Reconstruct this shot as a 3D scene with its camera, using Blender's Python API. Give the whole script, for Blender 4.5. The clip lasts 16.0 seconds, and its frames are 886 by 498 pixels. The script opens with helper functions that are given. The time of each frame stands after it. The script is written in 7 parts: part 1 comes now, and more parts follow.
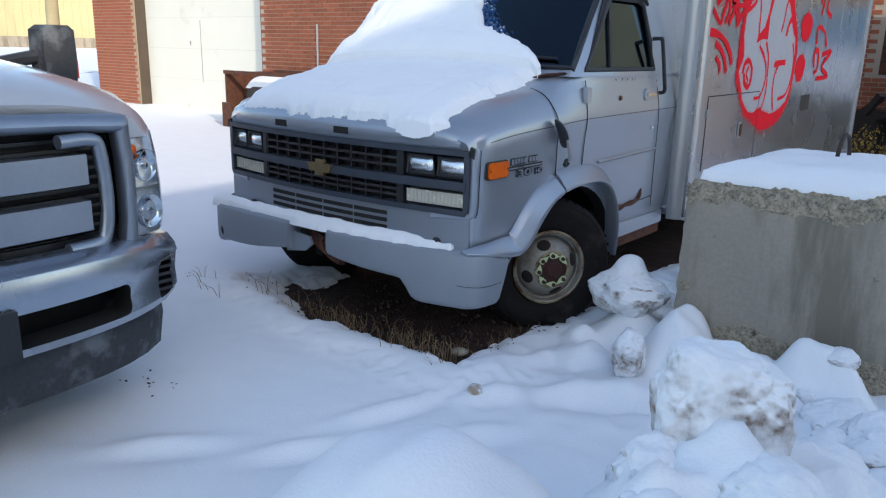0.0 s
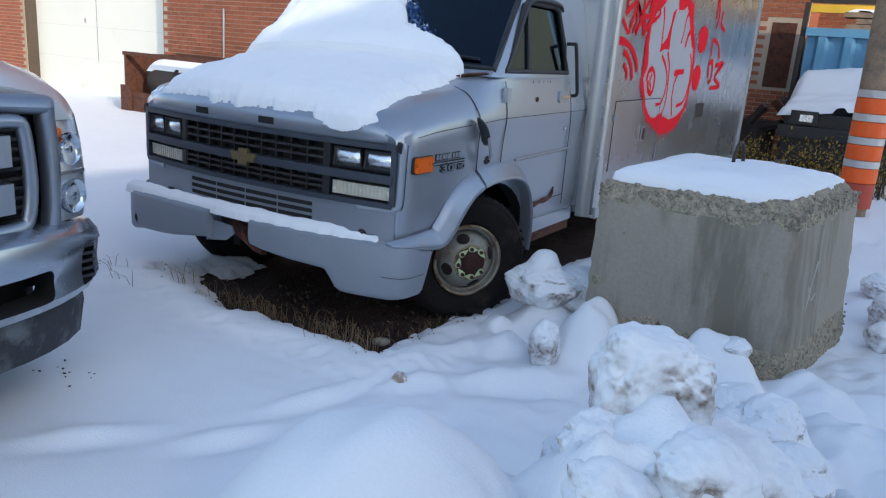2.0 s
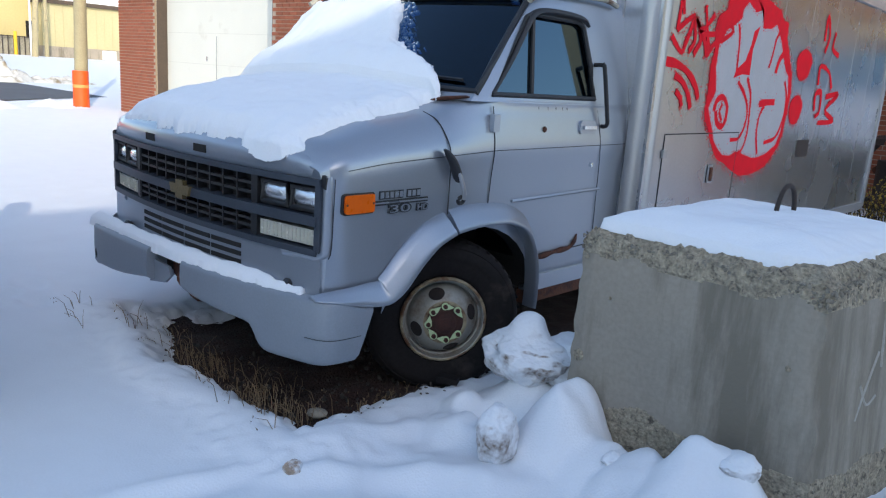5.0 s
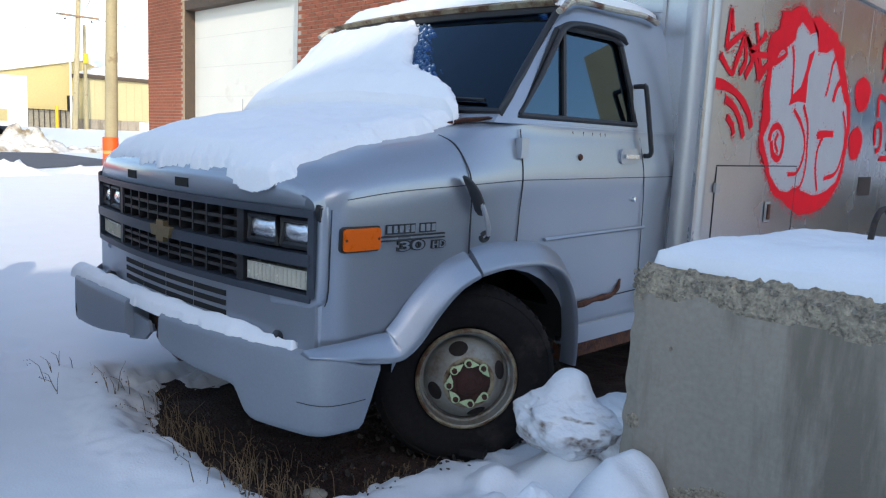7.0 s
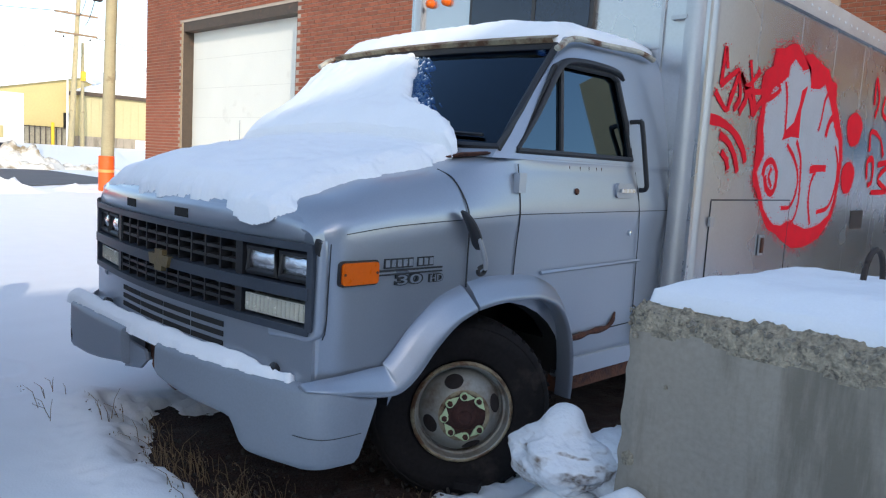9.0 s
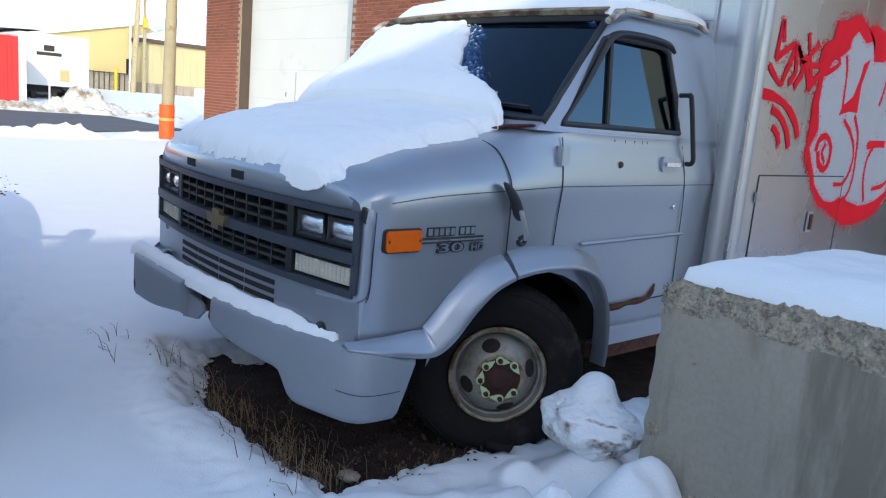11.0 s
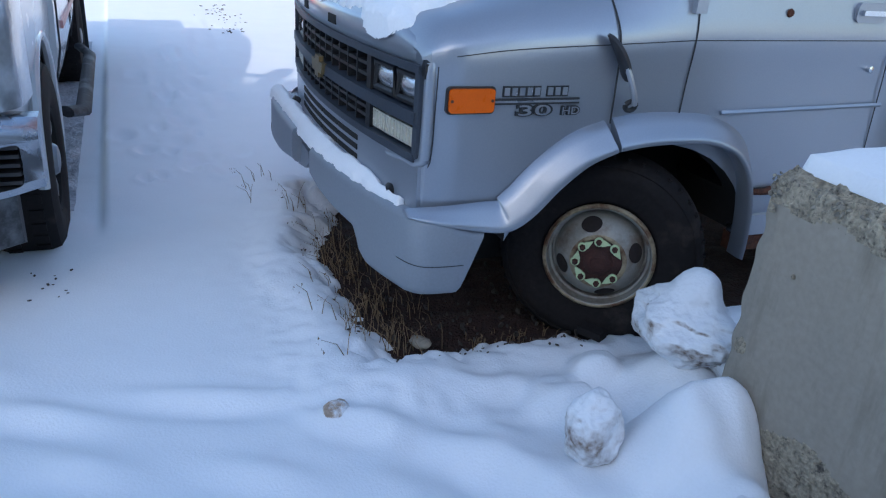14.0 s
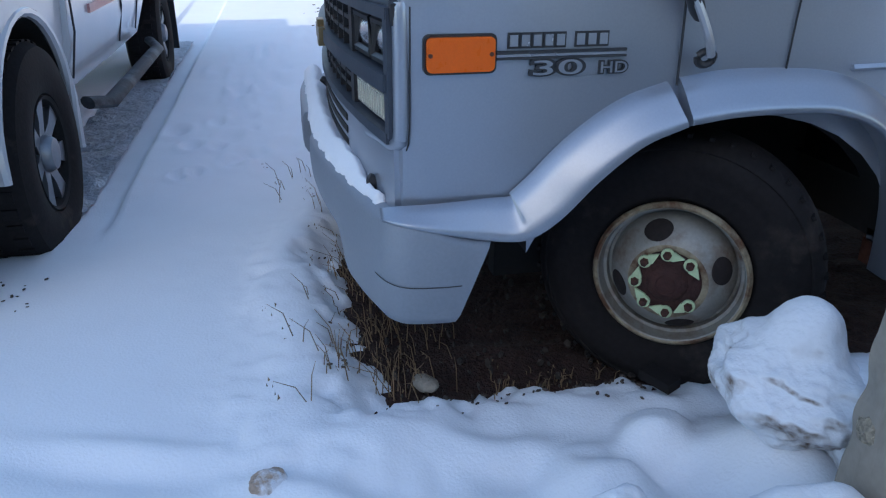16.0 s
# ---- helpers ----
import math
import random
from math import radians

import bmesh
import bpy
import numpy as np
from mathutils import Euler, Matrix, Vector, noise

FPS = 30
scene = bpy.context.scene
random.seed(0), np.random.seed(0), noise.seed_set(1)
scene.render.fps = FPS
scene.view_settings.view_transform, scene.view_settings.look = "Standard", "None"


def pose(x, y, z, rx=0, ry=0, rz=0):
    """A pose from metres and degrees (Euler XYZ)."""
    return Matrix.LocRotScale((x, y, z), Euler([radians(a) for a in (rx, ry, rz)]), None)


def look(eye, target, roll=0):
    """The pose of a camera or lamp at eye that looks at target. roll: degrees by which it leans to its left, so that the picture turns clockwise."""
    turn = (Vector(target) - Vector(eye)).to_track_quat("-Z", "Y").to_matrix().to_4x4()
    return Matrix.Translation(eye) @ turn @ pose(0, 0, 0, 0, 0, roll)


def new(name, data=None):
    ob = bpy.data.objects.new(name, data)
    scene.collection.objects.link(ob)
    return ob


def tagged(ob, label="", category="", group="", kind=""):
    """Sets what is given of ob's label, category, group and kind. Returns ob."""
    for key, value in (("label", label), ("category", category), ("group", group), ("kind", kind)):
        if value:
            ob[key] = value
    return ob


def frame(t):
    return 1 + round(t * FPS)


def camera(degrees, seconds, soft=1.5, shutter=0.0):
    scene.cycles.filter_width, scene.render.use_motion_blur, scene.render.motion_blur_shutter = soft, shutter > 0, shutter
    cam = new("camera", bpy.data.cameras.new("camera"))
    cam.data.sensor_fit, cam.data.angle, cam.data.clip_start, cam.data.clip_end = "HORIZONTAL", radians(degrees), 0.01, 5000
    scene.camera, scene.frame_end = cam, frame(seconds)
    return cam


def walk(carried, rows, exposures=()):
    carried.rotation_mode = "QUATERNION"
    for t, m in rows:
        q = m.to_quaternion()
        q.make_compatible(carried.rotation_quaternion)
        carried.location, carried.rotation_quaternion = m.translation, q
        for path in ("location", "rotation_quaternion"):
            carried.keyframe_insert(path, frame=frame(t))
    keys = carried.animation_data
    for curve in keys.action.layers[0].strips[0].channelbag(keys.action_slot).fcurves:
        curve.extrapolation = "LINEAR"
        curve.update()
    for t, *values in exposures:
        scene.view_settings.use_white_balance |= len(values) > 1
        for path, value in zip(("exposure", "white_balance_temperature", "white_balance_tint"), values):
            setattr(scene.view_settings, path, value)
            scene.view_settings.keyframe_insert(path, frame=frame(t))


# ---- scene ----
cam = camera(61.1, 16.0, soft=1.2)
PATH = [
    (0, (2.939, -3.474, 1.529), (1.729, -1.968, 1.013), 1.3),
    (0.5, (2.937, -3.532, 1.558), (1.806, -1.961, 1.053), 1.6),
    (1, (2.873, -3.620, 1.553), (1.856, -1.958, 1.101), 4.2),
    (1.5, (2.813, -3.635, 1.527), (1.840, -1.963, 1.022), 6.4),
    (2, (2.901, -3.617, 1.542), (1.908, -1.960, 1.022), 4.3),
    (2.5, (3.064, -3.454, 1.522), (2.005, -1.842, 0.993), 1.8),
    (3, (3.139, -3.279, 1.527), (1.929, -1.783, 0.982), 2.2),
    (3.5, (3.110, -3.082, 1.512), (1.826, -1.648, 0.968), 3.6),
    (4, (3.175, -2.855, 1.515), (1.961, -1.357, 0.984), 4.0),
    (4.5, (3.275, -2.683, 1.519), (1.992, -1.233, 1.015), 4.9),
    (5, (3.172, -2.547, 1.499), (1.864, -1.102, 1.052), 4.0),
    (5.2, (3.102, -2.460, 1.473), (1.763, -1.030, 1.071), 6.0),
    (7.3, (2.877, -2.154, 1.319), (1.476, -0.752, 1.048), 2.5),
    (7.5, (2.877, -2.153, 1.324), (1.478, -0.748, 1.059), 3.4),
    (8, (2.876, -2.165, 1.352), (1.501, -0.727, 1.145), 4.3),
    (10.3, (2.878, -2.191, 1.374), (1.446, -0.824, 1.088), 2.4),
    (10.5, (2.889, -2.197, 1.374), (1.447, -0.843, 1.078), 3.0),
    (11, (2.962, -2.222, 1.437), (1.497, -0.907, 1.080), 5.0),
    (11.5, (3.125, -2.276, 1.528), (1.610, -1.070, 1.029), 4.6),
    (12, (3.153, -2.285, 1.528), (1.626, -1.123, 0.966), 4.1),
    (12.5, (3.216, -2.186, 1.524), (1.719, -1.017, 0.897), 2.1),
    (13, (3.328, -1.949, 1.508), (1.746, -0.912, 0.860), 2.8),
    (13.5, (3.244, -1.772, 1.478), (1.567, -0.953, 0.759), 0.3),
    (14, (3.036, -1.584, 1.476), (1.356, -0.842, 0.684), 4.3),
    (14.5, (2.895, -1.471, 1.468), (1.233, -0.718, 0.648), 4.9),
    (15, (2.730, -1.219, 1.407), (0.995, -0.609, 0.622), 5.0),
    (15.5, (2.608, -1.033, 1.296), (0.805, -0.549, 0.578), 2.6),
    (16, (2.567, -0.989, 1.251), (0.775, -0.605, 0.450), 0.2),
]
EXPOSURES = [(0, 1.18, 6750, 10), (3.5, 1.18, 6550, 10), (10, 1.18, 6550, 10), (12, 1.18, 6150, 10), (13.5, 1.18, 6050, 10), (16, 1.18, 6050, 10)]
walk(cam, [(t, look(eye, target, roll)) for t, eye, target, roll in PATH], EXPOSURES)

# ---- world, sun, exposure ----
world = bpy.data.worlds.new("sky")
scene.world = world
world.use_nodes = True
wn = world.node_tree
SUN_EL, SUN_AZ = 23.0, (0.90, -0.43)   # elevation in degrees; direction towards the sun on the plan
sky = wn.nodes.new("ShaderNodeTexSky")
sky.sky_type, sky.sun_disc = "NISHITA", False
sky.sun_elevation = radians(SUN_EL)
sky.sun_rotation = math.atan2(SUN_AZ[0], SUN_AZ[1])
wn.links.new(sky.outputs[0], wn.nodes["Background"].inputs[0])
wn.nodes["Background"].inputs[1].default_value = 0.15
sun_data = bpy.data.lights.new("sun", "SUN")
sun_data.energy, sun_data.angle, sun_data.color = 1.35, radians(0.6), (1.0, 0.9, 0.76)
sun = new("sun", sun_data)
sun.matrix_world = look((SUN_AZ[0] * 30, SUN_AZ[1] * 30, math.tan(radians(SUN_EL)) * 30), (0, 0, 0))


# ---- helpers for meshes ----
def finish(name, bm, material, parent=None, label="", smooth=True, at=None, bevel=0.0, sharp=40):
    if bevel:
        edges = [e for e in bm.edges if len(e.link_faces) == 2 and e.calc_face_angle(0) > radians(sharp)]
        bmesh.ops.bevel(bm, geom=edges, offset=bevel, segments=2, profile=0.6, affect="EDGES", clamp_overlap=True)
    bmesh.ops.recalc_face_normals(bm, faces=bm.faces)
    me = bpy.data.meshes.new(name)
    bm.to_mesh(me)
    bm.free()
    for m in material if isinstance(material, (list, tuple)) else [material]:
        me.materials.append(m)
    if smooth:
        me.shade_smooth()
        me.set_sharp_from_angle(angle=radians(sharp))
    ob = new(name, me)
    if parent:
        ob.parent = parent
    if at is not None:
        ob.matrix_basis = at
    if label:
        tagged(ob, label)
    return ob


def part(name, bm, material, parent, label="", **kw):
    return finish(name, bm, material, parent, label, **kw)


def thing(name, label, category, group="", kind="", at=None):
    ob = new(name)
    ob.empty_display_size = 0.1
    if at is not None:
        ob.matrix_basis = at
    return tagged(ob, label, category, group, kind)


def b_box(x0, x1, y0, y1, z0, z1, bm=None):
    bm = bm or bmesh.new()
    v = [bm.verts.new((x, y, z)) for x in (x0, x1) for y in (y0, y1) for z in (z0, z1)]
    for f in ((0, 1, 3, 2), (4, 6, 7, 5), (0, 4, 5, 1), (2, 3, 7, 6), (0, 2, 6, 4), (1, 5, 7, 3)):
        bm.faces.new([v[i] for i in f])
    return bm


def b_loft(rings, bm=None, closed=True, caps=True):
    """Rings of equal length joined one to the next; closed: each ring is a loop."""
    bm = bm or bmesh.new()
    rows = [[bm.verts.new(p) for p in ring] for ring in rings]
    n = len(rows[0])
    for a, b in zip(rows, rows[1:]):
        for i in range(n if closed else n - 1):
            j = (i + 1) % n
            bm.faces.new((a[i], a[j], b[j], b[i]))
    if caps and closed:
        bm.faces.new(rows[0][::-1])
        bm.faces.new(rows[-1])
    return bm


def b_tube(points, radius, sides=8, bm=None, flat=1.0):
    """A tube along points; radius may be one number or one for each point."""
    pts = [Vector(p) for p in points]
    rings, up = [], Vector((0.12, 0.31, 0.94)).normalized()
    for i, p in enumerate(pts):
        d = (pts[min(i + 1, len(pts) - 1)] - pts[max(i - 1, 0)]).normalized()
        a = d.cross(up).normalized()
        b = a.cross(d)
        r = radius[i] if isinstance(radius, (list, tuple)) else radius
        rings.append([p + (a * math.cos(q) + b * math.sin(q) * flat) * r for q in [2 * math.pi * k / sides for k in range(sides)]])
    return b_loft(rings, bm)


def b_lathe(profile, sides=48, axis="x", bm=None, ends=False):
    """profile: (radius, offset along the axis)."""
    rings = []
    for r, o in profile:
        ring = []
        for k in range(sides):
            c, s = r * math.cos(2 * math.pi * k / sides), r * math.sin(2 * math.pi * k / sides)
            ring.append({"x": (o, c, s), "y": (c, o, s), "z": (c, s, o)}[axis])
        rings.append(ring)
    return b_loft(rings, bm, caps=ends)


def b_prism(outline, axis, lo, hi, bm=None):
    """outline: 2D points in the plane across the axis, stretched from lo to hi."""
    def put(p, o):
        return {"x": (o, p[0], p[1]), "y": (p[0], o, p[1]), "z": (p[0], p[1], o)}[axis]
    return b_loft([[put(p, lo) for p in outline], [put(p, hi) for p in outline]], bm)


def b_rows(rows, bm=None):
    """A sheet through rows of points."""
    return b_loft(rows, bm, closed=False, caps=False)


def thicken(bm, t):
    bmesh.ops.recalc_face_normals(bm, faces=bm.faces)
    bmesh.ops.solidify(bm, geom=bm.faces[:], thickness=t)
    return bm


def rounded(w, h, r, n=4):
    pts = []
    for cx, cy, a0 in ((w - r, h - r, 0), (r - w, h - r, 90), (r - w, r - h, 180), (w - r, r - h, 270)):
        for k in range(n + 1):
            a = radians(a0 + 90 * k / n)
            pts.append((cx + r * math.cos(a), cy + r * math.sin(a)))
    return pts


def cut(ob, cutters):
    """Take the cutters out of a mesh, for good."""
    for c in cutters:
        c.parent = ob.parent
        mod = ob.modifiers.new("cut", "BOOLEAN")
        mod.object, mod.operation, mod.solver, mod.material_mode = c, "DIFFERENCE", "EXACT", "TRANSFER"
    bpy.context.view_layer.update()
    me = bpy.data.meshes.new_from_object(ob.evaluated_get(bpy.context.evaluated_depsgraph_get()))
    ob.modifiers.clear()
    ob.data = me
    for c in cutters:
        bpy.data.objects.remove(c)
    me.shade_smooth()
    me.set_sharp_from_angle(angle=radians(35))


def lerp(a, b, t):
    return a + (b - a) * t


def spline(points, steps=6):
    """Catmull-Rom through points of any dimension."""
    p = [np.array(q, float) for q in points]
    p = [2 * p[0] - p[1]] + p + [2 * p[-1] - p[-2]]
    out = []
    for i in range(1, len(p) - 2):
        for k in range(steps):
            t = k / steps
            a, b, c, d = p[i - 1:i + 3]
            out.append(tuple(0.5 * (2 * b + (c - a) * t + (2 * a - 5 * b + 4 * c - d) * t * t + (3 * b - a - 3 * c + d) * t ** 3)))
    return out + [tuple(p[-2])]


def noise2(x, y, seed=0):
    """Smooth value noise of numpy arrays, about -1 to 1."""
    x, y = np.asarray(x, float), np.asarray(y, float)
    xi, yi = np.floor(x).astype(int), np.floor(y).astype(int)
    fx, fy = x - xi, y - yi
    fx, fy = fx * fx * (3 - 2 * fx), fy * fy * (3 - 2 * fy)
    def h(i, j):
        v = np.sin(i * 127.1 + j * 311.7 + seed * 74.7) * 43758.5453
        return (v - np.floor(v)) * 2 - 1
    return (h(xi, yi) * (1 - fx) + h(xi + 1, yi) * fx) * (1 - fy) + (h(xi, yi + 1) * (1 - fx) + h(xi + 1, yi + 1) * fx) * fy


def smooth01(v, lo, hi):
    t = np.clip((np.asarray(v, float) - lo) / (hi - lo), 0, 1)
    return t * t * (3 - 2 * t)


# ---- materials ----
def material(name, color, rough=0.6, metal=0.0, var=0.12, scale=6.0, fine=60.0, bump=0.1, depth=0.01, dirt=None, dirt_amount=0.0, dirt_scale=3.0,
             coat=0.0, rough_var=0.1, island=0.0, spec=0.5, runs=1.0, soft=0.13):
    """A surface with tone at two scales, fine relief and, where dirt is given, patches of it."""
    m = bpy.data.materials.new(name)
    m.use_nodes = True
    nt = m.node_tree
    N, L = nt.nodes, nt.links
    bsdf = N["Principled BSDF"]
    tc = N.new("ShaderNodeTexCoord")
    big, small = N.new("ShaderNodeTexNoise"), N.new("ShaderNodeTexNoise")
    big.inputs["Scale"].default_value, big.inputs["Detail"].default_value = scale, 6
    small.inputs["Scale"].default_value, small.inputs["Detail"].default_value = fine, 4
    L.new(tc.outputs["Object"], big.inputs["Vector"])
    L.new(tc.outputs["Object"], small.inputs["Vector"])
    add = N.new("ShaderNodeMath")
    add.operation = "ADD"
    L.new(big.outputs[0], add.inputs[0])
    L.new(small.outputs[0], add.inputs[1])
    ramp = N.new("ShaderNodeMapRange")
    ramp.inputs["From Min"].default_value, ramp.inputs["From Max"].default_value = 0.6, 1.4
    ramp.inputs["To Min"].default_value, ramp.inputs["To Max"].default_value = 1 - var, 1 + var
    L.new(add.outputs[0], ramp.inputs["Value"])
    tone = N.new("ShaderNodeVectorMath")
    tone.operation = "SCALE"
    tone.inputs[0].default_value = color
    L.new(ramp.outputs[0], tone.inputs["Scale"])
    out = tone.outputs[0]
    if island:
        info, mr, sc = N.new("ShaderNodeObjectInfo"), N.new("ShaderNodeMapRange"), N.new("ShaderNodeVectorMath")
        geo, ad = N.new("ShaderNodeNewGeometry"), N.new("ShaderNodeMath")
        ad.operation = "ADD"
        L.new(info.outputs["Random"], ad.inputs[0])
        L.new(geo.outputs["Random Per Island"], ad.inputs[1])
        mr.inputs["From Max"].default_value = 2.0
        mr.inputs["To Min"].default_value, mr.inputs["To Max"].default_value = 1 - island, 1 + island
        L.new(ad.outputs[0], mr.inputs["Value"])
        sc.operation = "SCALE"
        L.new(out, sc.inputs[0])
        L.new(mr.outputs[0], sc.inputs["Scale"])
        out = sc.outputs[0]
    if dirt:
        dn, dr, mix = N.new("ShaderNodeTexNoise"), N.new("ShaderNodeMapRange"), N.new("ShaderNodeMix")
        dn.inputs["Scale"].default_value, dn.inputs["Detail"].default_value, dn.inputs["Roughness"].default_value = dirt_scale, 8, 0.65
        run = N.new("ShaderNodeVectorMath")
        run.operation = "MULTIPLY"
        run.inputs[1].default_value = (1, 1, runs)
        L.new(tc.outputs["Object"], run.inputs[0])
        L.new(run.outputs[0], dn.inputs["Vector"])
        dr.inputs["From Min"].default_value, dr.inputs["From Max"].default_value = 0.72 - dirt_amount * 0.45, 0.72 + soft - dirt_amount * 0.45
        L.new(dn.outputs[0], dr.inputs["Value"])
        mix.data_type = "RGBA"
        L.new(dr.outputs[0], mix.inputs["Factor"])
        L.new(out, mix.inputs["A"])
        mix.inputs["B"].default_value = (*dirt, 1)
        out = mix.outputs["Result"]
        if metal:
            mm = N.new("ShaderNodeMapRange")
            mm.inputs["To Min"].default_value, mm.inputs["To Max"].default_value = metal, 0.0
            L.new(dr.outputs[0], mm.inputs["Value"])
            L.new(mm.outputs[0], bsdf.inputs["Metallic"])
    L.new(out, bsdf.inputs["Base Color"])
    if not (dirt and metal):
        bsdf.inputs["Metallic"].default_value = metal
    rr = N.new("ShaderNodeMapRange")
    rr.inputs["To Min"].default_value, rr.inputs["To Max"].default_value = max(rough - rough_var, 0.02), min(rough + rough_var, 1)
    L.new(big.outputs[0], rr.inputs["Value"])
    L.new(rr.outputs[0], bsdf.inputs["Roughness"])
    bsdf.inputs["Coat Weight"].default_value = coat
    bsdf.inputs["Coat Roughness"].default_value = 0.12
    bsdf.inputs["Specular IOR Level"].default_value = spec
    if bump:
        bp = N.new("ShaderNodeBump")
        bp.inputs["Strength"].default_value, bp.inputs["Distance"].default_value = bump, depth
        L.new(add.outputs[0], bp.inputs["Height"])
        L.new(bp.outputs[0], bsdf.inputs["Normal"])
    return m


def glass(name, color=(0.9, 0.95, 1.0), rough=0.02, alpha=0.25, sheen=(1, 1, 1)):
    """Thin glass: a clear sheet that mirrors at grazing angles."""
    m = bpy.data.materials.new(name)
    m.use_nodes = True
    N, L = m.node_tree.nodes, m.node_tree.links
    N.remove(N["Principled BSDF"])
    tr, gl, mix, fr = N.new("ShaderNodeBsdfTransparent"), N.new("ShaderNodeBsdfGlossy"), N.new("ShaderNodeMixShader"), N.new("ShaderNodeFresnel")
    tr.inputs["Color"].default_value = (*color, 1)
    gl.inputs["Roughness"].default_value = rough
    gl.inputs["Color"].default_value = (*sheen, 1)
    fr.inputs["IOR"].default_value = 1.5 + alpha * 2.4
    L.new(fr.outputs[0], mix.inputs[0])
    L.new(tr.outputs[0], mix.inputs[1])
    L.new(gl.outputs[0], mix.inputs[2])
    L.new(mix.outputs[0], N["Material Output"].inputs[0])
    return m


M = {}
M["snow"] = material("snow", (0.86, 0.88, 0.9), 0.75, var=0.03, scale=4.0, fine=130, bump=0.2, depth=0.012, spec=0.3)
M["earth"] = material("earth", (0.040, 0.018, 0.012), 0.9, var=0.5, scale=9, fine=70, bump=1.0, depth=0.03, dirt=(0.055, 0.028, 0.018), dirt_amount=0.35, dirt_scale=14)
M["asphalt"] = material("asphalt", (0.10, 0.105, 0.115), 0.85, var=0.3, scale=0.7, fine=80, bump=0.4)
M["paint"] = material("silver_paint", (0.335, 0.37, 0.425), 0.31, metal=0.55, var=0.05, scale=2.5, fine=180, bump=0.01, depth=0.001, coat=0.45, rough_var=0.04)
M["paint_dull"] = material("dull_grey_plastic", (0.235, 0.265, 0.305), 0.5, metal=0.1, var=0.08, scale=4, fine=120, bump=0.04, depth=0.002, dirt=(0.2, 0.2, 0.2), dirt_amount=0.2)
M["black"] = material("black_plastic", (0.02, 0.02, 0.022), 0.45, var=0.3, scale=9, fine=90, bump=0.05)
# Near-black for black parts, and for shade painted into hollows.
M["dark"] = material("black_and_hollow_shade", (0.012, 0.011, 0.01), 0.9, var=0.3)
M["rubber"] = material("rubber", (0.013, 0.011, 0.011), 0.8, spec=0.2, var=0.35, scale=7, fine=60, bump=0.3, depth=0.004, dirt=(0.04, 0.032, 0.027), dirt_amount=0.3, dirt_scale=5)
M["rim"] = material("painted_steel_rim", (0.31, 0.30, 0.265), 0.5, metal=0.3, var=0.12, scale=8, fine=90, bump=0.1, dirt=(0.12, 0.06, 0.028), dirt_amount=0.52, dirt_scale=9, soft=0.25)
M["rim_rust"] = material("rusted_rim_paint", (0.30, 0.25, 0.16), 0.7, var=0.2, scale=9, fine=90, bump=0.3, dirt=(0.10, 0.045, 0.02), dirt_amount=0.68, dirt_scale=13, soft=0.2)
M["hub_rust"] = material("dark_rusted_hub", (0.045, 0.016, 0.012), 0.85, var=0.4, scale=14, fine=80, bump=0.5)
M["rust"] = material("rust", (0.10, 0.035, 0.018), 0.9, var=0.4, scale=12, fine=80, bump=0.6, dirt=(0.05, 0.02, 0.015), dirt_amount=0.5, dirt_scale=14)
M["lime"] = material("lime_plastic", (0.50, 0.62, 0.36), 0.5, var=0.12, scale=30, fine=150, bump=0.05)
M["amber"] = material("amber_lens", (0.72, 0.115, 0.002), 0.3, spec=0.3, var=0.08, scale=40, fine=300, bump=0.1, coat=0.15)
M["lamp"] = material("lamp_glass", (0.85, 0.87, 0.90), 0.08, metal=0.9, var=0.2, scale=22, fine=90, bump=0.5, depth=0.006, coat=1.0)
M["lamp_low"] = material("ribbed_lamp_glass", (0.62, 0.60, 0.50), 0.25, metal=0.2, var=0.1, scale=25, fine=160, bump=0.2, coat=0.8)
M["chrome"] = material("chrome", (0.62, 0.66, 0.7), 0.16, metal=1.0, var=0.08, scale=5, fine=60, bump=0.03, dirt=(0.3, 0.3, 0.3), dirt_amount=0.3)
M["gold"] = material("worn_gold", (0.24, 0.18, 0.09), 0.4, metal=0.6, var=0.2, scale=30, fine=100, bump=0.1)
M["alu"] = material("aluminium_panel", (0.47, 0.48, 0.50), 0.27, metal=0.88, var=0.07, scale=1.6, fine=70, bump=0.05, depth=0.004, dirt=(0.30, 0.30, 0.30), dirt_amount=0.2, dirt_scale=2.0, soft=0.3)
M["alu_edge"] = material("bright_aluminium", (0.42, 0.43, 0.45), 0.36, metal=0.6, var=0.06, scale=4, fine=90, bump=0.04)
M["spray"] = material("red_spray_paint", (0.72, 0.008, 0.02), 0.85, spec=0.2, var=0.15, scale=14, fine=120, bump=0.03)
M["spray_pale"] = material("pale_spray_paint", (0.43, 0.44, 0.47), 0.45, metal=0.3, var=0.1, scale=8, fine=90, bump=0.03)
# The bluish sheen colours reflections like blue sky.
M["glass"] = glass("window_glass", (0.05, 0.10, 0.14), alpha=0.36, sheen=(0.48, 0.72, 0.92))
M["screen"] = glass("windscreen_glass", (0.20, 0.32, 0.46), alpha=0.0, sheen=(0.6, 0.8, 1.0))
M["seat"] = material("grey_upholstery", (0.12, 0.13, 0.15), 0.9, var=0.2, scale=12, fine=120, bump=0.2)
M["concrete"] = material("concrete", (0.32, 0.28, 0.225), 0.85, var=0.14, scale=2.2, fine=55, bump=0.35, depth=0.006, dirt=(0.195, 0.17, 0.13), dirt_amount=0.50, dirt_scale=4.5, runs=0.16)
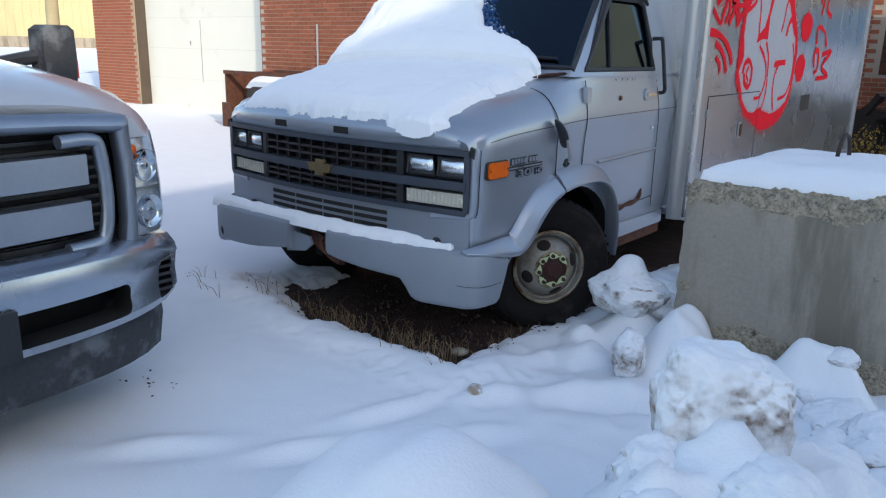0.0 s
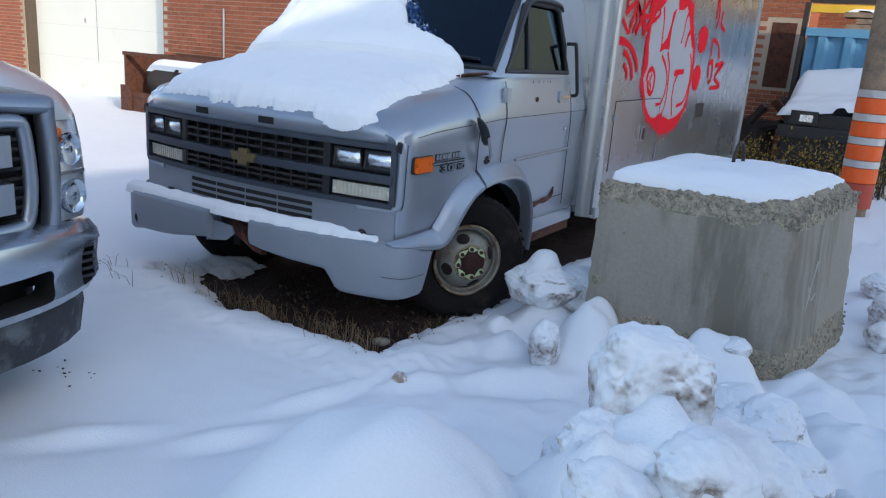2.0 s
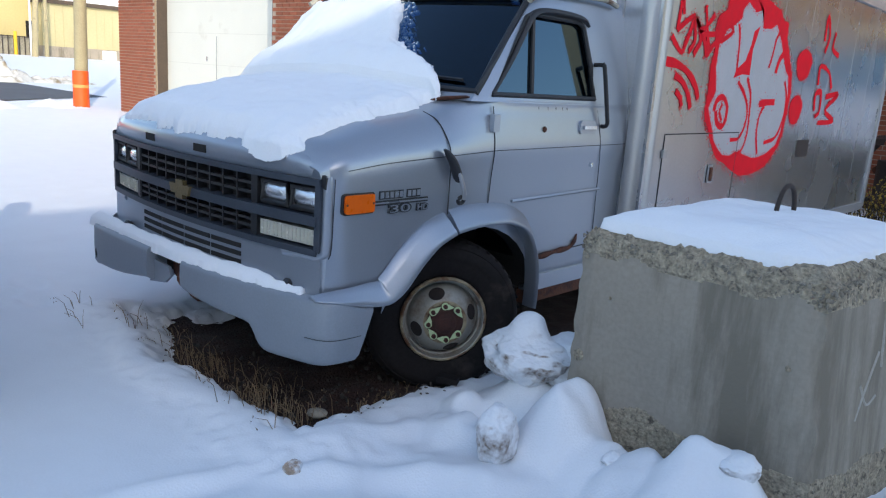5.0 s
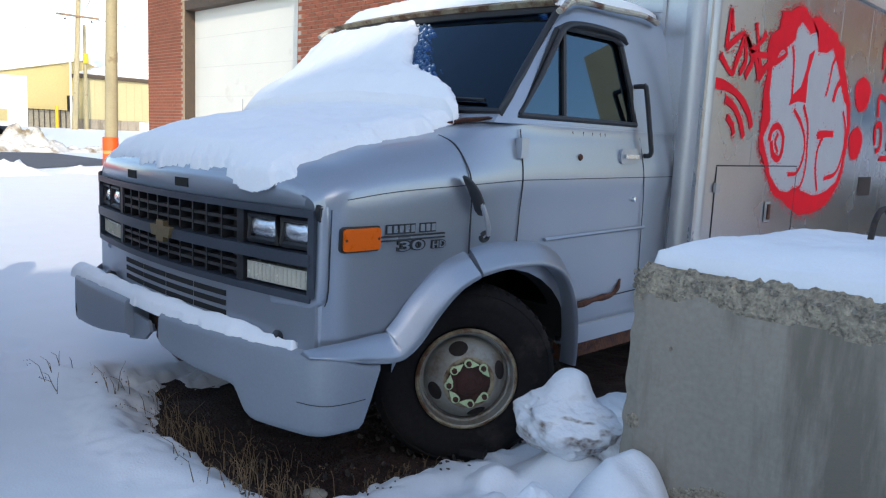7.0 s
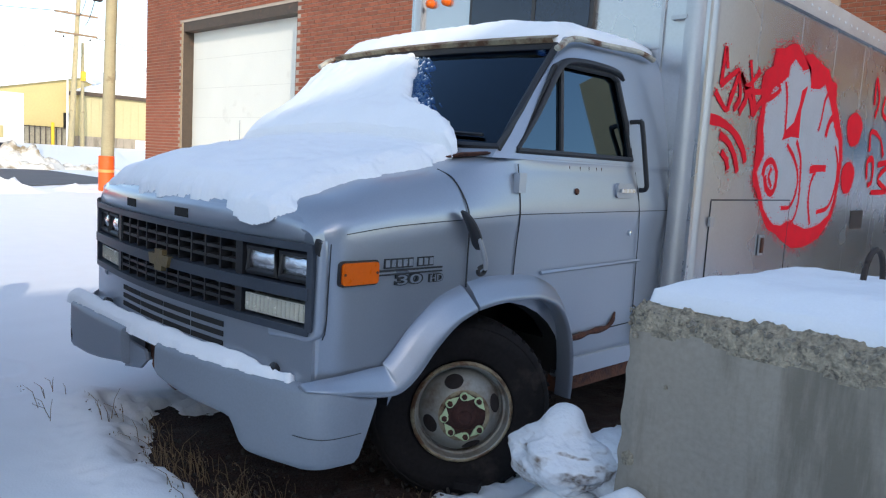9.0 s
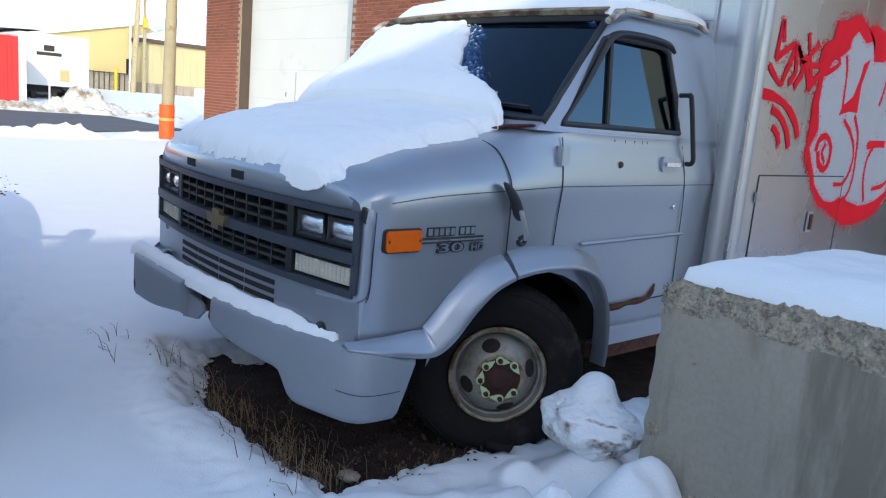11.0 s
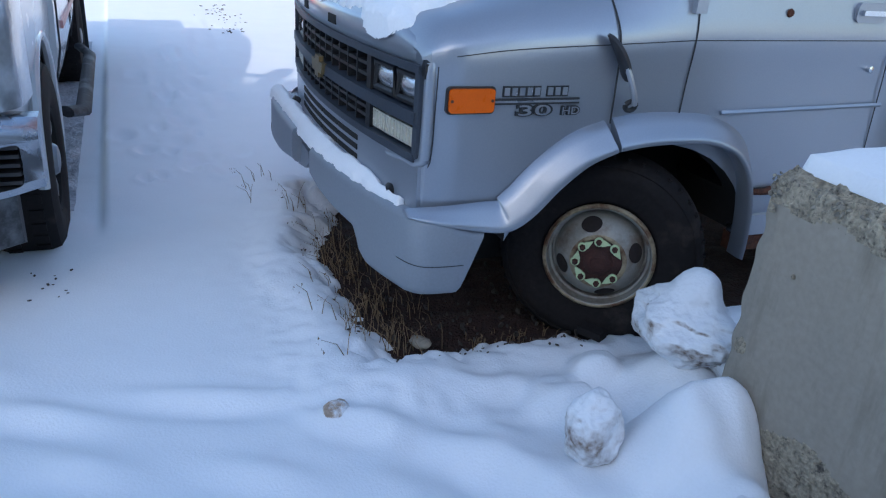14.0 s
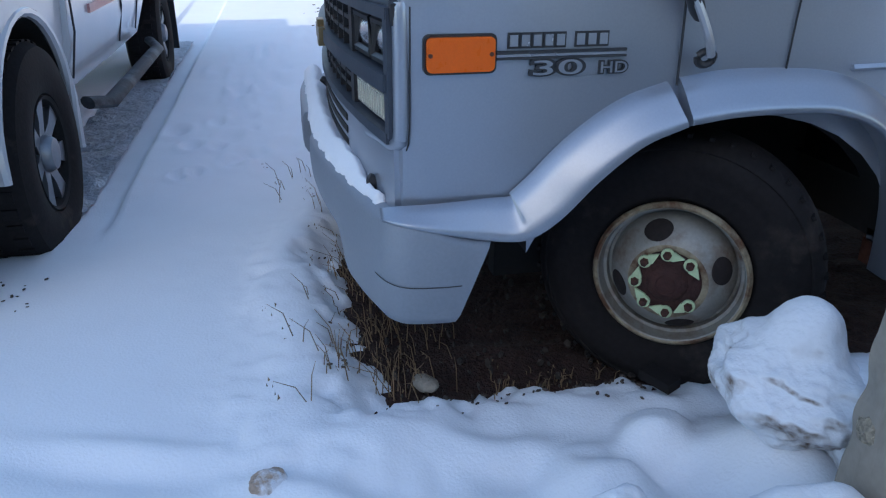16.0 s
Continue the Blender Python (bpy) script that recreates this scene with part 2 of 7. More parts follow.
M["aggregate"] = material("exposed_aggregate", (0.39, 0.33, 0.24), 0.9, var=0.6, scale=34, fine=90, bump=1.0, depth=0.02, dirt=(0.085, 0.07, 0.055), dirt_amount=0.38, dirt_scale=42)
M["steel"] = material("dark_rebar", (0.045, 0.035, 0.032), 0.7, metal=0.3, var=0.3, scale=30, fine=120, bump=0.3)
M["white_paint"] = material("white_car_paint", (0.53, 0.54, 0.555), 0.25, var=0.03, scale=2, fine=80, bump=0.005, coat=0.7)
M["brick"] = material("red_brick", (0.28, 0.085, 0.042), 0.88, var=0.22, scale=5, fine=70, bump=0.4, depth=0.004, island=0.28)
M["mortar"] = material("mortar", (0.42, 0.34, 0.27), 0.95, var=0.12, scale=3, fine=60, bump=0.4)
M["door_white"] = material("white_door_paint", (0.72, 0.71, 0.63), 0.55, var=0.05, scale=1.2, fine=40, bump=0.05, dirt=(0.62, 0.60, 0.52), dirt_amount=0.25, dirt_scale=1.6)
M["wood"] = material("weathered_wood", (0.30, 0.225, 0.14), 0.9, var=0.25, scale=5, fine=45, bump=0.5, depth=0.008, dirt=(0.16, 0.12, 0.08), dirt_amount=0.35)
M["orange"] = material("orange_plastic", (0.82, 0.11, 0.012), 0.5, var=0.1, scale=7, fine=60, bump=0.1, dirt=(0.5, 0.16, 0.08), dirt_amount=0.3)
M["reflect"] = material("grey_reflective_tape", (0.52, 0.5, 0.48), 0.4, metal=0.2, var=0.12, scale=9, fine=60, bump=0.1)
M["ochre_wall"] = material("ochre_cladding", (0.50, 0.42, 0.20), 0.8, var=0.08, scale=0.5, fine=8, bump=0.1)
M["beige_wall"] = material("beige_cladding", (0.47, 0.42, 0.24), 0.8, var=0.08, scale=0.5, fine=8, bump=0.1)
M["red_metal"] = material("red_metal", (0.62, 0.03, 0.03), 0.5, var=0.1, scale=1, fine=20, bump=0.1)
M["white_metal"] = material("white_metal", (0.72, 0.72, 0.70), 0.6, var=0.06, scale=0.8, fine=20, bump=0.1)
M["blue_metal"] = material("blue_metal", (0.10, 0.27, 0.42), 0.5, var=0.12, scale=2, fine=30, bump=0.1, dirt=(0.15, 0.1, 0.08), dirt_amount=0.2)
M["yellow"] = material("yellow_machine_paint", (0.75, 0.45, 0.03), 0.45, var=0.1, scale=4, fine=50, bump=0.1)
M["weed"] = material("dry_weed", (0.21, 0.14, 0.075), 0.9, var=0.35, scale=8, fine=60, bump=0.0, island=0.4)
M["leaf"] = material("yellow_leaf", (0.38, 0.26, 0.04), 0.85, var=0.35, scale=8, fine=60, bump=0.0, island=0.5)
M["line"] = material("seam_shadow_gap", (0.03, 0.032, 0.036), 0.8, var=0.2)
M["grey_wall"] = material("grey_wall_panel", (0.4, 0.39, 0.37), 0.85, var=0.1, scale=0.8, fine=12, bump=0.2)



# ---- ground ----
def ground_height(x, y):
    """Height of the snow cover on the plan."""
    x, y = np.asarray(x, float), np.asarray(y, float)
    h = 0.10 + 0.03 * smooth01(y, 3, 9) + 0.8 * smooth01(-x, 31.0, 58.0)
    near = np.exp(-((x - 1) ** 2 + (y + 1) ** 2) / 90.0)
    h = h + 0.016 * noise2(x * 0.9, y * 0.9, 1) * near + 0.012 * noise2(x * 3.1, y * 3.1, 2) * near
    # ploughed ridge and lumps beside the block
    lumps = ((2.15, -2.62, 0.50, 0.845), (2.61, -2.33, 0.40, 0.80), (2.80, -1.75, 0.44, 0.44), (2.62, -1.28, 0.26, 0.36), (2.66, -0.92, 0.26, 0.36),
             (2.50, -0.58, 0.22, 0.27), (2.36, -0.27, 0.26, 0.30), (2.74, -0.14, 0.26, 0.22), (3.05, 0.25, 0.55, 0.17), (1.40, 0.06, 0.24, 0.20), (2.12, -0.27, 0.20, 0.22), (1.92, -0.24, 0.16, 0.22), (1.735, -0.18, 0.20, 0.335),
             (2.28, -0.72, 0.20, 0.22), (2.36, -1.5, 0.28, 0.22), (3.0, -0.6, 0.35, 0.24), (3.1, -1.3, 0.4, 0.30), (3.3, -2.2, 0.5, 0.40), (1.35, -0.35, 0.16, 0.17), (1.2, -0.15, 0.12, 0.15))
    rough = 1 + 0.18 * noise2(x * 5, y * 5, 5) + 0.11 * noise2(x * 11, y * 11, 6) + 0.04 * noise2(x * 27, y * 27, 8)
    top = np.zeros_like(h)
    for cx, cy, r, z in lumps:
        d = np.sqrt((x - cx) ** 2 + (y - cy) ** 2) / r
        wob = rough if cy > -2.5 else 1 + 0.05 * noise2(x * 3, y * 3, 9) + 0.02 * noise2(x * 9, y * 9, 10)
        top = np.maximum(top, z * np.exp(-(d ** 2.4)) * wob) + 0.12 * np.minimum(top, z * np.exp(-(d ** 2.4)))
    h = np.maximum(h, top + 0.25 * h * (top > 0.02)) + 0.0
    crumbs = 0.10 + 0.90 * smooth01(x, 0.9, 1.4) * smooth01(y, -1.3, -0.8)
    h = h + near * (0.026 * crumbs * noise2(x * 4 + y * 3, y * 4 - x * 3, 21) + 0.014 * crumbs * noise2(x * 11 - y * 7, y * 11 + x * 7, 22))
    # broken clods under the fresh snow of the ridge
    ridge = smooth01(x, 2.15, 2.5) * smooth01(-y, 0.35, 0.6)
    h = h + ridge * (0.040 * (0.4 - np.abs(noise2(x * 6 + y * 2, y * 6 - x * 2, 31))) + 0.022 * noise2(x * 12, y * 12, 32) + 0.008 * noise2(x * 25, y * 25, 33))
    # footprints and drifted trail across the front
    for px, py, a, b, ang, dz in ((0.97, -1.87, 0.17, 0.045, 62, 0.022), (1.0, -1.42, 0.24, 0.042, 72, 0.022), (0.60, -2.17, 0.20, 0.05, 50, 0.02), (1.25, -1.77, 0.12, 0.05, 62, 0.018), (1.25, -1.03, 0.13, 0.045, 65, 0.022),
                                  (1.40, -1.33, 0.15, 0.05, 60, 0.02), (1.18, -0.52, 0.14, 0.045, 80, 0.02), (1.45, -0.75, 0.16, 0.055, 50, 0.025), (1.70, -0.60, 0.16, 0.06, 35, 0.028), (1.22, -0.25, 0.12, 0.04, 70, 0.02)):
        c, s = math.cos(radians(ang)), math.sin(radians(ang))
        u, v = (x - px) * c + (y - py) * s, -(x - px) * s + (y - py) * c
        h = h + 1.3 * dz * np.exp(-(u / a) ** 2 - (v / b) ** 2) - dz * 0.8 * np.exp(-(u / a) ** 2 - ((v + 2 * b) / b) ** 2)
    for k in range(14):
        px, py = -2.6 - 0.42 * k + 0.1 * math.sin(k * 5.1), -1.05 + 0.2 * (k % 2) + 0.03 * k
        h = h - 0.035 * np.exp(-((x - px) / 0.12) ** 2 - ((y - py) / 0.06) ** 2) + 0.01 * np.exp(-((x - px + 0.2) / 0.1) ** 2 - ((y - py) / 0.07) ** 2)
    tracks = random.Random(77)
    for k in range(46):
        px, py, a = tracks.uniform(-5.5, -0.9), tracks.gauss(-1.25, 0.16), tracks.uniform(0.05, 0.11)
        d2 = ((x - px) / a) ** 2 + ((y - py) / (0.6 * a)) ** 2
        h = h - 0.026 * np.exp(-d2) + 0.012 * np.exp(-((np.sqrt(d2) - 1.7) / 0.5) ** 2)
    # track pressed by the pickup's tyres
    h = h - 0.05 * smooth01(-(y + 1.72), 0, 0.04) * smooth01(y + 2.25, 0, 0.05) * smooth01(-x, 0.3, 0.8) * smooth01(x, -12, -7)
    # bare earth under the van and in its lee
    wob = 0.08 * noise2(x * 2.3, y * 2.3, 3) + 0.06 * noise2(x * 7, y * 7, 4) + 0.06 * noise2(x * 17, y * 17, 7) + 0.045 * noise2(x * 37 + y * 9, y * 37 - x * 9, 8)
    inside = np.minimum.reduce([0.835 + 0.03 * smooth01(y, -0.2, 0.3) - x + wob * 0.6, x + 0.62 + 0.4 * smooth01(y, -0.2, 0.5) + wob, y + 0.76 - 0.16 * smooth01(-x, 0.1, 0.8) + wob * 0.55, 7.2 - y])
    h = h + 0.045 * np.exp(-((inside + 0.27) / 0.13) ** 2) * smooth01(-y, 0.55, 0.8)
    h = lerp(h, -0.06, smooth01(inside, -0.22, 0.14))
    return h


def ticks(lo, a, b, hi, fine, grow):
    out = list(np.arange(a, b, fine))
    for sign, end, start in ((1, hi, b), (-1, lo, a)):
        s, v = fine, start
        while (v < end) if sign > 0 else (v > end):
            out.append(v)
            s *= grow
            v += sign * s
        out.append(end)
    return np.unique(np.round(out, 4))


def make_ground():
    xs, ys = ticks(-400, -1.4, 3.2, 300, 0.019, 1.055), ticks(-300, -3.05, 0.6, 400, 0.019, 1.055)
    X, Y = np.meshgrid(xs, ys)
    Z = ground_height(X, Y)
    w = len(xs)
    idx = np.arange(len(xs) * len(ys)).reshape(len(ys), w)
    faces = np.stack([idx[:-1, :-1], idx[:-1, 1:], idx[1:, 1:], idx[1:, :-1]], -1).reshape(-1, 4)
    me = bpy.data.meshes.new("ground")
    me.from_pydata(np.stack([X, Y, Z], -1).reshape(-1, 3), [], faces.tolist())
    me.materials.append(M["snow"])
    me.shade_smooth()
    tagged(new("ground", me), "uneven snow cover with footprints and ploughed lumps", "snow", kind="structure")
    # the earth below it shows where the snow is blown away
    n = 110
    rows = [[(-2.2 + 4.4 * i / n, -1.6 + 9.0 * j / n, 0.0) for i in range(n + 1)] for j in range(n + 1)]
    rows = [[(x, y, 0.015 + 0.025 * float(noise2(x * 6, y * 6, 12)) + 0.012 * float(noise2(x * 19, y * 19, 13))) for x, y, z in r] for r in rows]
    tagged(finish("bare_earth", b_rows(rows), M["earth"], sharp=180), "dark bare earth under the parked van", "earth", kind="structure")


make_ground()

# ---- the van ----
HUB = (0.93, 0.0, 0.375)
van = thing("box_van", "silver-grey box van with rusty trim and red graffiti in snow", "van")


def bow(x, y):
    """The front of the van is bowed forward in the middle."""
    return y - 0.085 * (1 - min(1, (abs(x) / 0.9) ** 2)) * float(smooth01(-y, 0.3, 0.74))


def van_body():
    low = [(0.90, 0.43), (0.935, 0.60), (0.945, 0.85), (0.952, 1.05)]
    stations = [
        (-0.745, [(0.85, 0.52), (0.875, 0.62), (0.885, 0.85), (0.89, 1.04), (0.885, 1.09), (0.865, 1.115), (0.80, 1.13), (0.60, 1.14), (0.30, 1.145), (0.0, 1.145)]),
        (-0.73, [(0.87, 0.50), (0.905, 0.61), (0.915, 0.85), (0.922, 1.05), (0.918, 1.105), (0.90, 1.14), (0.82, 1.17), (0.62, 1.18), (0.30, 1.185), (0.0, 1.185)]),
        (-0.68, [(0.88, 0.45), (0.925, 0.60), (0.935, 0.85), (0.943, 1.05), (0.942, 1.12), (0.92, 1.165), (0.84, 1.21), (0.64, 1.225), (0.30, 1.235), (0.0, 1.235)]),
        (-0.45, low + [(0.953, 1.14), (0.935, 1.20), (0.86, 1.265), (0.70, 1.30), (0.35, 1.325), (0.0, 1.33)]),
        (-0.10, low + [(0.962, 1.16), (0.945, 1.23), (0.88, 1.31), (0.75, 1.355), (0.40, 1.39), (0.0, 1.40)]),
        (0.08, low + [(0.965, 1.17), (0.952, 1.26), (0.92, 1.36), (0.86, 1.405), (0.45, 1.43), (0.0, 1.435)]),
        (0.30, low + [(0.965, 1.18), (0.955, 1.28), (0.94, 1.38), (0.90, 1.42), (0.45, 1.44), (0.0, 1.44)]),
        (1.42, low + [(0.965, 1.19), (0.955, 1.28), (0.94, 1.38), (0.90, 1.42), (0.45, 1.44), (0.0, 1.44)]),
    ]
    ys = [s[0] for s in stations]
    fine = []
    for k in range(len(stations) - 1):
        n = (1, 2, 4, 5, 3, 3, 6)[k]
        for i in range(n):
            fine.append(lerp(ys[k], ys[k + 1], i / n))
    fine.append(ys[-1])
    cols = [np.array(spline(s[1], 3)) for s in stations]
    rings = []
    for y in fine:
        k = min(max(i for i in range(len(ys)) if ys[i] <= y + 1e-9), len(ys) - 2)
        t = (y - ys[k]) / (ys[k + 1] - ys[k])
        t = t if k < 2 else t
        half = cols[k] * (1 - t) + cols[k + 1] * t
        ring = [(x, bow(x, y), z) for x, z in half] + [(-x, bow(x, y), z) for x, z in half[::-1][1:]]
        ring += [(lerp(-half[0][0], half[0][0], q), bow(0.5, y), half[0][1]) for q in (0.25, 0.5, 0.75)]
        rings.append(ring)
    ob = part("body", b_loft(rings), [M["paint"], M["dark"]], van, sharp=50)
    # Cut faces turn near-black: the hollows' shade is put into their colour.
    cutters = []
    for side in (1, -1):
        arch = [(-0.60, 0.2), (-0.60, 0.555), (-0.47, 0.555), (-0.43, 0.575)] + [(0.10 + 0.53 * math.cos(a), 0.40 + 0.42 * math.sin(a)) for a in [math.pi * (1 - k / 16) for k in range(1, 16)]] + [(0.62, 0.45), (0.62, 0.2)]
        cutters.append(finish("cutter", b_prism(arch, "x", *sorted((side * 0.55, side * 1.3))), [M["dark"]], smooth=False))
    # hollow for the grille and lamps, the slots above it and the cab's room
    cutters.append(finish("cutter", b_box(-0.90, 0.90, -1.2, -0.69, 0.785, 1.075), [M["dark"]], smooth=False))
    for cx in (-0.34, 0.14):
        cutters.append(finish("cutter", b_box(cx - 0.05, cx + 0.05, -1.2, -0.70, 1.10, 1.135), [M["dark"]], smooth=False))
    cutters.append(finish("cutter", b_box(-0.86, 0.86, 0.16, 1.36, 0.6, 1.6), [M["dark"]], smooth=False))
    cut(ob, cutters)
    ob.parent = van
    return ob


van_body()


def greenhouse():
    """Pillars and roof: outlines at rising heights, hollow, with the window openings cut through."""
    def outline(hw, y0, bulge, y1, z, inset=0.0):
        r, pts = 0.07, []
        hw, y0, y1 = hw - inset, y0 + inset, y1 - inset
        for k in range(9):
            x = lerp(-1, 1, k / 8)
            pts.append((x * hw * 0.97, y0 - bulge * (1 - x * x), z))
        pts += [(hw, y0 + r, z), (hw, lerp(y0, y1, 0.4), z), (hw, lerp(y0, y1, 0.7), z), (hw, y1, z), (hw * 0.4, y1, z), (-hw * 0.4, y1, z), (-hw, y1, z), (-hw, lerp(y0, y1, 0.7), z), (-hw, lerp(y0, y1, 0.4), z), (-hw, y0 + r, z)]
        return pts
    levels = [(0.945, 0.06, 0.10, 1.42, 1.40), (0.925, 0.20, 0.10, 1.42, 1.54), (0.875, 0.47, 0.09, 1.42, 1.80), (0.845, 0.60, 0.08, 1.42, 1.92), (0.83, 0.63, 0.08, 1.42, 1.955), (0.77, 0.70, 0.06, 1.42, 1.995), (0.5, 0.85, 0.02, 1.40, 2.02)]
    ob = part("cab", b_loft([outline(*v) for v in levels]), [M["paint"], M["dark"]], van, "silver cab with rusty roof edge", sharp=35)
    inner = b_loft([outline(*v, inset=0.045) for v in levels[:5]])
    for v in inner.verts:
        v.co.z = 1.3 if v.co.z < 1.41 else v.co.z - 0.02
    # Inner cab faces are near-black, so the cab's shade is in the colour.
    cs = [finish("cutter", inner, [M["dark"]], smooth=False)]
    ws = [(-0.895, 1.455), (0.895, 1.455), (0.80, 1.90), (-0.80, 1.90)]
    cs.append(finish("cutter", b_prism(ws, "y", -0.4, 0.72), [M["black"]], smooth=False))
    win = [(0.18, 1.435), (1.06, 1.435), (1.04, 1.60), (0.99, 1.80), (0.94, 1.825), (0.535, 1.825), (0.49, 1.81)]
    for side in (1, -1):
        cs.append(finish("cutter", b_prism(win, "x", *sorted((side * 0.6, side * 1.2))), [M["black"]], smooth=False))
    cut(ob, cs)
    ob.parent = van

    def plane_x(z):
        return lerp(0.945, 0.845, (z - 1.40) / 0.52) - 0.022
    for side in (1, -1):
        bm = bmesh.new()
        bm.faces.new([bm.verts.new((side * plane_x(z), y, z)) for y, z in win])
        part("side_window", thicken(bm, 0.004), M["glass"], van, "dark reflecting side window", smooth=False).visible_shadow = False
        w3 = [(side * (plane_x(z) + 0.022), y, z) for y, z in win]
        part("window_seal", b_tube(w3 + w3[:2], 0.013, 6), M["black"], van)
        part("vent_bar", b_tube([(side * (plane_x(1.435) + 0.012), 0.50, 1.435), (side * (plane_x(1.82) + 0.012), 0.555, 1.82)], 0.012, 6), M["black"], van)
        # dark rain visor over the door window
        vis = spline([(0.185, 1.440, 0.012), (0.34, 1.60, 0.015), (0.47, 1.755, 0.018), (0.53, 1.818, 0.023), (0.62, 1.846, 0.028), (0.80, 1.852, 0.030), (0.97, 1.842, 0.028), (1.03, 1.812, 0.016)], 4)
        part("rain_visor", b_tube([(side * (plane_x(z) + 0.026), y, z) for y, z, r in vis], [r for y, z, r in vis], 10, flat=0.6), M["black"], van, "black plastic rain visor")
        # drip rail, rusty
        rail = [(side * 0.865, 0.50, 1.885), (side * 0.862, 0.62, 1.945), (side * 0.86, 0.9, 1.955), (side * 0.86, 1.15, 1.965), (side * 0.86, 1.25, 1.958), (side * 0.862, 1.31, 1.945)]
        part("drip_rail", b_tube(spline(rail, 4), 0.017, 8, flat=0.8), M["drip"], van, "rust-flaked drip rail")
    bm = bmesh.new()
    rows = []
    for z, hw, y in ((1.44, 0.91, 0.105), (1.60, 0.873, 0.265), (1.75, 0.838, 0.418), (1.91, 0.80, 0.58)):
        rows.append([(hw * x, y - 0.09 * (1 - x * x) + 0.012, z) for x in (-1, -0.75, -0.5, -0.25, 0, 0.25, 0.5, 0.75, 1)])
    part("windscreen", thicken(b_rows(rows, bm), 0.005), M["screen"], van, "dark windscreen half covered with snow").visible_shadow = False
    edge = rows[0] + [r[-1] for r in rows[1:]] + rows[-1][::-1][1:] + [r[0] for r in rows[::-1][1:]]
    part("windscreen_seal", b_tube([(x, y - 0.012, z) for x, y, z in edge], 0.02, 6), M["black"], van)
    hdr = [[(x * 0.79, 0.60 - 0.08 * (1 - x * x) + dy, z) for x in [k / 8 - 1 for k in range(17)]] for dy, z in ((-0.035, 1.925), (-0.05, 1.945), (0.0, 1.965))]
    part("header_rail", thicken(b_rows(hdr), 0.006), M["rim_rust"], van, "rusty strip over the windscreen")
    # seats, dash and wheel seen through the glass
    for sx in (0.48, -0.48):
        bm = b_loft([[(sx + a * w, 0.98 + 0.10 * (z - 1.0), z) for a, w in ((-1, 0.24 - 0.08 * t), (1, 0.24 - 0.08 * t))] + [(sx + a * w, 1.14 + 0.10 * (z - 1.0), z) for a, w in ((1, 0.24 - 0.08 * t), (-1, 0.24 - 0.08 * t))] for z, t in ((1.0, 0), (1.3, 0), (1.5, 0.2), (1.58, 0.7), (1.68, 1), (1.74, 1.2))])
        part("seat", bm, M["seat"], van, "grey cloth cab seat", bevel=0.03)
    part("dashboard", b_box(-0.84, 0.84, 0.18, 0.42, 1.2, 1.42), M["black"], van, bevel=0.03)
    ring = [(0.45 + 0.19 * math.cos(a), 0.52 + 0.10 * math.sin(a), 1.42 + 0.15 * math.sin(a)) for a in [2 * math.pi * k / 24 for k in range(25)]]
    part("steering_wheel", b_tube(ring, 0.014, 6), M["black"], van)


# Rust colour darkened to hold the shade of the rim's holes.
M["hole"] = material("rusty_hole_shade", (0.018, 0.012, 0.010), 0.9, var=0.4)
M["drip"] = material("rusty_rail_paint", (0.50, 0.47, 0.38), 0.6, metal=0.1, var=0.15, scale=9, fine=80, bump=0.3, dirt=(0.13, 0.05, 0.02), dirt_amount=0.52, dirt_scale=7)
greenhouse()


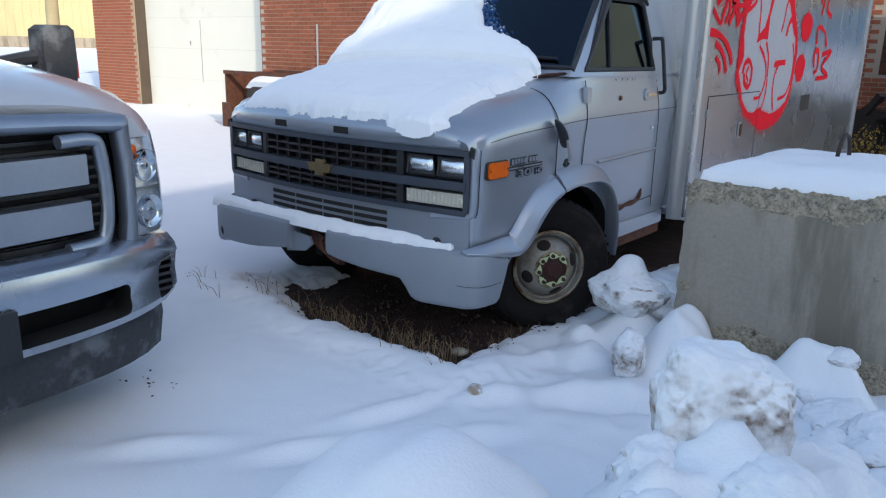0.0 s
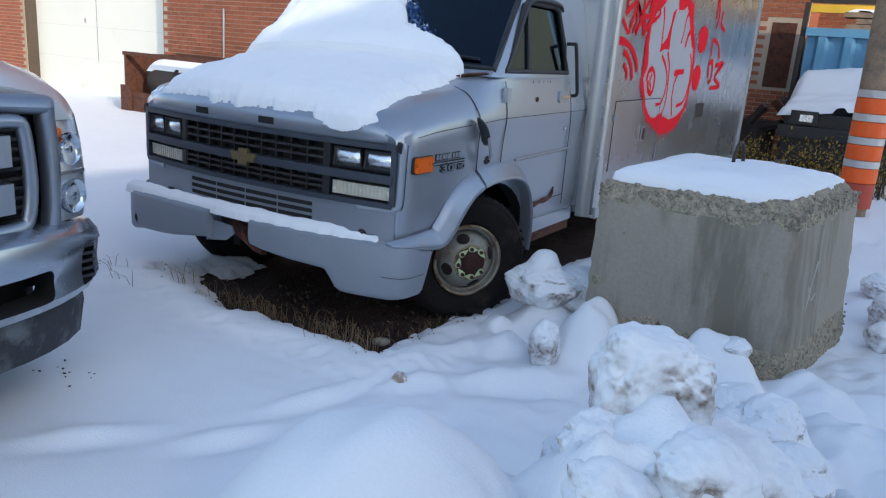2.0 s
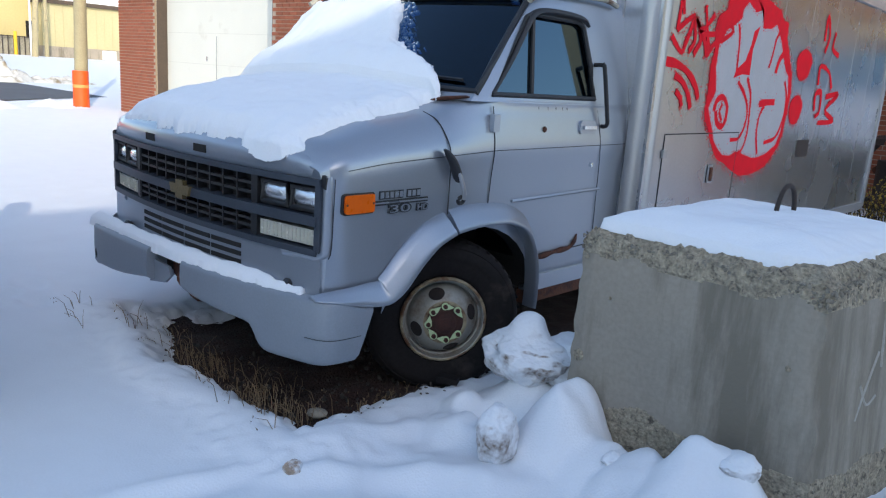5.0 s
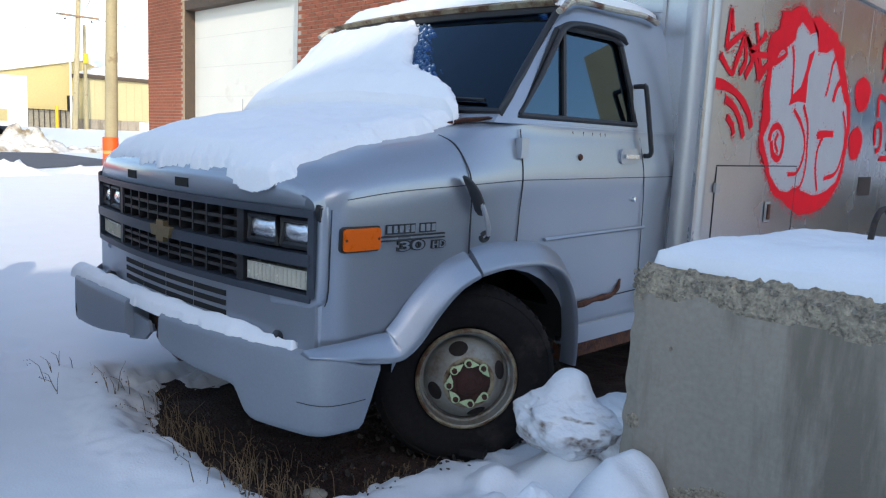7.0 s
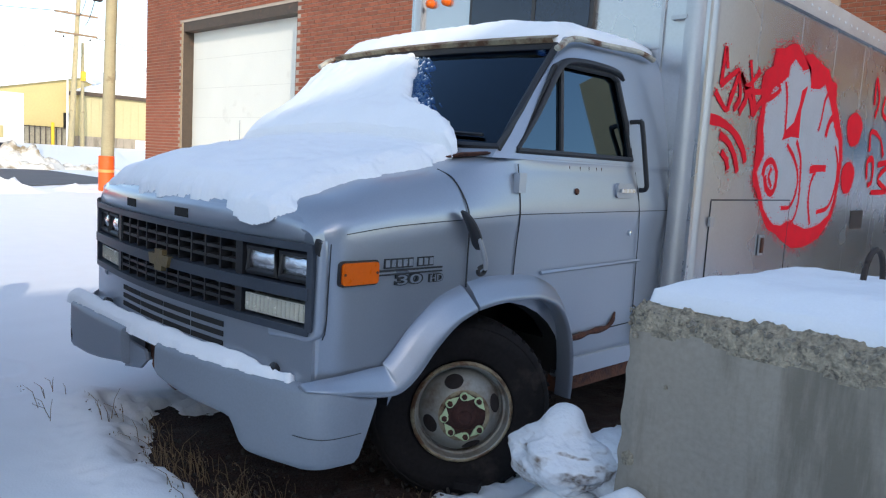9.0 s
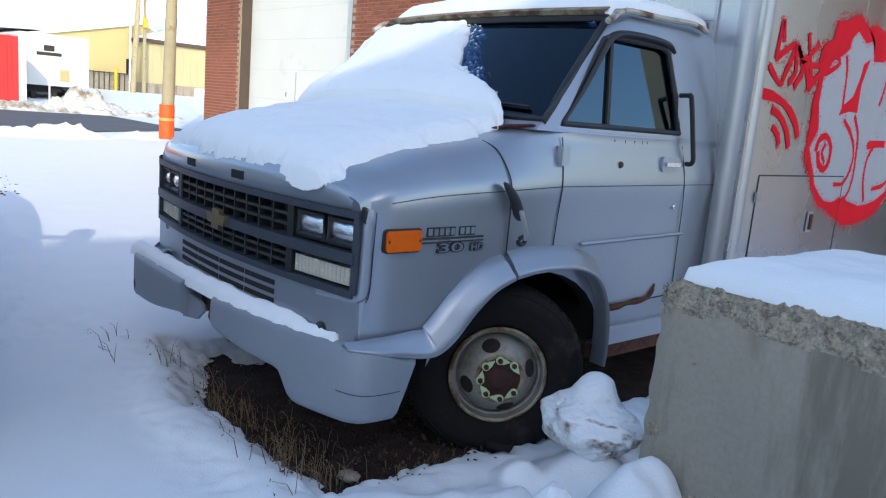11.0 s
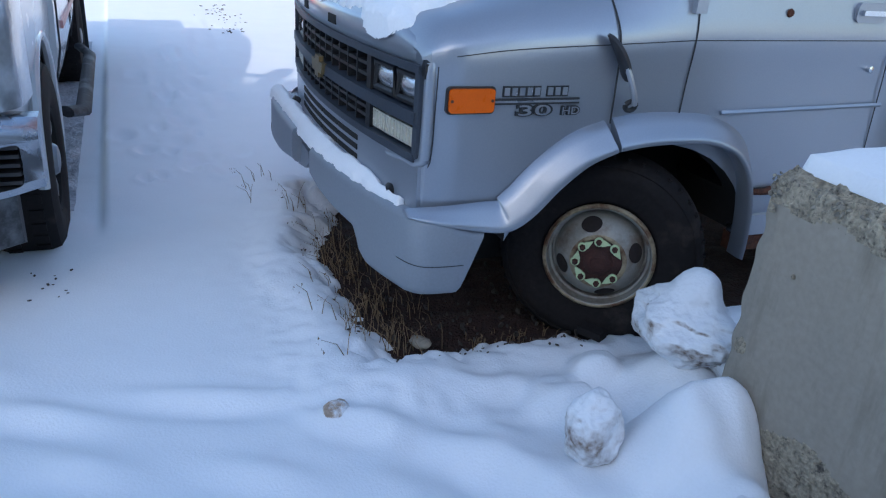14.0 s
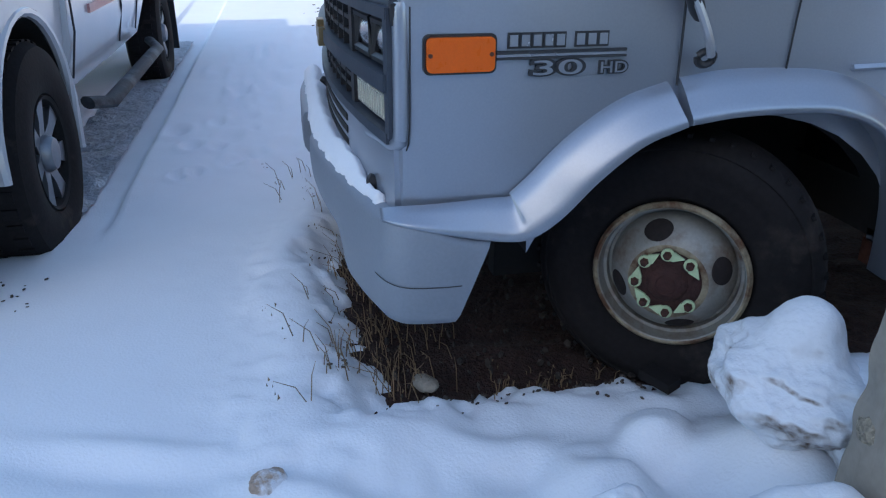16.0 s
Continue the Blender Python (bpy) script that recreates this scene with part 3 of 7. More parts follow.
def van_front():
    yf = lambda x, d=0.0: bow(x, -0.745) - d
    # dark bezel round grille and lamps
    def strip(z0, z1, x0, x1, d0, d1, n=14):
        rows = []
        for z, d in ((z0, d1), (z0, d0), (z1, d0), (z1, d1)):
            rows.append([(lerp(x0, x1, k / n), yf(lerp(x0, x1, k / n), d), z) for k in range(n + 1)])
        bm = b_rows(rows)
        for col in (0, -1):
            bm.verts.ensure_lookup_table()
            bm.faces.new([bm.verts[r * (n + 1) + (0 if col == 0 else n)] for r in range(4)])
        return bm
    frame_mat = M["bezel"]
    # Near-black backing sheet carries the grille's shaded depth.
    g = part("grille", strip(0.785, 1.075, -0.89, 0.89, -0.05, -0.06), M["dark"], van, "dark egg-crate radiator grille")
    part("bezel_bar", strip(1.055, 1.080, -0.895, 0.895, 0.016, -0.06), frame_mat, g)
    def lip_row(z, d):
        row = []
        for k in range(41):
            x = lerp(-0.905, 0.905, k / 40)
            q = max(0.0, abs(x) - 0.72) / 0.185
            row.append((x, yf(x, d) + 0.035 * q ** 3, 1.082 + (z - 1.082) * (1 - 0.55 * q * q)))
        return row
    lip = part("hood_lip", thicken(b_rows([lip_row(*v) for v in ((1.080, 0.0), (1.084, 0.005), (1.125, 0.008), (1.155, 0.006), (1.172, -0.006), (1.182, -0.025), (1.186, -0.05))]), 0.006), M["paint"], van, "silver hood lip with two dark slots", sharp=60)
    # Slots are near-black strips on the lip, painted shade for openings.
    for cx in (-0.34, 0.14):
        part("lip_slot", strip(1.104, 1.138, cx - 0.05, cx + 0.05, 0.0105, -0.02, 3), M["dark"], lip)
    part("bezel_bar", strip(0.775, 0.800, -0.885, 0.885, 0.016, -0.06), frame_mat, g)
    part("bezel_bar", strip(0.895, 0.935, -0.885, 0.885, 0.02, -0.06), frame_mat, g, "grey middle bar of the grille")
    for sx in (1, -1):
        xs = sorted((sx * 0.872, sx * 0.898))
        part("bezel_end", strip(0.79, 1.078, *xs, 0.014, -0.10, 3), frame_mat, g, bevel=0.006)
        edge = [(sx * x, -0.742 + d, z) for x, d, z in ((0.80, -0.012, 0.772), (0.86, 0.0, 0.770), (0.893, 0.008, 0.782), (0.906, 0.012, 0.81), (0.909, 0.014, 0.95), (0.910, 0.014, 1.06), (0.905, 0.014, 1.09))]
        part("bezel_trim", b_tube(spline([(sx * 0.70, -0.775, 0.766)] + edge, 4), 0.021, 10), M["paint"], g, "silver trim round the lamp bezel")
        part("bezel_seam", b_tube(spline([(sx * 0.82, -0.748, 0.752), (sx * 0.885, -0.735, 0.755), (sx * 0.922, -0.718, 0.785), (sx * 0.928, -0.714, 0.95), (sx * 0.930, -0.712, 1.085)], 4), 0.0022, 5), M["line"], g)
        part("broken_corner", b_prism([(sx * 0.885, 1.06), (sx * 0.92, 1.045), (sx * 0.922, 1.09), (sx * 0.90, 1.10)], "y", -0.752, -0.70), M["black"], g)
        xs = sorted((sx * 0.50, sx * 0.535))
        part("bezel_post", strip(0.80, 1.055, *xs, 0.0, -0.05, 2), M["black"], g)
        for a, b in ((0.555, 0.70), (0.725, 0.87)):
            xs = sorted((sx * a, sx * b))
            rows = [[(lerp(xs[0], xs[1], k / 6), yf(lerp(xs[0], xs[1], k / 6), -0.024 + 0.020 * (1 - (2 * q - 1) ** 2) * (1 - 0.6 * (k / 3 - 1) ** 2)), lerp(0.955, 1.035, q)) for k in range(7)] for q in [i / 8 for i in range(9)]]
            lamp = part("headlight", thicken(b_rows(rows), 0.012), M["lamp"], van, "clear rectangular headlight")
            part("headlight_rim", b_tube([(xs[0], yf(xs[0], -0.012), 0.952), (xs[1], yf(xs[1], -0.012), 0.952), (xs[1], yf(xs[1], -0.012), 1.038), (xs[0], yf(xs[0], -0.012), 1.038), (xs[0], yf(xs[0], -0.012), 0.952)], 0.012, 6), M["black"], lamp)
        xs = sorted((sx * 0.55, sx * 0.865))
        lamp = part("parking_light", strip(0.812, 0.875, *xs, -0.006, -0.05, 24), M["lamp_low"], van, "yellowed ribbed parking light")
        for k in range(1, 15):
            x = lerp(xs[0], xs[1], k / 15)
            part("lens_rib", b_box(x - 0.002, x + 0.002, yf(x, -0.003), yf(x, -0.03), 0.817, 0.870), M["lamp_low"], lamp)
    n = 10
    for z0, z1 in ((0.937, 1.053), (0.802, 0.893)):
        for k in range(n + 1):
            x = lerp(-0.495, 0.495, k / n)
            part("grille_fin", b_box(x - 0.005, x + 0.005, yf(x, -0.004), yf(x, -0.055), z0, z1), M["black"], g)
        for j in range(1, 3):
            z = lerp(z0, z1, j / 3)
            part("grille_slat", strip(z - 0.006, z + 0.006, -0.498, 0.498, -0.006, -0.055), M["grille_bar"], g)
    # bow-tie shaped badge
    b = [(-0.09, 0.022), (-0.03, 0.022), (-0.03, 0.042), (0.035, 0.042), (0.035, 0.022), (0.09, 0.022), (0.075, -0.022), (0.03, -0.022), (0.03, -0.042), (-0.035, -0.042), (-0.035, -0.022), (-0.075, -0.022)]
    part("badge", b_prism([(x, z + 0.918) for x, z in b], "y", -0.862, -0.842), M["gold"], van, "worn gold badge", bevel=0.003)
    # silver strip above the grille and the slotted panel below it
    panel = part("lower_panel", strip(0.60, 0.776, -0.90, 0.90, 0.004, -0.05), M["paint"], van)
    # Panel slots: near-black strips on the surface imitate shaded openings.
    for i in range(3):
        z = 0.655 + 0.036 * i
        for a, c in ((-0.44, -0.235), (-0.225, -0.01), (0.0, 0.215), (0.225, 0.44)):
            part("slot", strip(z, z + 0.02, a, c, 0.0065, -0.02, 4), M["dark"], panel)
    # bumper of grey plastic, its middle broken away, wrapping round the corners to the wheel arches
    plans = {1: spline([(0.0, -0.915), (0.2, -0.912), (0.4, -0.892), (0.6, -0.86), (0.75, -0.83), (0.86, -0.80), (0.935, -0.775), (0.978, -0.735), (0.993, -0.66), (0.994, -0.59), (0.993, -0.535)], 6),
             -1: spline([(0.0, -0.920), (0.2, -0.924), (0.4, -0.924), (0.6, -0.919), (0.75, -0.910), (0.86, -0.893), (0.93, -0.855), (0.968, -0.79), (0.985, -0.70), (0.992, -0.61), (0.993, -0.535)], 6)}
    def bumper_ring(k, sx, zb):
        plan = plans[sx]
        x, y = plan[k]
        dx, dy = np.array(plan[min(k + 1, len(plan) - 1)]) - np.array(plan[max(k - 1, 0)])
        n = math.hypot(dx, dy)
        nx, ny = dy / n, -dx / n
        side = float(smooth01(y, -0.74, -0.56))
        zt = 0.605 - 0.05 * side
        deep = lerp(0.15, 0.05, side)
        ring = []
        for o, z in ((-deep, zt + 0.012), (-0.035, zt + 0.008), (-0.008, zt), (0.0, zt - 0.016), (0.002, lerp(zt, zb, 0.5)), (0.0, zb + 0.03), (-0.012, zb + 0.008), (-0.03, zb), (-deep, zb + 0.004)):
            slant = float(smooth01(y, -0.64, -0.535)) * 0.075 * (0.55 - z) / 0.19
            ring.append((sx * (x + nx * o), y + ny * o - slant, z))
        return ring
    low = {1: ((0.10, 0.47), (0.2, 0.455), (0.35, 0.44), (0.56, 0.43), (0.585, 0.415), (0.61, 0.37), (0.635, 0.335), (0.67, 0.325), (0.9, 0.325), (0.99, 0.335)), -1: ((0.24, 0.45), (0.5, 0.41), (0.6, 0.40), (0.8, 0.39), (0.9, 0.37), (0.99, 0.345))}
    halves = []
    for sx, start in ((1, 0.10), (-1, 0.18)):
        plan = plans[sx]
        rings = [bumper_ring(k, sx, float(np.interp(plan[k][0], [p[0] for p in low[sx]], [p[1] for p in low[sx]]))) for k in range(len(plan)) if plan[k][0] >= start]
        halves.append(b_loft(rings))
    bump = part("bumper", halves[0], M["paint_dull"], van, "dull grey plastic bumper with a broken middle", sharp=50)
    part("bumper_half", halves[1], M["paint_dull"], bump, sharp=50)
    for sx in (1, -1):
        part("bumper_line", b_tube([(sx * (x + 0.0025), y - 0.004, 0.448) for x, y in plans[sx] if y > -0.80 and y < -0.60], 0.0014, 5), M["line"], bump)
    # Near-black disc on the bumper imitates the shade of a hole.
    part("bumper_hole", b_lathe([(0.0, 0.0), (0.035, 0.002), (0.04, 0.012)], 14, "y"), M["dark"], bump, at=pose(-0.80, -0.905, 0.455))
    part("crossbeam", b_box(-0.45, 0.25, -0.82, -0.74, 0.50, 0.585), M["steel"], van, "rusty bumper beam", bevel=0.01)
    part("torn_plate", b_prism([(-0.25, 0.43), (-0.10, 0.455), (-0.04, 0.50), (-0.06, 0.54), (-0.23, 0.55)], "y", -0.885, -0.872), M["paint_dull"], van, "torn piece of grey bumper")
    hook = spline([(0.0, -0.82, 0.55), (0.02, -0.87, 0.52), (0.04, -0.875, 0.49), (0.06, -0.85, 0.46), (0.08, -0.80, 0.45)], 4)
    part("tow_hook", b_tube(hook, [0.006 + 0.009 * math.sin(math.pi * k / (len(hook) - 1)) for k in range(len(hook))], 8), M["rust"], van, "rusty tow hook")
    part("bracket_plate", b_loft([[(x, -0.84, z0), (x, -0.80, z0 - 0.01), (x, -0.80, z1), (x, -0.84, z1)] for x, z0, z1 in ((-0.10, 0.50, 0.57), (-0.02, 0.46, 0.55), (0.06, 0.42, 0.51), (0.12, 0.41, 0.47))]), M["rust"], van, "rusty bracket hanging in the gap", bevel=0.008)
    for x, y in ((-0.62, -0.80), (0.735, -0.765)):
        lug = b_lathe([(0.0, 0.0), (0.018, 0.0), (0.021, 0.014), (0.017, 0.034), (0.0, 0.037)], 14, "z")
        bmesh.ops.rotate(lug, verts=lug.verts, matrix=Matrix.Rotation(radians(60), 3, "X"))
        part("bumper_lug", lug, M["black"], bump, at=pose(x, y, 0.628))


M["bezel"] = material("faded_bezel", (0.045, 0.055, 0.072), 0.45, metal=0.1, var=0.15, scale=8, fine=70, bump=0.05, dirt=(0.09, 0.10, 0.11), dirt_amount=0.25, soft=0.3)
M["silver_badge"] = material("badge_silver", (0.30, 0.33, 0.38), 0.3, metal=0.5, var=0.1, bump=0.02)
M["grille_bar"] = material("faded_grille", (0.030, 0.029, 0.030), 0.5, var=0.3, scale=10, fine=60, bump=0.05)
van_front()


def van_sides():
    for sx in (1, -1):
        # flare over the wheel: front strip, split, rear strip
        def flare(name, line):
            rings = []
            pts = spline([q if len(q) == 4 else (*q, 0.0) for q in line], 5)
            for i, (y, z, w, inset) in enumerate(pts):
                a, b = np.array(pts[max(i - 1, 0)][:2]), np.array(pts[min(i + 1, len(pts) - 1)][:2])
                d = (b - a) / np.linalg.norm(b - a)
                ny, nz = -d[1], d[0]
                sec = [(0.946, w), (0.957, w * 0.97), (0.984, w * 0.66), (1.006, w * 0.33), (1.015, w * 0.22), (1.020, w * 0.10), (1.018, 0.0), (1.0, -0.006), (0.93, 0.0)]
                out = float(smooth01(y, -0.62, -0.36))
                sec = [(lerp(0.945 + (q - 0.945) * 0.62, q, out), o) for q, o in sec]
                rings.append([(sx * (x - inset), y + ny * o, z + nz * o) for x, o in sec])
            return part(name, b_loft(rings), M["paint"], van, "silver wheel-arch flare", sharp=60)
        flare("arch_flare", [(-0.785, 0.606, 0.014, 0.06), (-0.74, 0.603, 0.036, 0.014), (-0.66, 0.585, 0.06), (-0.55, 0.562, 0.088), (-0.47, 0.556, 0.095), (-0.42, 0.574, 0.106), (-0.36, 0.62, 0.11), (-0.28, 0.70, 0.11), (-0.18, 0.775, 0.105), (-0.075, 0.815, 0.10)])
        flare("arch_flare", [(-0.065, 0.818, 0.10), (0.05, 0.832, 0.10), (0.2, 0.835, 0.095), (0.33, 0.825, 0.09), (0.45, 0.78, 0.08), (0.53, 0.69, 0.060), (0.575, 0.56, 0.04), (0.60, 0.42, 0.026, 0.01), (0.61, 0.34, 0.02, 0.02)])
        # Near-black box closing the arch; its colour holds the arch's shade.
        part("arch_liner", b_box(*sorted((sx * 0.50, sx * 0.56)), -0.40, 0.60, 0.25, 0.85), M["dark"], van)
        # seams, crease, trim
        def seam(pts, r=0.0035, mat="line", name="seam"):
            part(name, b_tube([(sx * x, y, z) for x, y, z in spline(pts, 4)], r, 5), M[mat], van)
        seam([(0.945, -0.66, 1.117), (0.957, -0.45, 1.142), (0.966, -0.10, 1.162), (0.968, 0.2, 1.178)], 0.0016)
        seam([(0.968, 0.2, 1.178), (0.967, 0.7, 1.183), (0.967, 1.40, 1.19)], 0.0016)
        seam([(0.955, -0.085, 0.90), (0.958, -0.088, 1.05), (0.967, -0.10, 1.162), (0.950, -0.11, 1.23), (0.883, -0.115, 1.309), (0.80, -0.12, 1.341)], 0.0032)
        seam([(0.95, 0.20, 0.90), (0.957, 0.20, 1.05), (0.967, 0.20, 1.18), (0.955, 0.20, 1.28), (0.940, 0.197, 1.38)], 0.0026)
        seam([(0.945, 0.60, 0.62), (0.94, 0.9, 0.615), (0.938, 1.2, 0.62)], 0.003)
        seam([(0.938, 1.20, 0.55), (0.95, 1.17, 0.85), (0.966, 1.13, 1.18), (0.941, 1.10, 1.375)], 0.0022)
        seam([(0.955, 0.38, 0.925), (0.957, 0.9, 0.935), (0.957, 1.18, 0.94)], 0.009, "paint", "side_moulding")
        # hinge, handle, lock, grab bar
        part("door_hinge", b_box(*sorted((sx * 0.945, sx * 0.975)), 0.17, 0.215, 1.265, 1.345), M["paint"], van, bevel=0.008)
        hd = part("door_handle", b_prism([(y + 0.985, z + 1.285) for y, z in rounded(0.075, 0.035, 0.02)], "x", *sorted((sx * 0.95, sx * 0.968))), M["paint"], van, "chrome door handle")
        part("handle_bar", b_box(*sorted((sx * 0.965, sx * 0.982)), 0.93, 1.05, 1.276, 1.294), M["chrome"], hd, bevel=0.007)
        part("door_lock", b_lathe([(0.0, sx * 0.972), (0.012, sx * 0.97), (0.013, sx * 0.95)], 12, "x"), M["chrome"], van, at=pose(0, 1.06, 1.08))
        bar = [(sx * 0.915, 1.065, 1.615), (sx * 0.962, 1.065, 1.615), (sx * 0.975, 1.072, 1.595), (sx * 0.990, 1.125, 1.35), (sx * 0.990, 1.135, 1.31), (sx * 0.978, 1.138, 1.292), (sx * 0.945, 1.135, 1.290)]
        part("grab_bar", b_tube(spline(bar, 4), 0.012, 8), M["black"], van, "black grab bar")
        # amber marker light with frame and screws
        mk = part("side_marker", b_prism([(y - 0.606, z + 0.986) for y, z in rounded(0.076, 0.037, 0.012)], "x", *sorted((sx * 0.935, sx * 0.962))), M["amber"], van, "amber side marker light", bevel=0.004)
        part("marker_frame", b_prism([(y - 0.606, z + 0.986) for y, z in rounded(0.082, 0.043, 0.014)], "x", *sorted((sx * 0.93, sx * 0.952))), M["black"], mk)
        for dy in (-0.068, 0.068):
            part("screw", b_lathe([(0.0, sx * 0.9645), (0.005, sx * 0.964), (0.005, sx * 0.955)], 8, "x"), M["rust"], mk, at=pose(0, -0.606 + dy, 0.986))
        # model badge: bars for the maker's words, and the model number
        for k in range(8):
            y = -0.50 + 0.027 * k
            bar = part("badge_bar", b_box(*sorted((sx * 0.944, sx * 0.9545)), y + 0.02 * (k > 4), y + 0.026 + 0.02 * (k > 4), 0.995, 1.029), M["line"], van)
            part("badge_face", b_box(*sorted((sx * 0.952, sx * 0.957)), y + 0.004 + 0.02 * (k > 4), y + 0.022 + 0.02 * (k > 4), 1.0, 1.024), M["silver_badge"], bar)
        part("badge_rule", b_box(*sorted((sx * 0.944, sx * 0.957)), -0.525, -0.22, 0.984, 0.990), M["line"], van)
        part("badge_rule", b_box(*sorted((sx * 0.944, sx * 0.956)), -0.525, -0.22, 0.977, 0.983), M["silver_badge"], van)
        part("badge_rule", b_box(*sorted((sx * 0.944, sx * 0.957)), -0.525, -0.22, 0.971, 0.976), M["line"], van)
        for text, y0, size, wide, fat, mat, x0 in (("30", -0.448, 0.047, 2.7, 0.0035, "line", 0.952), ("30", -0.448, 0.047, 2.7, 0.0, "silver_badge", 0.9545), ("HD", -0.283, 0.036, 1.3, 0.003, "line", 0.952), ("HD", -0.283, 0.036, 1.3, 0.0, "silver_badge", 0.9545)):
            cu = bpy.data.curves.new("number", "FONT")
            cu.body, cu.size, cu.extrude, cu.offset = text, size, 0.004, fat
            tmp = new("number", cu)
            bpy.context.view_layer.update()
            me = bpy.data.meshes.new_from_object(tmp.evaluated_get(bpy.context.evaluated_depsgraph_get()))
            bpy.data.objects.remove(tmp)
            me.materials.clear()
            me.materials.append(M[mat])
            ob = new("model_number", me)
            ob.parent = van
            if sx > 0:
                ob.matrix_basis = Matrix.Translation((x0, y0, 0.936)) @ Matrix(((0, 0, 1, 0), (wide, 0, 0, 0), (0, 1, 0, 0), (0, 0, 0, 1)))
            else:
                ob.matrix_basis = Matrix.Translation((-x0, -0.74 - y0, 0.936)) @ Matrix(((0, 0, -1, 0), (-wide, 0, 0, 0), (0, 1, 0, 0), (0, 0, 0, 1)))
    # rust runs below the window
    for y, l in ((0.55, 0.006), (0.63, 0.012), (0.70, 0.025), (0.76, 0.018), (0.80, 0.03)):
        part("rust_run", b_tube([(0.935, y, 1.398), (0.9395, y + 0.002, 1.383), (0.9425, y + 0.003, 1.378 - l)], [0.005, 0.0035, 0.001], 5, flat=0.6), M["rust"], van)
    # folded mirror arm that hangs broken on the fender
    blade = spline([(0.985, -0.165, 1.195, 0.010), (0.992, -0.150, 1.180, 0.022), (0.998, -0.122, 1.145, 0.030), (1.000, -0.098, 1.105, 0.031), (0.998, -0.082, 1.072, 0.027), (0.992, -0.074, 1.052, 0.012)], 4)
    mir = part("broken_mirror", b_tube([(x, y, z) for x, y, z, r in blade], [r for x, y, z, r in blade], 12, flat=0.55), M["black"], van, "broken black mirror hanging on its arm")
    part("mirror_arm", b_tube(spline([(1.018, -0.105, 1.110), (1.022, -0.085, 1.070), (1.020, -0.055, 1.010), (1.008, -0.040, 0.975)], 3), 0.010, 8), M["alu_edge"], mir, "pale metal arm")
    loop = [(0.995 + 0.004 * math.sin(a), -0.045 + 0.020 * math.cos(a), 0.968 + 0.016 * math.sin(a)) for a in [2 * math.pi * k / 14 for k in range(15)]]
    part("mirror_joint", b_tube(loop, 0.009, 8), M["black"], mir)
    # rusty rocker, wiper arms, rust hole
    part("rocker", b_box(0.87, 0.938, 0.62, 1.40, 0.415, 0.50), M["paint"], van, "dented silver sill", bevel=0.012)
    part("rocker_rust", b_box(0.86, 0.925, 0.62, 1.40, 0.345, 0.42), M["rust"], van, "rusted lower sill", bevel=0.01)
    part("cowl_rust", b_tube([(0.72, -0.03, 1.385), (0.80, 0.02, 1.405), (0.88, 0.07, 1.415), (0.93, 0.12, 1.405)], [0.006, 0.018, 0.016, 0.005], 7, flat=0.5), M["rust"], van, "rust at the foot of the windscreen")
    part("rust_hole", b_lathe([(0.0, 0.969), (0.012, 0.969), (0.016, 0.962)], 9, "x"), M["rust"], van, at=pose(-0.004, 0.595, 1.275))
    tear = spline([(0.62, 0.603, 0.010), (0.72, 0.605, 0.017), (0.80, 0.612, 0.010), (0.88, 0.615, 0.016), (0.96, 0.620, 0.010), (1.00, 0.65, 0.013), (1.02, 0.69, 0.004)], 4)
    part("rust_hole", b_tube([(0.944, y, z) for y, z, r in tear], [r for y, z, r in tear], 6, flat=1.0), M["rust"], van, "ragged rust tear along the door's foot")
    # Frame rails share the near-black of the hollows.
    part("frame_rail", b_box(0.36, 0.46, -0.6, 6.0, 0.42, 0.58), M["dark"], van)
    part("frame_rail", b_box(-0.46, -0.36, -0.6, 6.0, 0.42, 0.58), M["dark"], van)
    part("axle", b_tube([(-0.85, 0, 0.375), (0.85, 0, 0.375)], 0.045, 10), M["rust"], van)
    for pts in ([(0.30, 0.02, 1.455), (0.55, 0.10, 1.50), (0.80, 0.13, 1.49)],):
        part("wiper_arm", b_tube(pts, 0.008, 6), M["black"], van)


van_sides()


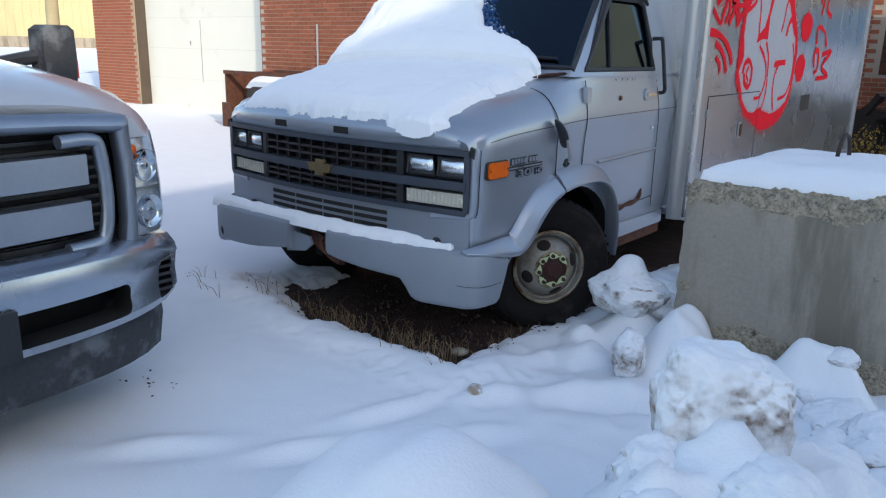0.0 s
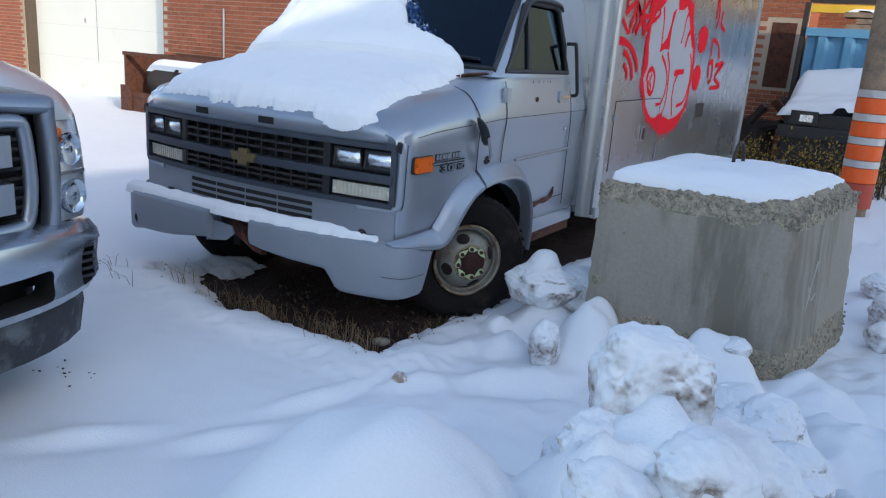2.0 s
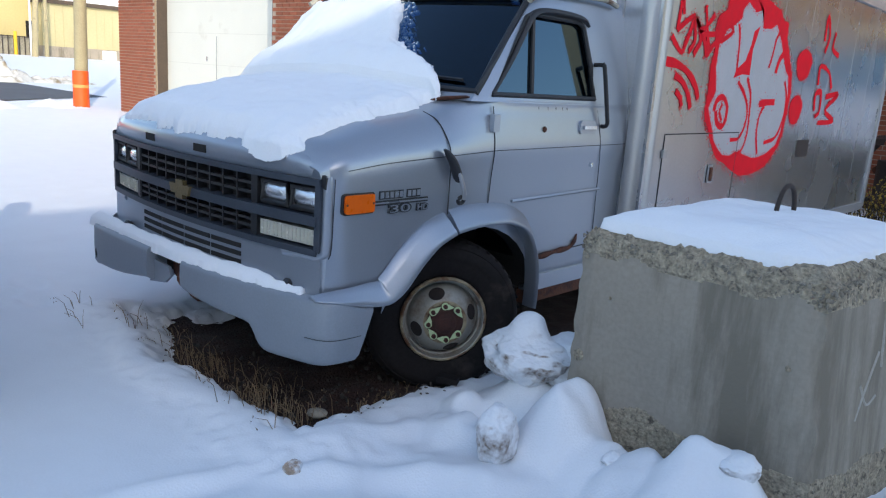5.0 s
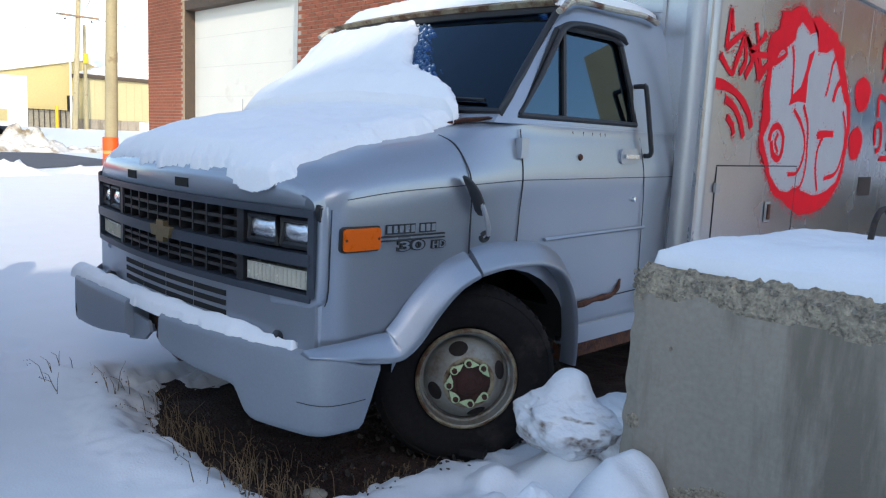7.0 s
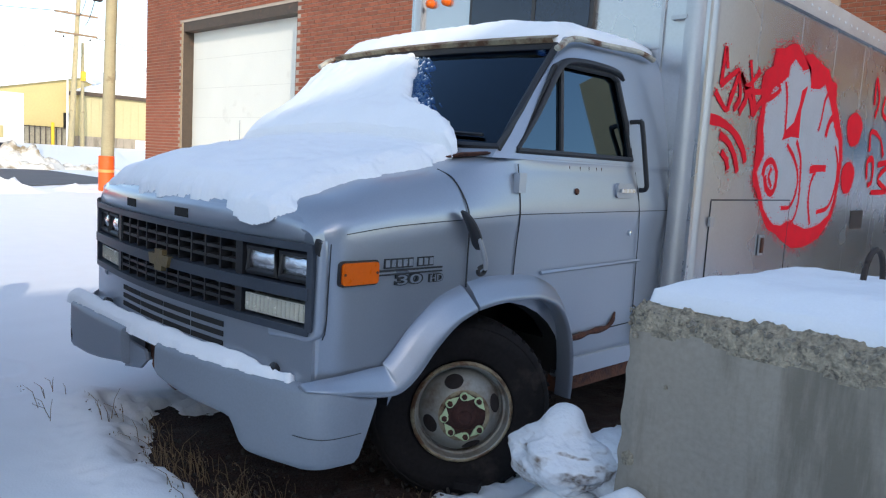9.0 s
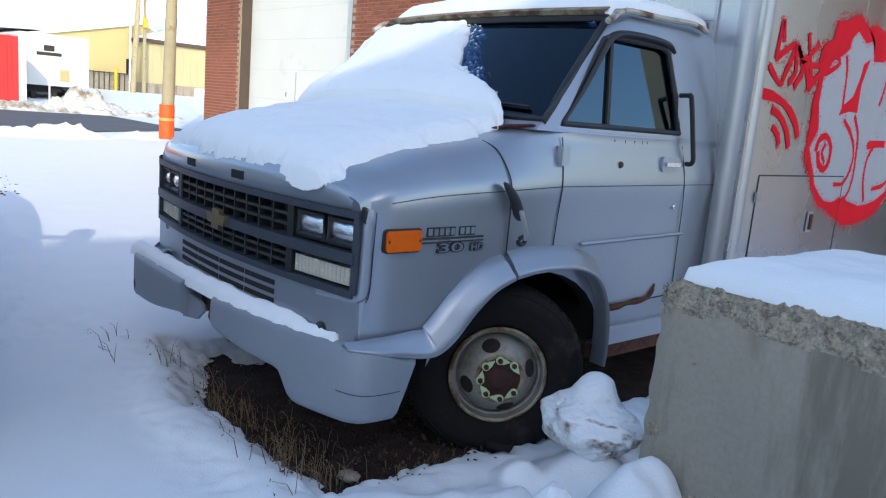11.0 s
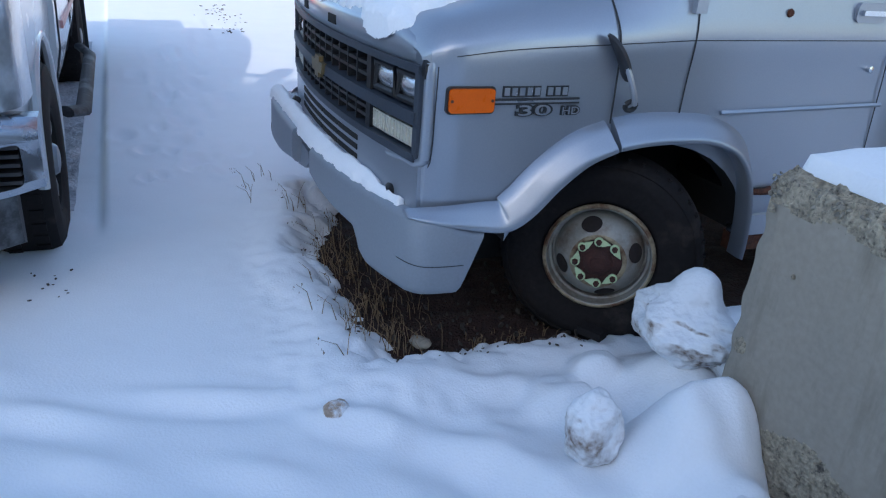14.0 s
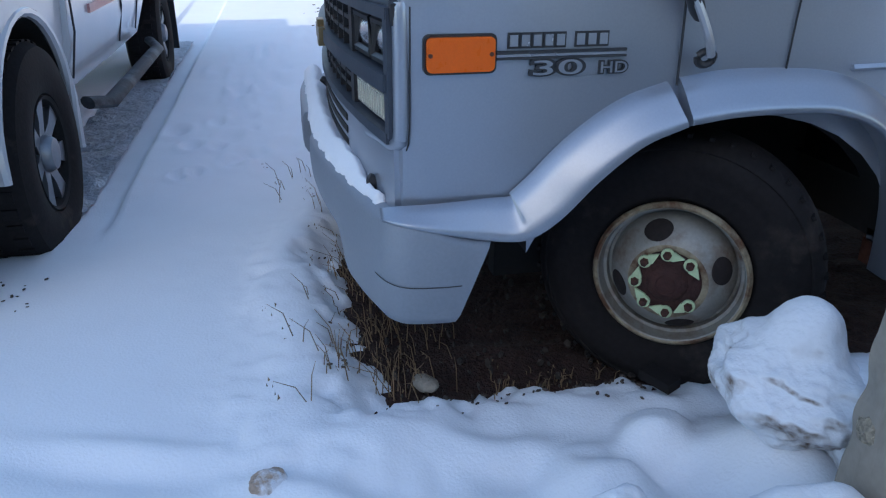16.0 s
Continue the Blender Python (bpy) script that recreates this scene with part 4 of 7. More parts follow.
def van_wheel(x, y, z, sx, yaw=0.0):
    w = part("wheel", b_lathe([(0.198, sx * -0.17), (0.30, sx * -0.175), (0.355, sx * -0.16), (0.378, sx * -0.13), (0.382, sx * -0.09), (0.382, sx * -0.04), (0.375, sx * -0.01), (0.362, sx * 0.010), (0.350, sx * 0.019), (0.346, sx * 0.017), (0.335, sx * 0.026), (0.300, sx * 0.033), (0.296, sx * 0.030), (0.27, sx * 0.034), (0.262, sx * 0.031), (0.225, sx * 0.028), (0.208, sx * 0.012), (0.198, sx * -0.01)], 72), M["rubber"], van, "worn black tyre on a rusty steel rim", at=pose(x, y, z, 0, 0, yaw), sharp=60)
    for k in range(44):
        a = 2 * math.pi * k / 44
        bm = b_box(-0.012, 0.012, -0.006, 0.006, -0.004, 0.006)
        part("tread_block", bm, M["rubber"], w, at=Matrix.Translation((sx * -0.015, 0, 0)) @ Matrix.Rotation(a, 4, "X") @ pose(0, 0, 0.377))
    rim = part("rim", b_lathe([(0.222, sx * 0.016), (0.222, sx * 0.03), (0.214, sx * 0.037), (0.206, sx * 0.032), (0.203, sx * 0.008), (0.200, sx * -0.004), (0.191, sx * -0.006), (0.188, sx * -0.026), (0.180, sx * -0.028), (0.177, sx * -0.010), (0.173, sx * 0.006), (0.163, sx * 0.022), (0.146, sx * 0.042), (0.128, sx * 0.058), (0.112, sx * 0.068), (0.102, sx * 0.071), (0.094, sx * 0.066), (0.0, sx * 0.066)], 60), M["rim"], w, sharp=28)
    part("rim_lip", b_lathe([(0.2235, sx * 0.020), (0.2235, sx * 0.031), (0.215, sx * 0.0385), (0.2085, sx * 0.0365)], 60), M["rim_rust"], rim, "rust-flaked rim lip")
    part("rust_ring", b_lathe([(0.112, sx * 0.0690), (0.106, sx * 0.0715), (0.100, sx * 0.0725), (0.094, sx * 0.070)], 48), M["rim_rust"], rim)
    def disc(r):
        return float(np.interp(r, [0.102, 0.112, 0.128, 0.146, 0.163, 0.173, 0.177], [0.071, 0.068, 0.058, 0.042, 0.022, 0.006, -0.010]))
    # Hand holes are dark rusty patches on the disc, with painted shade.
    for k in range(4):
        a0 = radians(18 + 90 * k)
        bm = bmesh.new()
        ring, lip = [], []
        for q in [2 * math.pi * i / 24 for i in range(24)]:
            for grow, off, into in ((1.0, 0.004, ring), (1.12, 0.001, lip)):
                r, an = 0.146 + 0.022 * grow * math.sin(q), a0 + 0.25 * grow * math.cos(q) * (1 + 0.1 * math.sin(q))
                into.append(bm.verts.new((sx * (disc(r) + off), r * math.cos(an), r * math.sin(an))))
        mid = bm.verts.new((sx * (disc(0.146) + 0.006), 0.146 * math.cos(a0), 0.146 * math.sin(a0)))
        for i in range(24):
            bm.faces.new((mid, ring[i], ring[(i + 1) % 24]))
            bm.faces.new((ring[i], ring[(i + 1) % 24], lip[(i + 1) % 24], lip[i]))
        part("rim_hole", bm, M["hole"], rim)
    part("hub", b_lathe([(0.094, sx * 0.068), (0.08, sx * 0.074), (0.058, sx * 0.076), (0.05, sx * 0.088), (0.03, sx * 0.094), (0.026, sx * 0.090), (0.0, sx * 0.090)], 32), M["hub_rust"], rim, "rusty wheel hub")
    for k in range(8):
        a = 2 * math.pi * (k + 0.1) / 8
        if k == 6:
            continue
        ring = [(0.0185 * math.cos(q), 0.0185 * math.sin(q)) for q in [radians(20 + 20 * i) for i in range(15)]]
        tail = [(0.012, -0.019), (0.046, -0.010), (0.020, 0.008)]
        nut = part("nut_marker", b_prism(ring + tail, "x", *sorted((sx * 0.078, sx * 0.086))), M["lime"], rim, "lime green nut marker", at=Matrix.Rotation(a, 4, "X") @ pose(0, 0, 0.088))
        part("wheel_nut", b_lathe([(0.0, sx * 0.100), (0.010, sx * 0.100), (0.0125, sx * 0.087), (0.0125, sx * 0.07)], 6), M["rust"], nut)
    rim.scale = (1.0, 0.935, 0.935)
    return w


for sx in (1, -1):
    van_wheel(sx * 0.883, 0.010, 0.375, sx, -36.0)   # the front wheels are turned
    van_wheel(sx * 0.95, 3.72, 0.375, sx)


def van_box():
    X, Y0, Y1, Z0, Z1 = 1.09, 1.40, 6.32, 0.46, 2.50
    box = part("cargo_box", b_box(-X, X, Y0 + 0.02, Y1, Z0, Z1), M["alu"], van, "dented aluminium cargo box with red graffiti", bevel=0.01)
    for sx in (1, -1):
        # rounded corner post, roof rail, skirt
        post = [(sx * (X - 0.09 + 0.10 * math.cos(a)), Y0 + 0.09 - 0.10 * math.sin(a)) for a in [radians(k * 15) for k in range(-1, 8)]] + [(sx * (X - 0.09), Y0 + 0.09)]
        part("corner_post", b_prism(post, "z", Z0 - 0.02, Z1 + 0.01), M["alu_edge"], box, "bright aluminium corner post")
        part("roof_rail", b_box(*sorted((sx * (X - 0.03), sx * (X + 0.025))), Y0 + 0.05, Y1, Z1 - 0.11, Z1 + 0.02), M["alu_edge"], box, bevel=0.008)
        for k in range(38):
            part("rivet", b_lathe([(0.0, sx * (X + 0.031)), (0.009, sx * (X + 0.028)), (0.011, sx * (X + 0.024))], 8), M["alu"], box, at=pose(0, Y0 + 0.15 + k * 0.125, Z1 - 0.055))
        for y in (2.05, 2.66, 3.27, 3.88, 4.49, 5.10, 5.71):
            part("panel_joint", b_box(*sorted((sx * (X - 0.002), sx * (X + 0.0015))), y - 0.016, y + 0.016, Z0, Z1 - 0.11), M["alu"], box)
        part("bottom_rail", b_box(*sorted((sx * (X - 0.02), sx * (X + 0.015))), Y0 + 0.05, Y1, Z0 - 0.03, Z0 + 0.05), M["alu_edge"], box, bevel=0.006)
        part("end_post", b_box(*sorted((sx * (X - 0.05), sx * (X + 0.02))), Y1 - 0.04, Y1 + 0.02, Z0, Z1), M["alu_edge"], box, bevel=0.01)
    # compartment hatch
    part("hatch", b_box(X, X + 0.002, 1.64, 2.72, 0.76, 1.245), M["alu"], box, "aluminium hatch with a rusty latch")
    for a in ([(X + 0.001, 1.63, 0.75), (X + 0.001, 1.63, 1.25)], [(X + 0.001, 1.63, 1.255), (X + 0.001, 2.73, 1.26)], [(X + 0.001, 2.73, 1.25), (X + 0.001, 2.73, 0.75)]):
        part("hatch_seam", b_tube(a, 0.004, 5), M["line"], box)
    part("hatch_hinge", b_box(X + 0.004, X + 0.018, 1.61, 1.66, 1.115, 1.165), M["alu_edge"], box, bevel=0.004)
    la = part("hatch_latch", b_box(X + 0.006, X + 0.014, 2.29, 2.35, 0.93, 1.05), M["alu_edge"], box, bevel=0.003)
    part("latch_handle", b_box(X + 0.012, X + 0.024, 2.305, 2.335, 0.945, 1.035), M["rust"], la, bevel=0.004)
    # front wall: window over the cab, marker lamps, seam
    win = [(x - 0.05, z + 2.29) for x, z in rounded(0.47, 0.20, 0.09)]
    part("bulkhead_window", b_prism(win, "y", Y0 - 0.006, Y0 + 0.02), M["black"], box, "dark window above the cab", bevel=0.004)
    part("window_pane", b_prism([(x - 0.05, z + 2.29) for x, z in rounded(0.445, 0.175, 0.075)], "y", Y0 - 0.010, Y0 - 0.004), M["pane_dark"], box)
    part("window_divider", b_box(-0.01, 0.015, Y0 - 0.014, Y0 - 0.002, 2.10, 2.48), M["black"], box)
    part("front_seam", b_box(0.83, 0.85, Y0 + 0.008, Y0 + 0.024, 0.9, 2.5), M["alu_edge"], box)
    part("front_rib", b_box(-1.0, 0.83, Y0 + 0.01, Y0 + 0.024, 2.02, 2.03), M["alu_edge"], box)
    for x in (-0.9, -0.75):
        part("clearance_lamp", b_lathe([(0.03, Y0 + 0.02), (0.028, Y0 - 0.01), (0.015, Y0 - 0.025), (0.0, Y0 - 0.028)], 12, "y"), M["amber"], box, at=pose(x, 0, 2.42))
    part("corner_bracket", b_box(0.90, 0.985, Y0 - 0.015, Y0 + 0.02, 2.155, 2.175), M["alu_edge"], box, bevel=0.004)
    # dark decal square low on the side
    part("decal", b_box(X, X + 0.005, 3.97, 4.25, 1.05, 1.19), M["steel"], box)
    # red graffiti: strokes laid on the side
    coats = iter(range(200))
    def spray(pts, r, mat="spray", steps=5):
        lift = X + 0.0030 + 0.00005 * next(coats)
        pts = spline(pts, steps)
        bm = bmesh.new()
        wob = [r * (0.8 + 0.35 * noise.noise((p[0] * 6, p[1] * 6, r * 90))) if not isinstance(r, list) else 0 for p in pts]
        for i, (y, z) in enumerate(pts):
            a, b = np.array(pts[max(i - 1, 0)]), np.array(pts[min(i + 1, len(pts) - 1)])
            d = b - a
            d = d / (np.linalg.norm(d) + 1e-9)
            n = (-d[1], d[0])
            bm.verts.new((lift, y + n[0] * wob[i], z + n[1] * wob[i]))
            bm.verts.new((lift, y - n[0] * wob[i], z - n[1] * wob[i]))
        bm.verts.ensure_lookup_table()
        for i in range(len(pts) - 1):
            bm.faces.new([bm.verts[k] for k in (2 * i, 2 * i + 1, 2 * i + 3, 2 * i + 2)])
        part("graffiti_stroke", bm, M[mat], box, smooth=False)
        for y, z in pts:
            speckle(y, z, r * 0.9, 9)
    # the big double-bellied tag: a broad uneven outline between two loops, pale inside
    thin, mid = 0.017, 0.028
    out_a = [(2.15, 1.79), (2.12, 1.68), (2.13, 1.58), (2.13, 1.49), (2.12, 1.39), (2.15, 1.34), (2.22, 1.28), (2.27, 1.21), (2.35, 1.13), (2.42, 1.08), (2.55, 1.05), (2.67, 1.0), (2.84, 0.95), (3.01, 0.95), (3.16, 0.97), (3.32, 1.0), (3.41, 1.06), (3.53, 1.14), (3.58, 1.24), (3.61, 1.39)]
    in_a = [(2.20, 1.81), (2.20, 1.67), (2.25, 1.53), (2.22, 1.48), (2.17, 1.42), (2.23, 1.34), (2.27, 1.29), (2.32, 1.21), (2.41, 1.15), (2.50, 1.11), (2.62, 1.10), (2.72, 1.13), (2.82, 1.11), (2.94, 1.09), (3.05, 1.07), (3.18, 1.08), (3.30, 1.10), (3.47, 1.16), (3.53, 1.24), (3.56, 1.38)]
    out_b = [(3.61, 1.39), (3.62, 1.57), (3.58, 1.69), (3.48, 1.81), (3.36, 1.94), (3.34, 2.05), (3.23, 2.06), (3.16, 2.12), (3.02, 2.14), (2.84, 2.18), (2.70, 2.15), (2.59, 2.20), (2.50, 2.19), (2.40, 2.15), (2.27, 2.13), (2.25, 2.03), (2.14, 1.98), (2.11, 1.90), (2.15, 1.79)]
    in_b = [(3.56, 1.38), (3.56, 1.56), (3.51, 1.68), (3.44, 1.71), (3.32, 1.84), (3.26, 1.91), (3.22, 1.94), (3.12, 2.02), (3.02, 1.98), (2.87, 1.97), (2.84, 2.09), (2.72, 2.06), (2.57, 2.11), (2.50, 2.06), (2.49, 2.00), (2.40, 1.95), (2.29, 1.91), (2.25, 1.86), (2.20, 1.81)]
    mist, dots = bmesh.new(), random.Random(12)
    fill = (in_a + in_b[1:])[:-1]
    bm = bmesh.new()
    bm.faces.new([bm.verts.new((X + 0.0024, y, z)) for y, z in fill])
    part("graffiti_fill", bm, M["spray_pale"], box, smooth=False)
    def speckle(y, z, spread, n):
        for _ in range(n):
            dy, dz, q = dots.gauss(0, spread), dots.gauss(0, spread), dots.uniform(0.0015, 0.0055)
            mist.faces.new([mist.verts.new((X + 0.0027, y + dy + q * math.cos(a), z + dz + q * math.sin(a))) for a in (0.3, 1.55, 2.8, 4.1, 5.3)])
    def band(outer, inner):
        lift = X + 0.0030 + 0.00005 * next(coats)
        o, i = [[(lerp(a[0], b[0], k / 4), lerp(a[1], b[1], k / 4)) for a, b in zip(p, p[1:]) for k in range(4)] + [p[-1]] for p in (outer, inner)]
        b_rows([[(lift, y, z) for y, z in o], [(lift, y, z) for y, z in i]], (bm := bmesh.new()))
        part("graffiti_outline", bm, M["spray"], box, smooth=False)
        for y, z in o:
            speckle(y, z, 0.022, 16)
        for y, z in i:
            speckle(y, z, 0.012, 8)
    band(out_a, in_a)
    band(out_b, in_b)
    wedge = [(2.73, 1.94), (2.82, 1.98), (2.75, 1.82), (2.76, 1.65), (2.63, 1.65), (2.49, 1.62), (2.53, 1.68), (2.65, 1.74), (2.71, 1.85)]
    bm = bmesh.new()
    bm.faces.new([bm.verts.new((X + 0.0029, y, z)) for y, z in wedge])
    part("graffiti_stroke", bm, M["spray"], box, smooth=False)
    for r, pts in (
            (thin, ((2.46, 1.96), (2.50, 1.88), (2.52, 1.75), (2.53, 1.63))),
            (thin, ((2.58, 1.60), (2.72, 1.52), (2.81, 1.42), (2.81, 1.31), (2.73, 1.22), (2.59, 1.21))),
            (thin, ((2.73, 1.63), (2.83, 1.52), (2.86, 1.38), (2.87, 1.24), (2.82, 1.14), (2.76, 1.12))),
            (0.024, ((2.26, 1.40), (2.29, 1.47), (2.38, 1.49), (2.46, 1.43), (2.46, 1.34), (2.41, 1.30), (2.33, 1.33), (2.29, 1.40))),
            (thin, ((2.38, 1.45), (2.35, 1.40), (2.40, 1.34))),
            (mid, ((3.01, 1.46), (3.15, 1.475), (3.31, 1.48))),
            (thin, ((3.12, 1.46), (3.05, 1.37), (3.05, 1.24), (3.12, 1.10))),
            (thin, ((3.45, 1.64), (3.54, 1.52), (3.54, 1.36), (3.44, 1.22), (3.22, 1.18))),
            (thin, ((3.21, 1.98), (3.15, 1.92), (3.12, 1.80), (3.09, 1.72))),
            (mid, ((3.36, 1.84), (3.28, 1.79), (3.23, 1.69)))):
        spray(pts, r)
    # three arcs beside it
    for r, pts in ((0.028, ((1.52, 1.67), (1.67, 1.66), (1.82, 1.62), (1.95, 1.54), (2.0, 1.47))), (0.024, ((1.65, 1.60), (1.77, 1.56), (1.86, 1.49), (1.91, 1.41))), (0.022, ((1.69, 1.51), (1.76, 1.47), (1.79, 1.42)))):
        spray(pts, r)
    # unreadable scrawl above the arcs
    for pts in (((1.61, 1.85), (1.63, 2.04), (1.67, 1.94)), ((1.61, 1.85), (1.74, 1.92), (1.81, 1.94), (1.74, 1.81), (1.70, 1.73), (1.55, 1.81)),
                ((1.72, 1.75), (1.78, 1.85), (1.81, 1.92), (1.85, 1.81), (1.79, 1.74)), ((1.86, 1.73), (1.93, 1.82), (1.89, 1.89), (1.84, 1.93), (1.99, 1.81), (2.03, 1.73)),
                ((1.94, 2.02), (2.01, 1.86), (2.06, 1.77)), ((2.08, 1.98), (1.98, 1.90), (1.90, 1.86), (2.13, 1.87), (2.23, 1.93)), ((2.03, 1.73), (2.14, 1.82), (2.26, 1.85), (2.38, 1.91), (2.29, 1.95), (2.15, 1.95))):
        spray(pts, 0.021)
    # blots and marks towards the back
    for cy, cz, ry, rz in ((3.82, 1.78, 0.17, 0.12), (3.79, 1.43, 0.14, 0.115)):
        bm = bmesh.new()
        edge = [(cy + ry * math.cos(a) * (1 + 0.08 * math.sin(3 * a)), cz + rz * math.sin(a)) for a in [2 * math.pi * k / 28 for k in range(28)]]
        bm.faces.new([bm.verts.new((X + 0.0029, y, z)) for y, z in edge])
        part("graffiti_blot", bm, M["spray"], box, smooth=False)
        for y, z in edge:
            speckle(y, z, 0.014, 10)
    for pts in (((4.21, 1.99), (4.21, 2.18), (4.32, 2.04), (4.26, 1.90)), ((4.47, 2.08), (4.45, 1.95), (4.64, 1.90)), ((4.23, 1.64), (4.22, 1.79), (4.47, 1.75), (4.60, 1.62)),
                ((4.24, 1.43), (4.21, 1.56), (4.34, 1.58), (4.38, 1.43), (4.28, 1.38)), ((4.48, 1.55), (4.82, 1.58), (4.53, 1.44), (4.81, 1.35), (4.39, 1.33))):
        spray(pts, 0.026)
    tagged(part("overspray", mist, M["spray"], box, smooth=False), kind="stuff")
    return box


M["pane_dark"] = material("smoked_pane", (0.010, 0.016, 0.032), 0.10, var=0.2, scale=2, fine=30, bump=0.0, coat=0.2)
van_box()


# ---- snow lying on the van ----
def snow_sheet(name, label, surface, u0, u1, v0, v1, nu, nv, thick, edge, category="snow", mat="snow", ramp=0.09):
    """A blanket of snow: surface(u, v) gives the place below it, thick its depth, edge(u, v) is negative outside."""
    verts, faces, keep = [], [], {}
    for j in range(nv + 1):
        for i in range(nu + 1):
            u, v = lerp(u0, u1, i / nu), lerp(v0, v1, j / nv)
            e = edge(u, v)
            p = Vector(surface(u, v))
            t = thick * (0.3 + 0.7 * float(smooth01(e, 0.0, ramp)) ** 0.5) * (1 + 0.25 * noise.noise((u * 4, v * 4, 3))) + 0.006 * noise.noise((u * 16, v * 16, 1))
            keep[i, j] = (len(verts), e)
            verts.append((p.x, p.y, p.z + (t if e > 0 else -0.022)))
    for j in range(nv):
        for i in range(nu):
            q = [keep[i, j], keep[i + 1, j], keep[i + 1, j + 1], keep[i, j + 1]]
            if max(e for _, e in q) > 0:
                faces.append([k for k, _ in q])
    me = bpy.data.meshes.new(name)
    me.from_pydata(verts, [], faces)
    me.materials.append(M[mat])
    me.shade_smooth()
    bm = bmesh.new()
    bm.from_mesh(me)
    bmesh.ops.delete(bm, geom=[v for v in bm.verts if not v.link_faces], context="VERTS")
    bm.to_mesh(me)
    bm.free()
    return tagged(new(name, me), label, category)


def hood_z(x, y):
    ax = abs(x)
    prof = ((-0.83, 1.10), (-0.80, 1.15), (-0.75, 1.185), (-0.68, 1.235), (-0.45, 1.33), (-0.10, 1.40), (0.08, 1.435), (0.3, 1.44))
    yy = y + 0.085 * (1 - min(1, (ax / 0.9) ** 2)) * float(smooth01(-y, 0.3, 0.74))
    z = np.interp(yy, [p[0] for p in prof], [p[1] for p in prof])
    return float(z - 0.035 * (ax / 0.7) ** 2 - 0.16 * max(0, ax - 0.72) / 0.2 * float(smooth01(-y, -0.1, 0.2)))


def hood_snow():
    def surface(u, v):
        # v runs from the nose up the hood and on up the windscreen
        if v < 0.0:
            brow = bow(u, -0.745) - 0.008
            if v < brow:
                return (u, brow - 0.010 - 0.2 * (brow - v), 1.168 - 0.9 * (brow - v))
            return (u, v, max(hood_z(u, v), 1.176 - 0.04 * max(0, abs(u) - 0.72) / 0.18))
        k = min(v / 0.62, 1)
        yy = 0.0 + 0.585 * k - 0.08 * k * (1 - min(1, (u / 0.8) ** 2))
        fill = 0.05 * math.exp(-((v - 0.06) / 0.14) ** 2)
        return (u, yy - fill * 0.4, lerp(hood_z(u, -0.005), 1.915, k) + fill)
    def edge(u, v):
        n = 0.05 * noise.noise((u * 7, v * 7, 5)) + 0.026 * noise.noise((u * 19, v * 19, 7)) + 0.012 * noise.noise((u * 42, v * 42, 9))
        front = (v - bow(u, -0.745) - 0.016 + 0.045 * math.exp(-((u - 0.60) / 0.12) ** 2) + n * 0.40) * 1.8
        right = np.interp(v, [-0.85, -0.7, -0.5, -0.3, -0.1, 0.02, 0.1, 0.2, 0.4, 0.6], [0.80, 0.78, 0.76, 0.76, 0.77, 0.80, 0.66, 0.36, 0.14, -0.02]) - u + n
        return min(front, right, u + 0.88 + n, 0.60 - v + n * 0.4)
    ob = snow_sheet("hood_snow", "thick snow on the van's hood and windscreen", surface, -0.95, 0.95, -0.93, 0.64, 330, 280, 0.060, edge, ramp=0.12)
    def roof(u, v):
        front = v + 0.075 * (1 - u * u)
        return (u, v, 2.02 - float(np.interp(abs(u), [0.5, 0.77, 0.83, 0.86], [0, 0.025, 0.06, 0.10])) - float(np.interp(front, [0.60, 0.63, 0.70, 0.85], [0.09, 0.06, 0.025, 0])))
    def redge(u, v):
        n = 0.02 * noise.noise((u * 5, v * 5, 2)) + 0.008 * noise.noise((u * 17, v * 17, 3))
        return min(0.80 - abs(u) + n, v + 0.075 * (1 - u * u) - 0.612 + n * 0.6, 1.42 - v)
    snow_sheet("roof_snow", "snow lying on the van's cab roof", roof, -0.85, 0.85, 0.48, 1.42, 120, 70, 0.062, redge, ramp=0.12)
    def bt(u, v):
        return (u, v - 0.912 + (0.165 * u * u if u > 0 else 0.022 * u * u), 0.612)
    def be(u, v):
        wide = 0.088 - 0.05 * float(smooth01(u, 0.45, 0.80)) + 0.012 * noise.noise((u * 11, 0, 4))
        return min(v - 0.010, wide - v, u + 0.93, 0.83 - u) + 0.008 * noise.noise((u * 16, v * 16, 6))
    snow_sheet("bumper_snow", "ridge of snow on the van's bumper", bt, -0.95, 0.86, -0.02, 0.12, 260, 30, 0.050, be, ramp=0.045)


hood_snow()

# ---- concrete block ----
blk = thing("concrete_block", "grey cast concrete block with crumbling aggregate edges", "concrete block", at=pose(2.125, 0.505, 0.06, 0, 0.0, -2.5))


def splay(x, y):
    """The cast is out of square: its far side is wider."""
    return 0.12 * (x + 1) / 2 * (y + 1) / 2


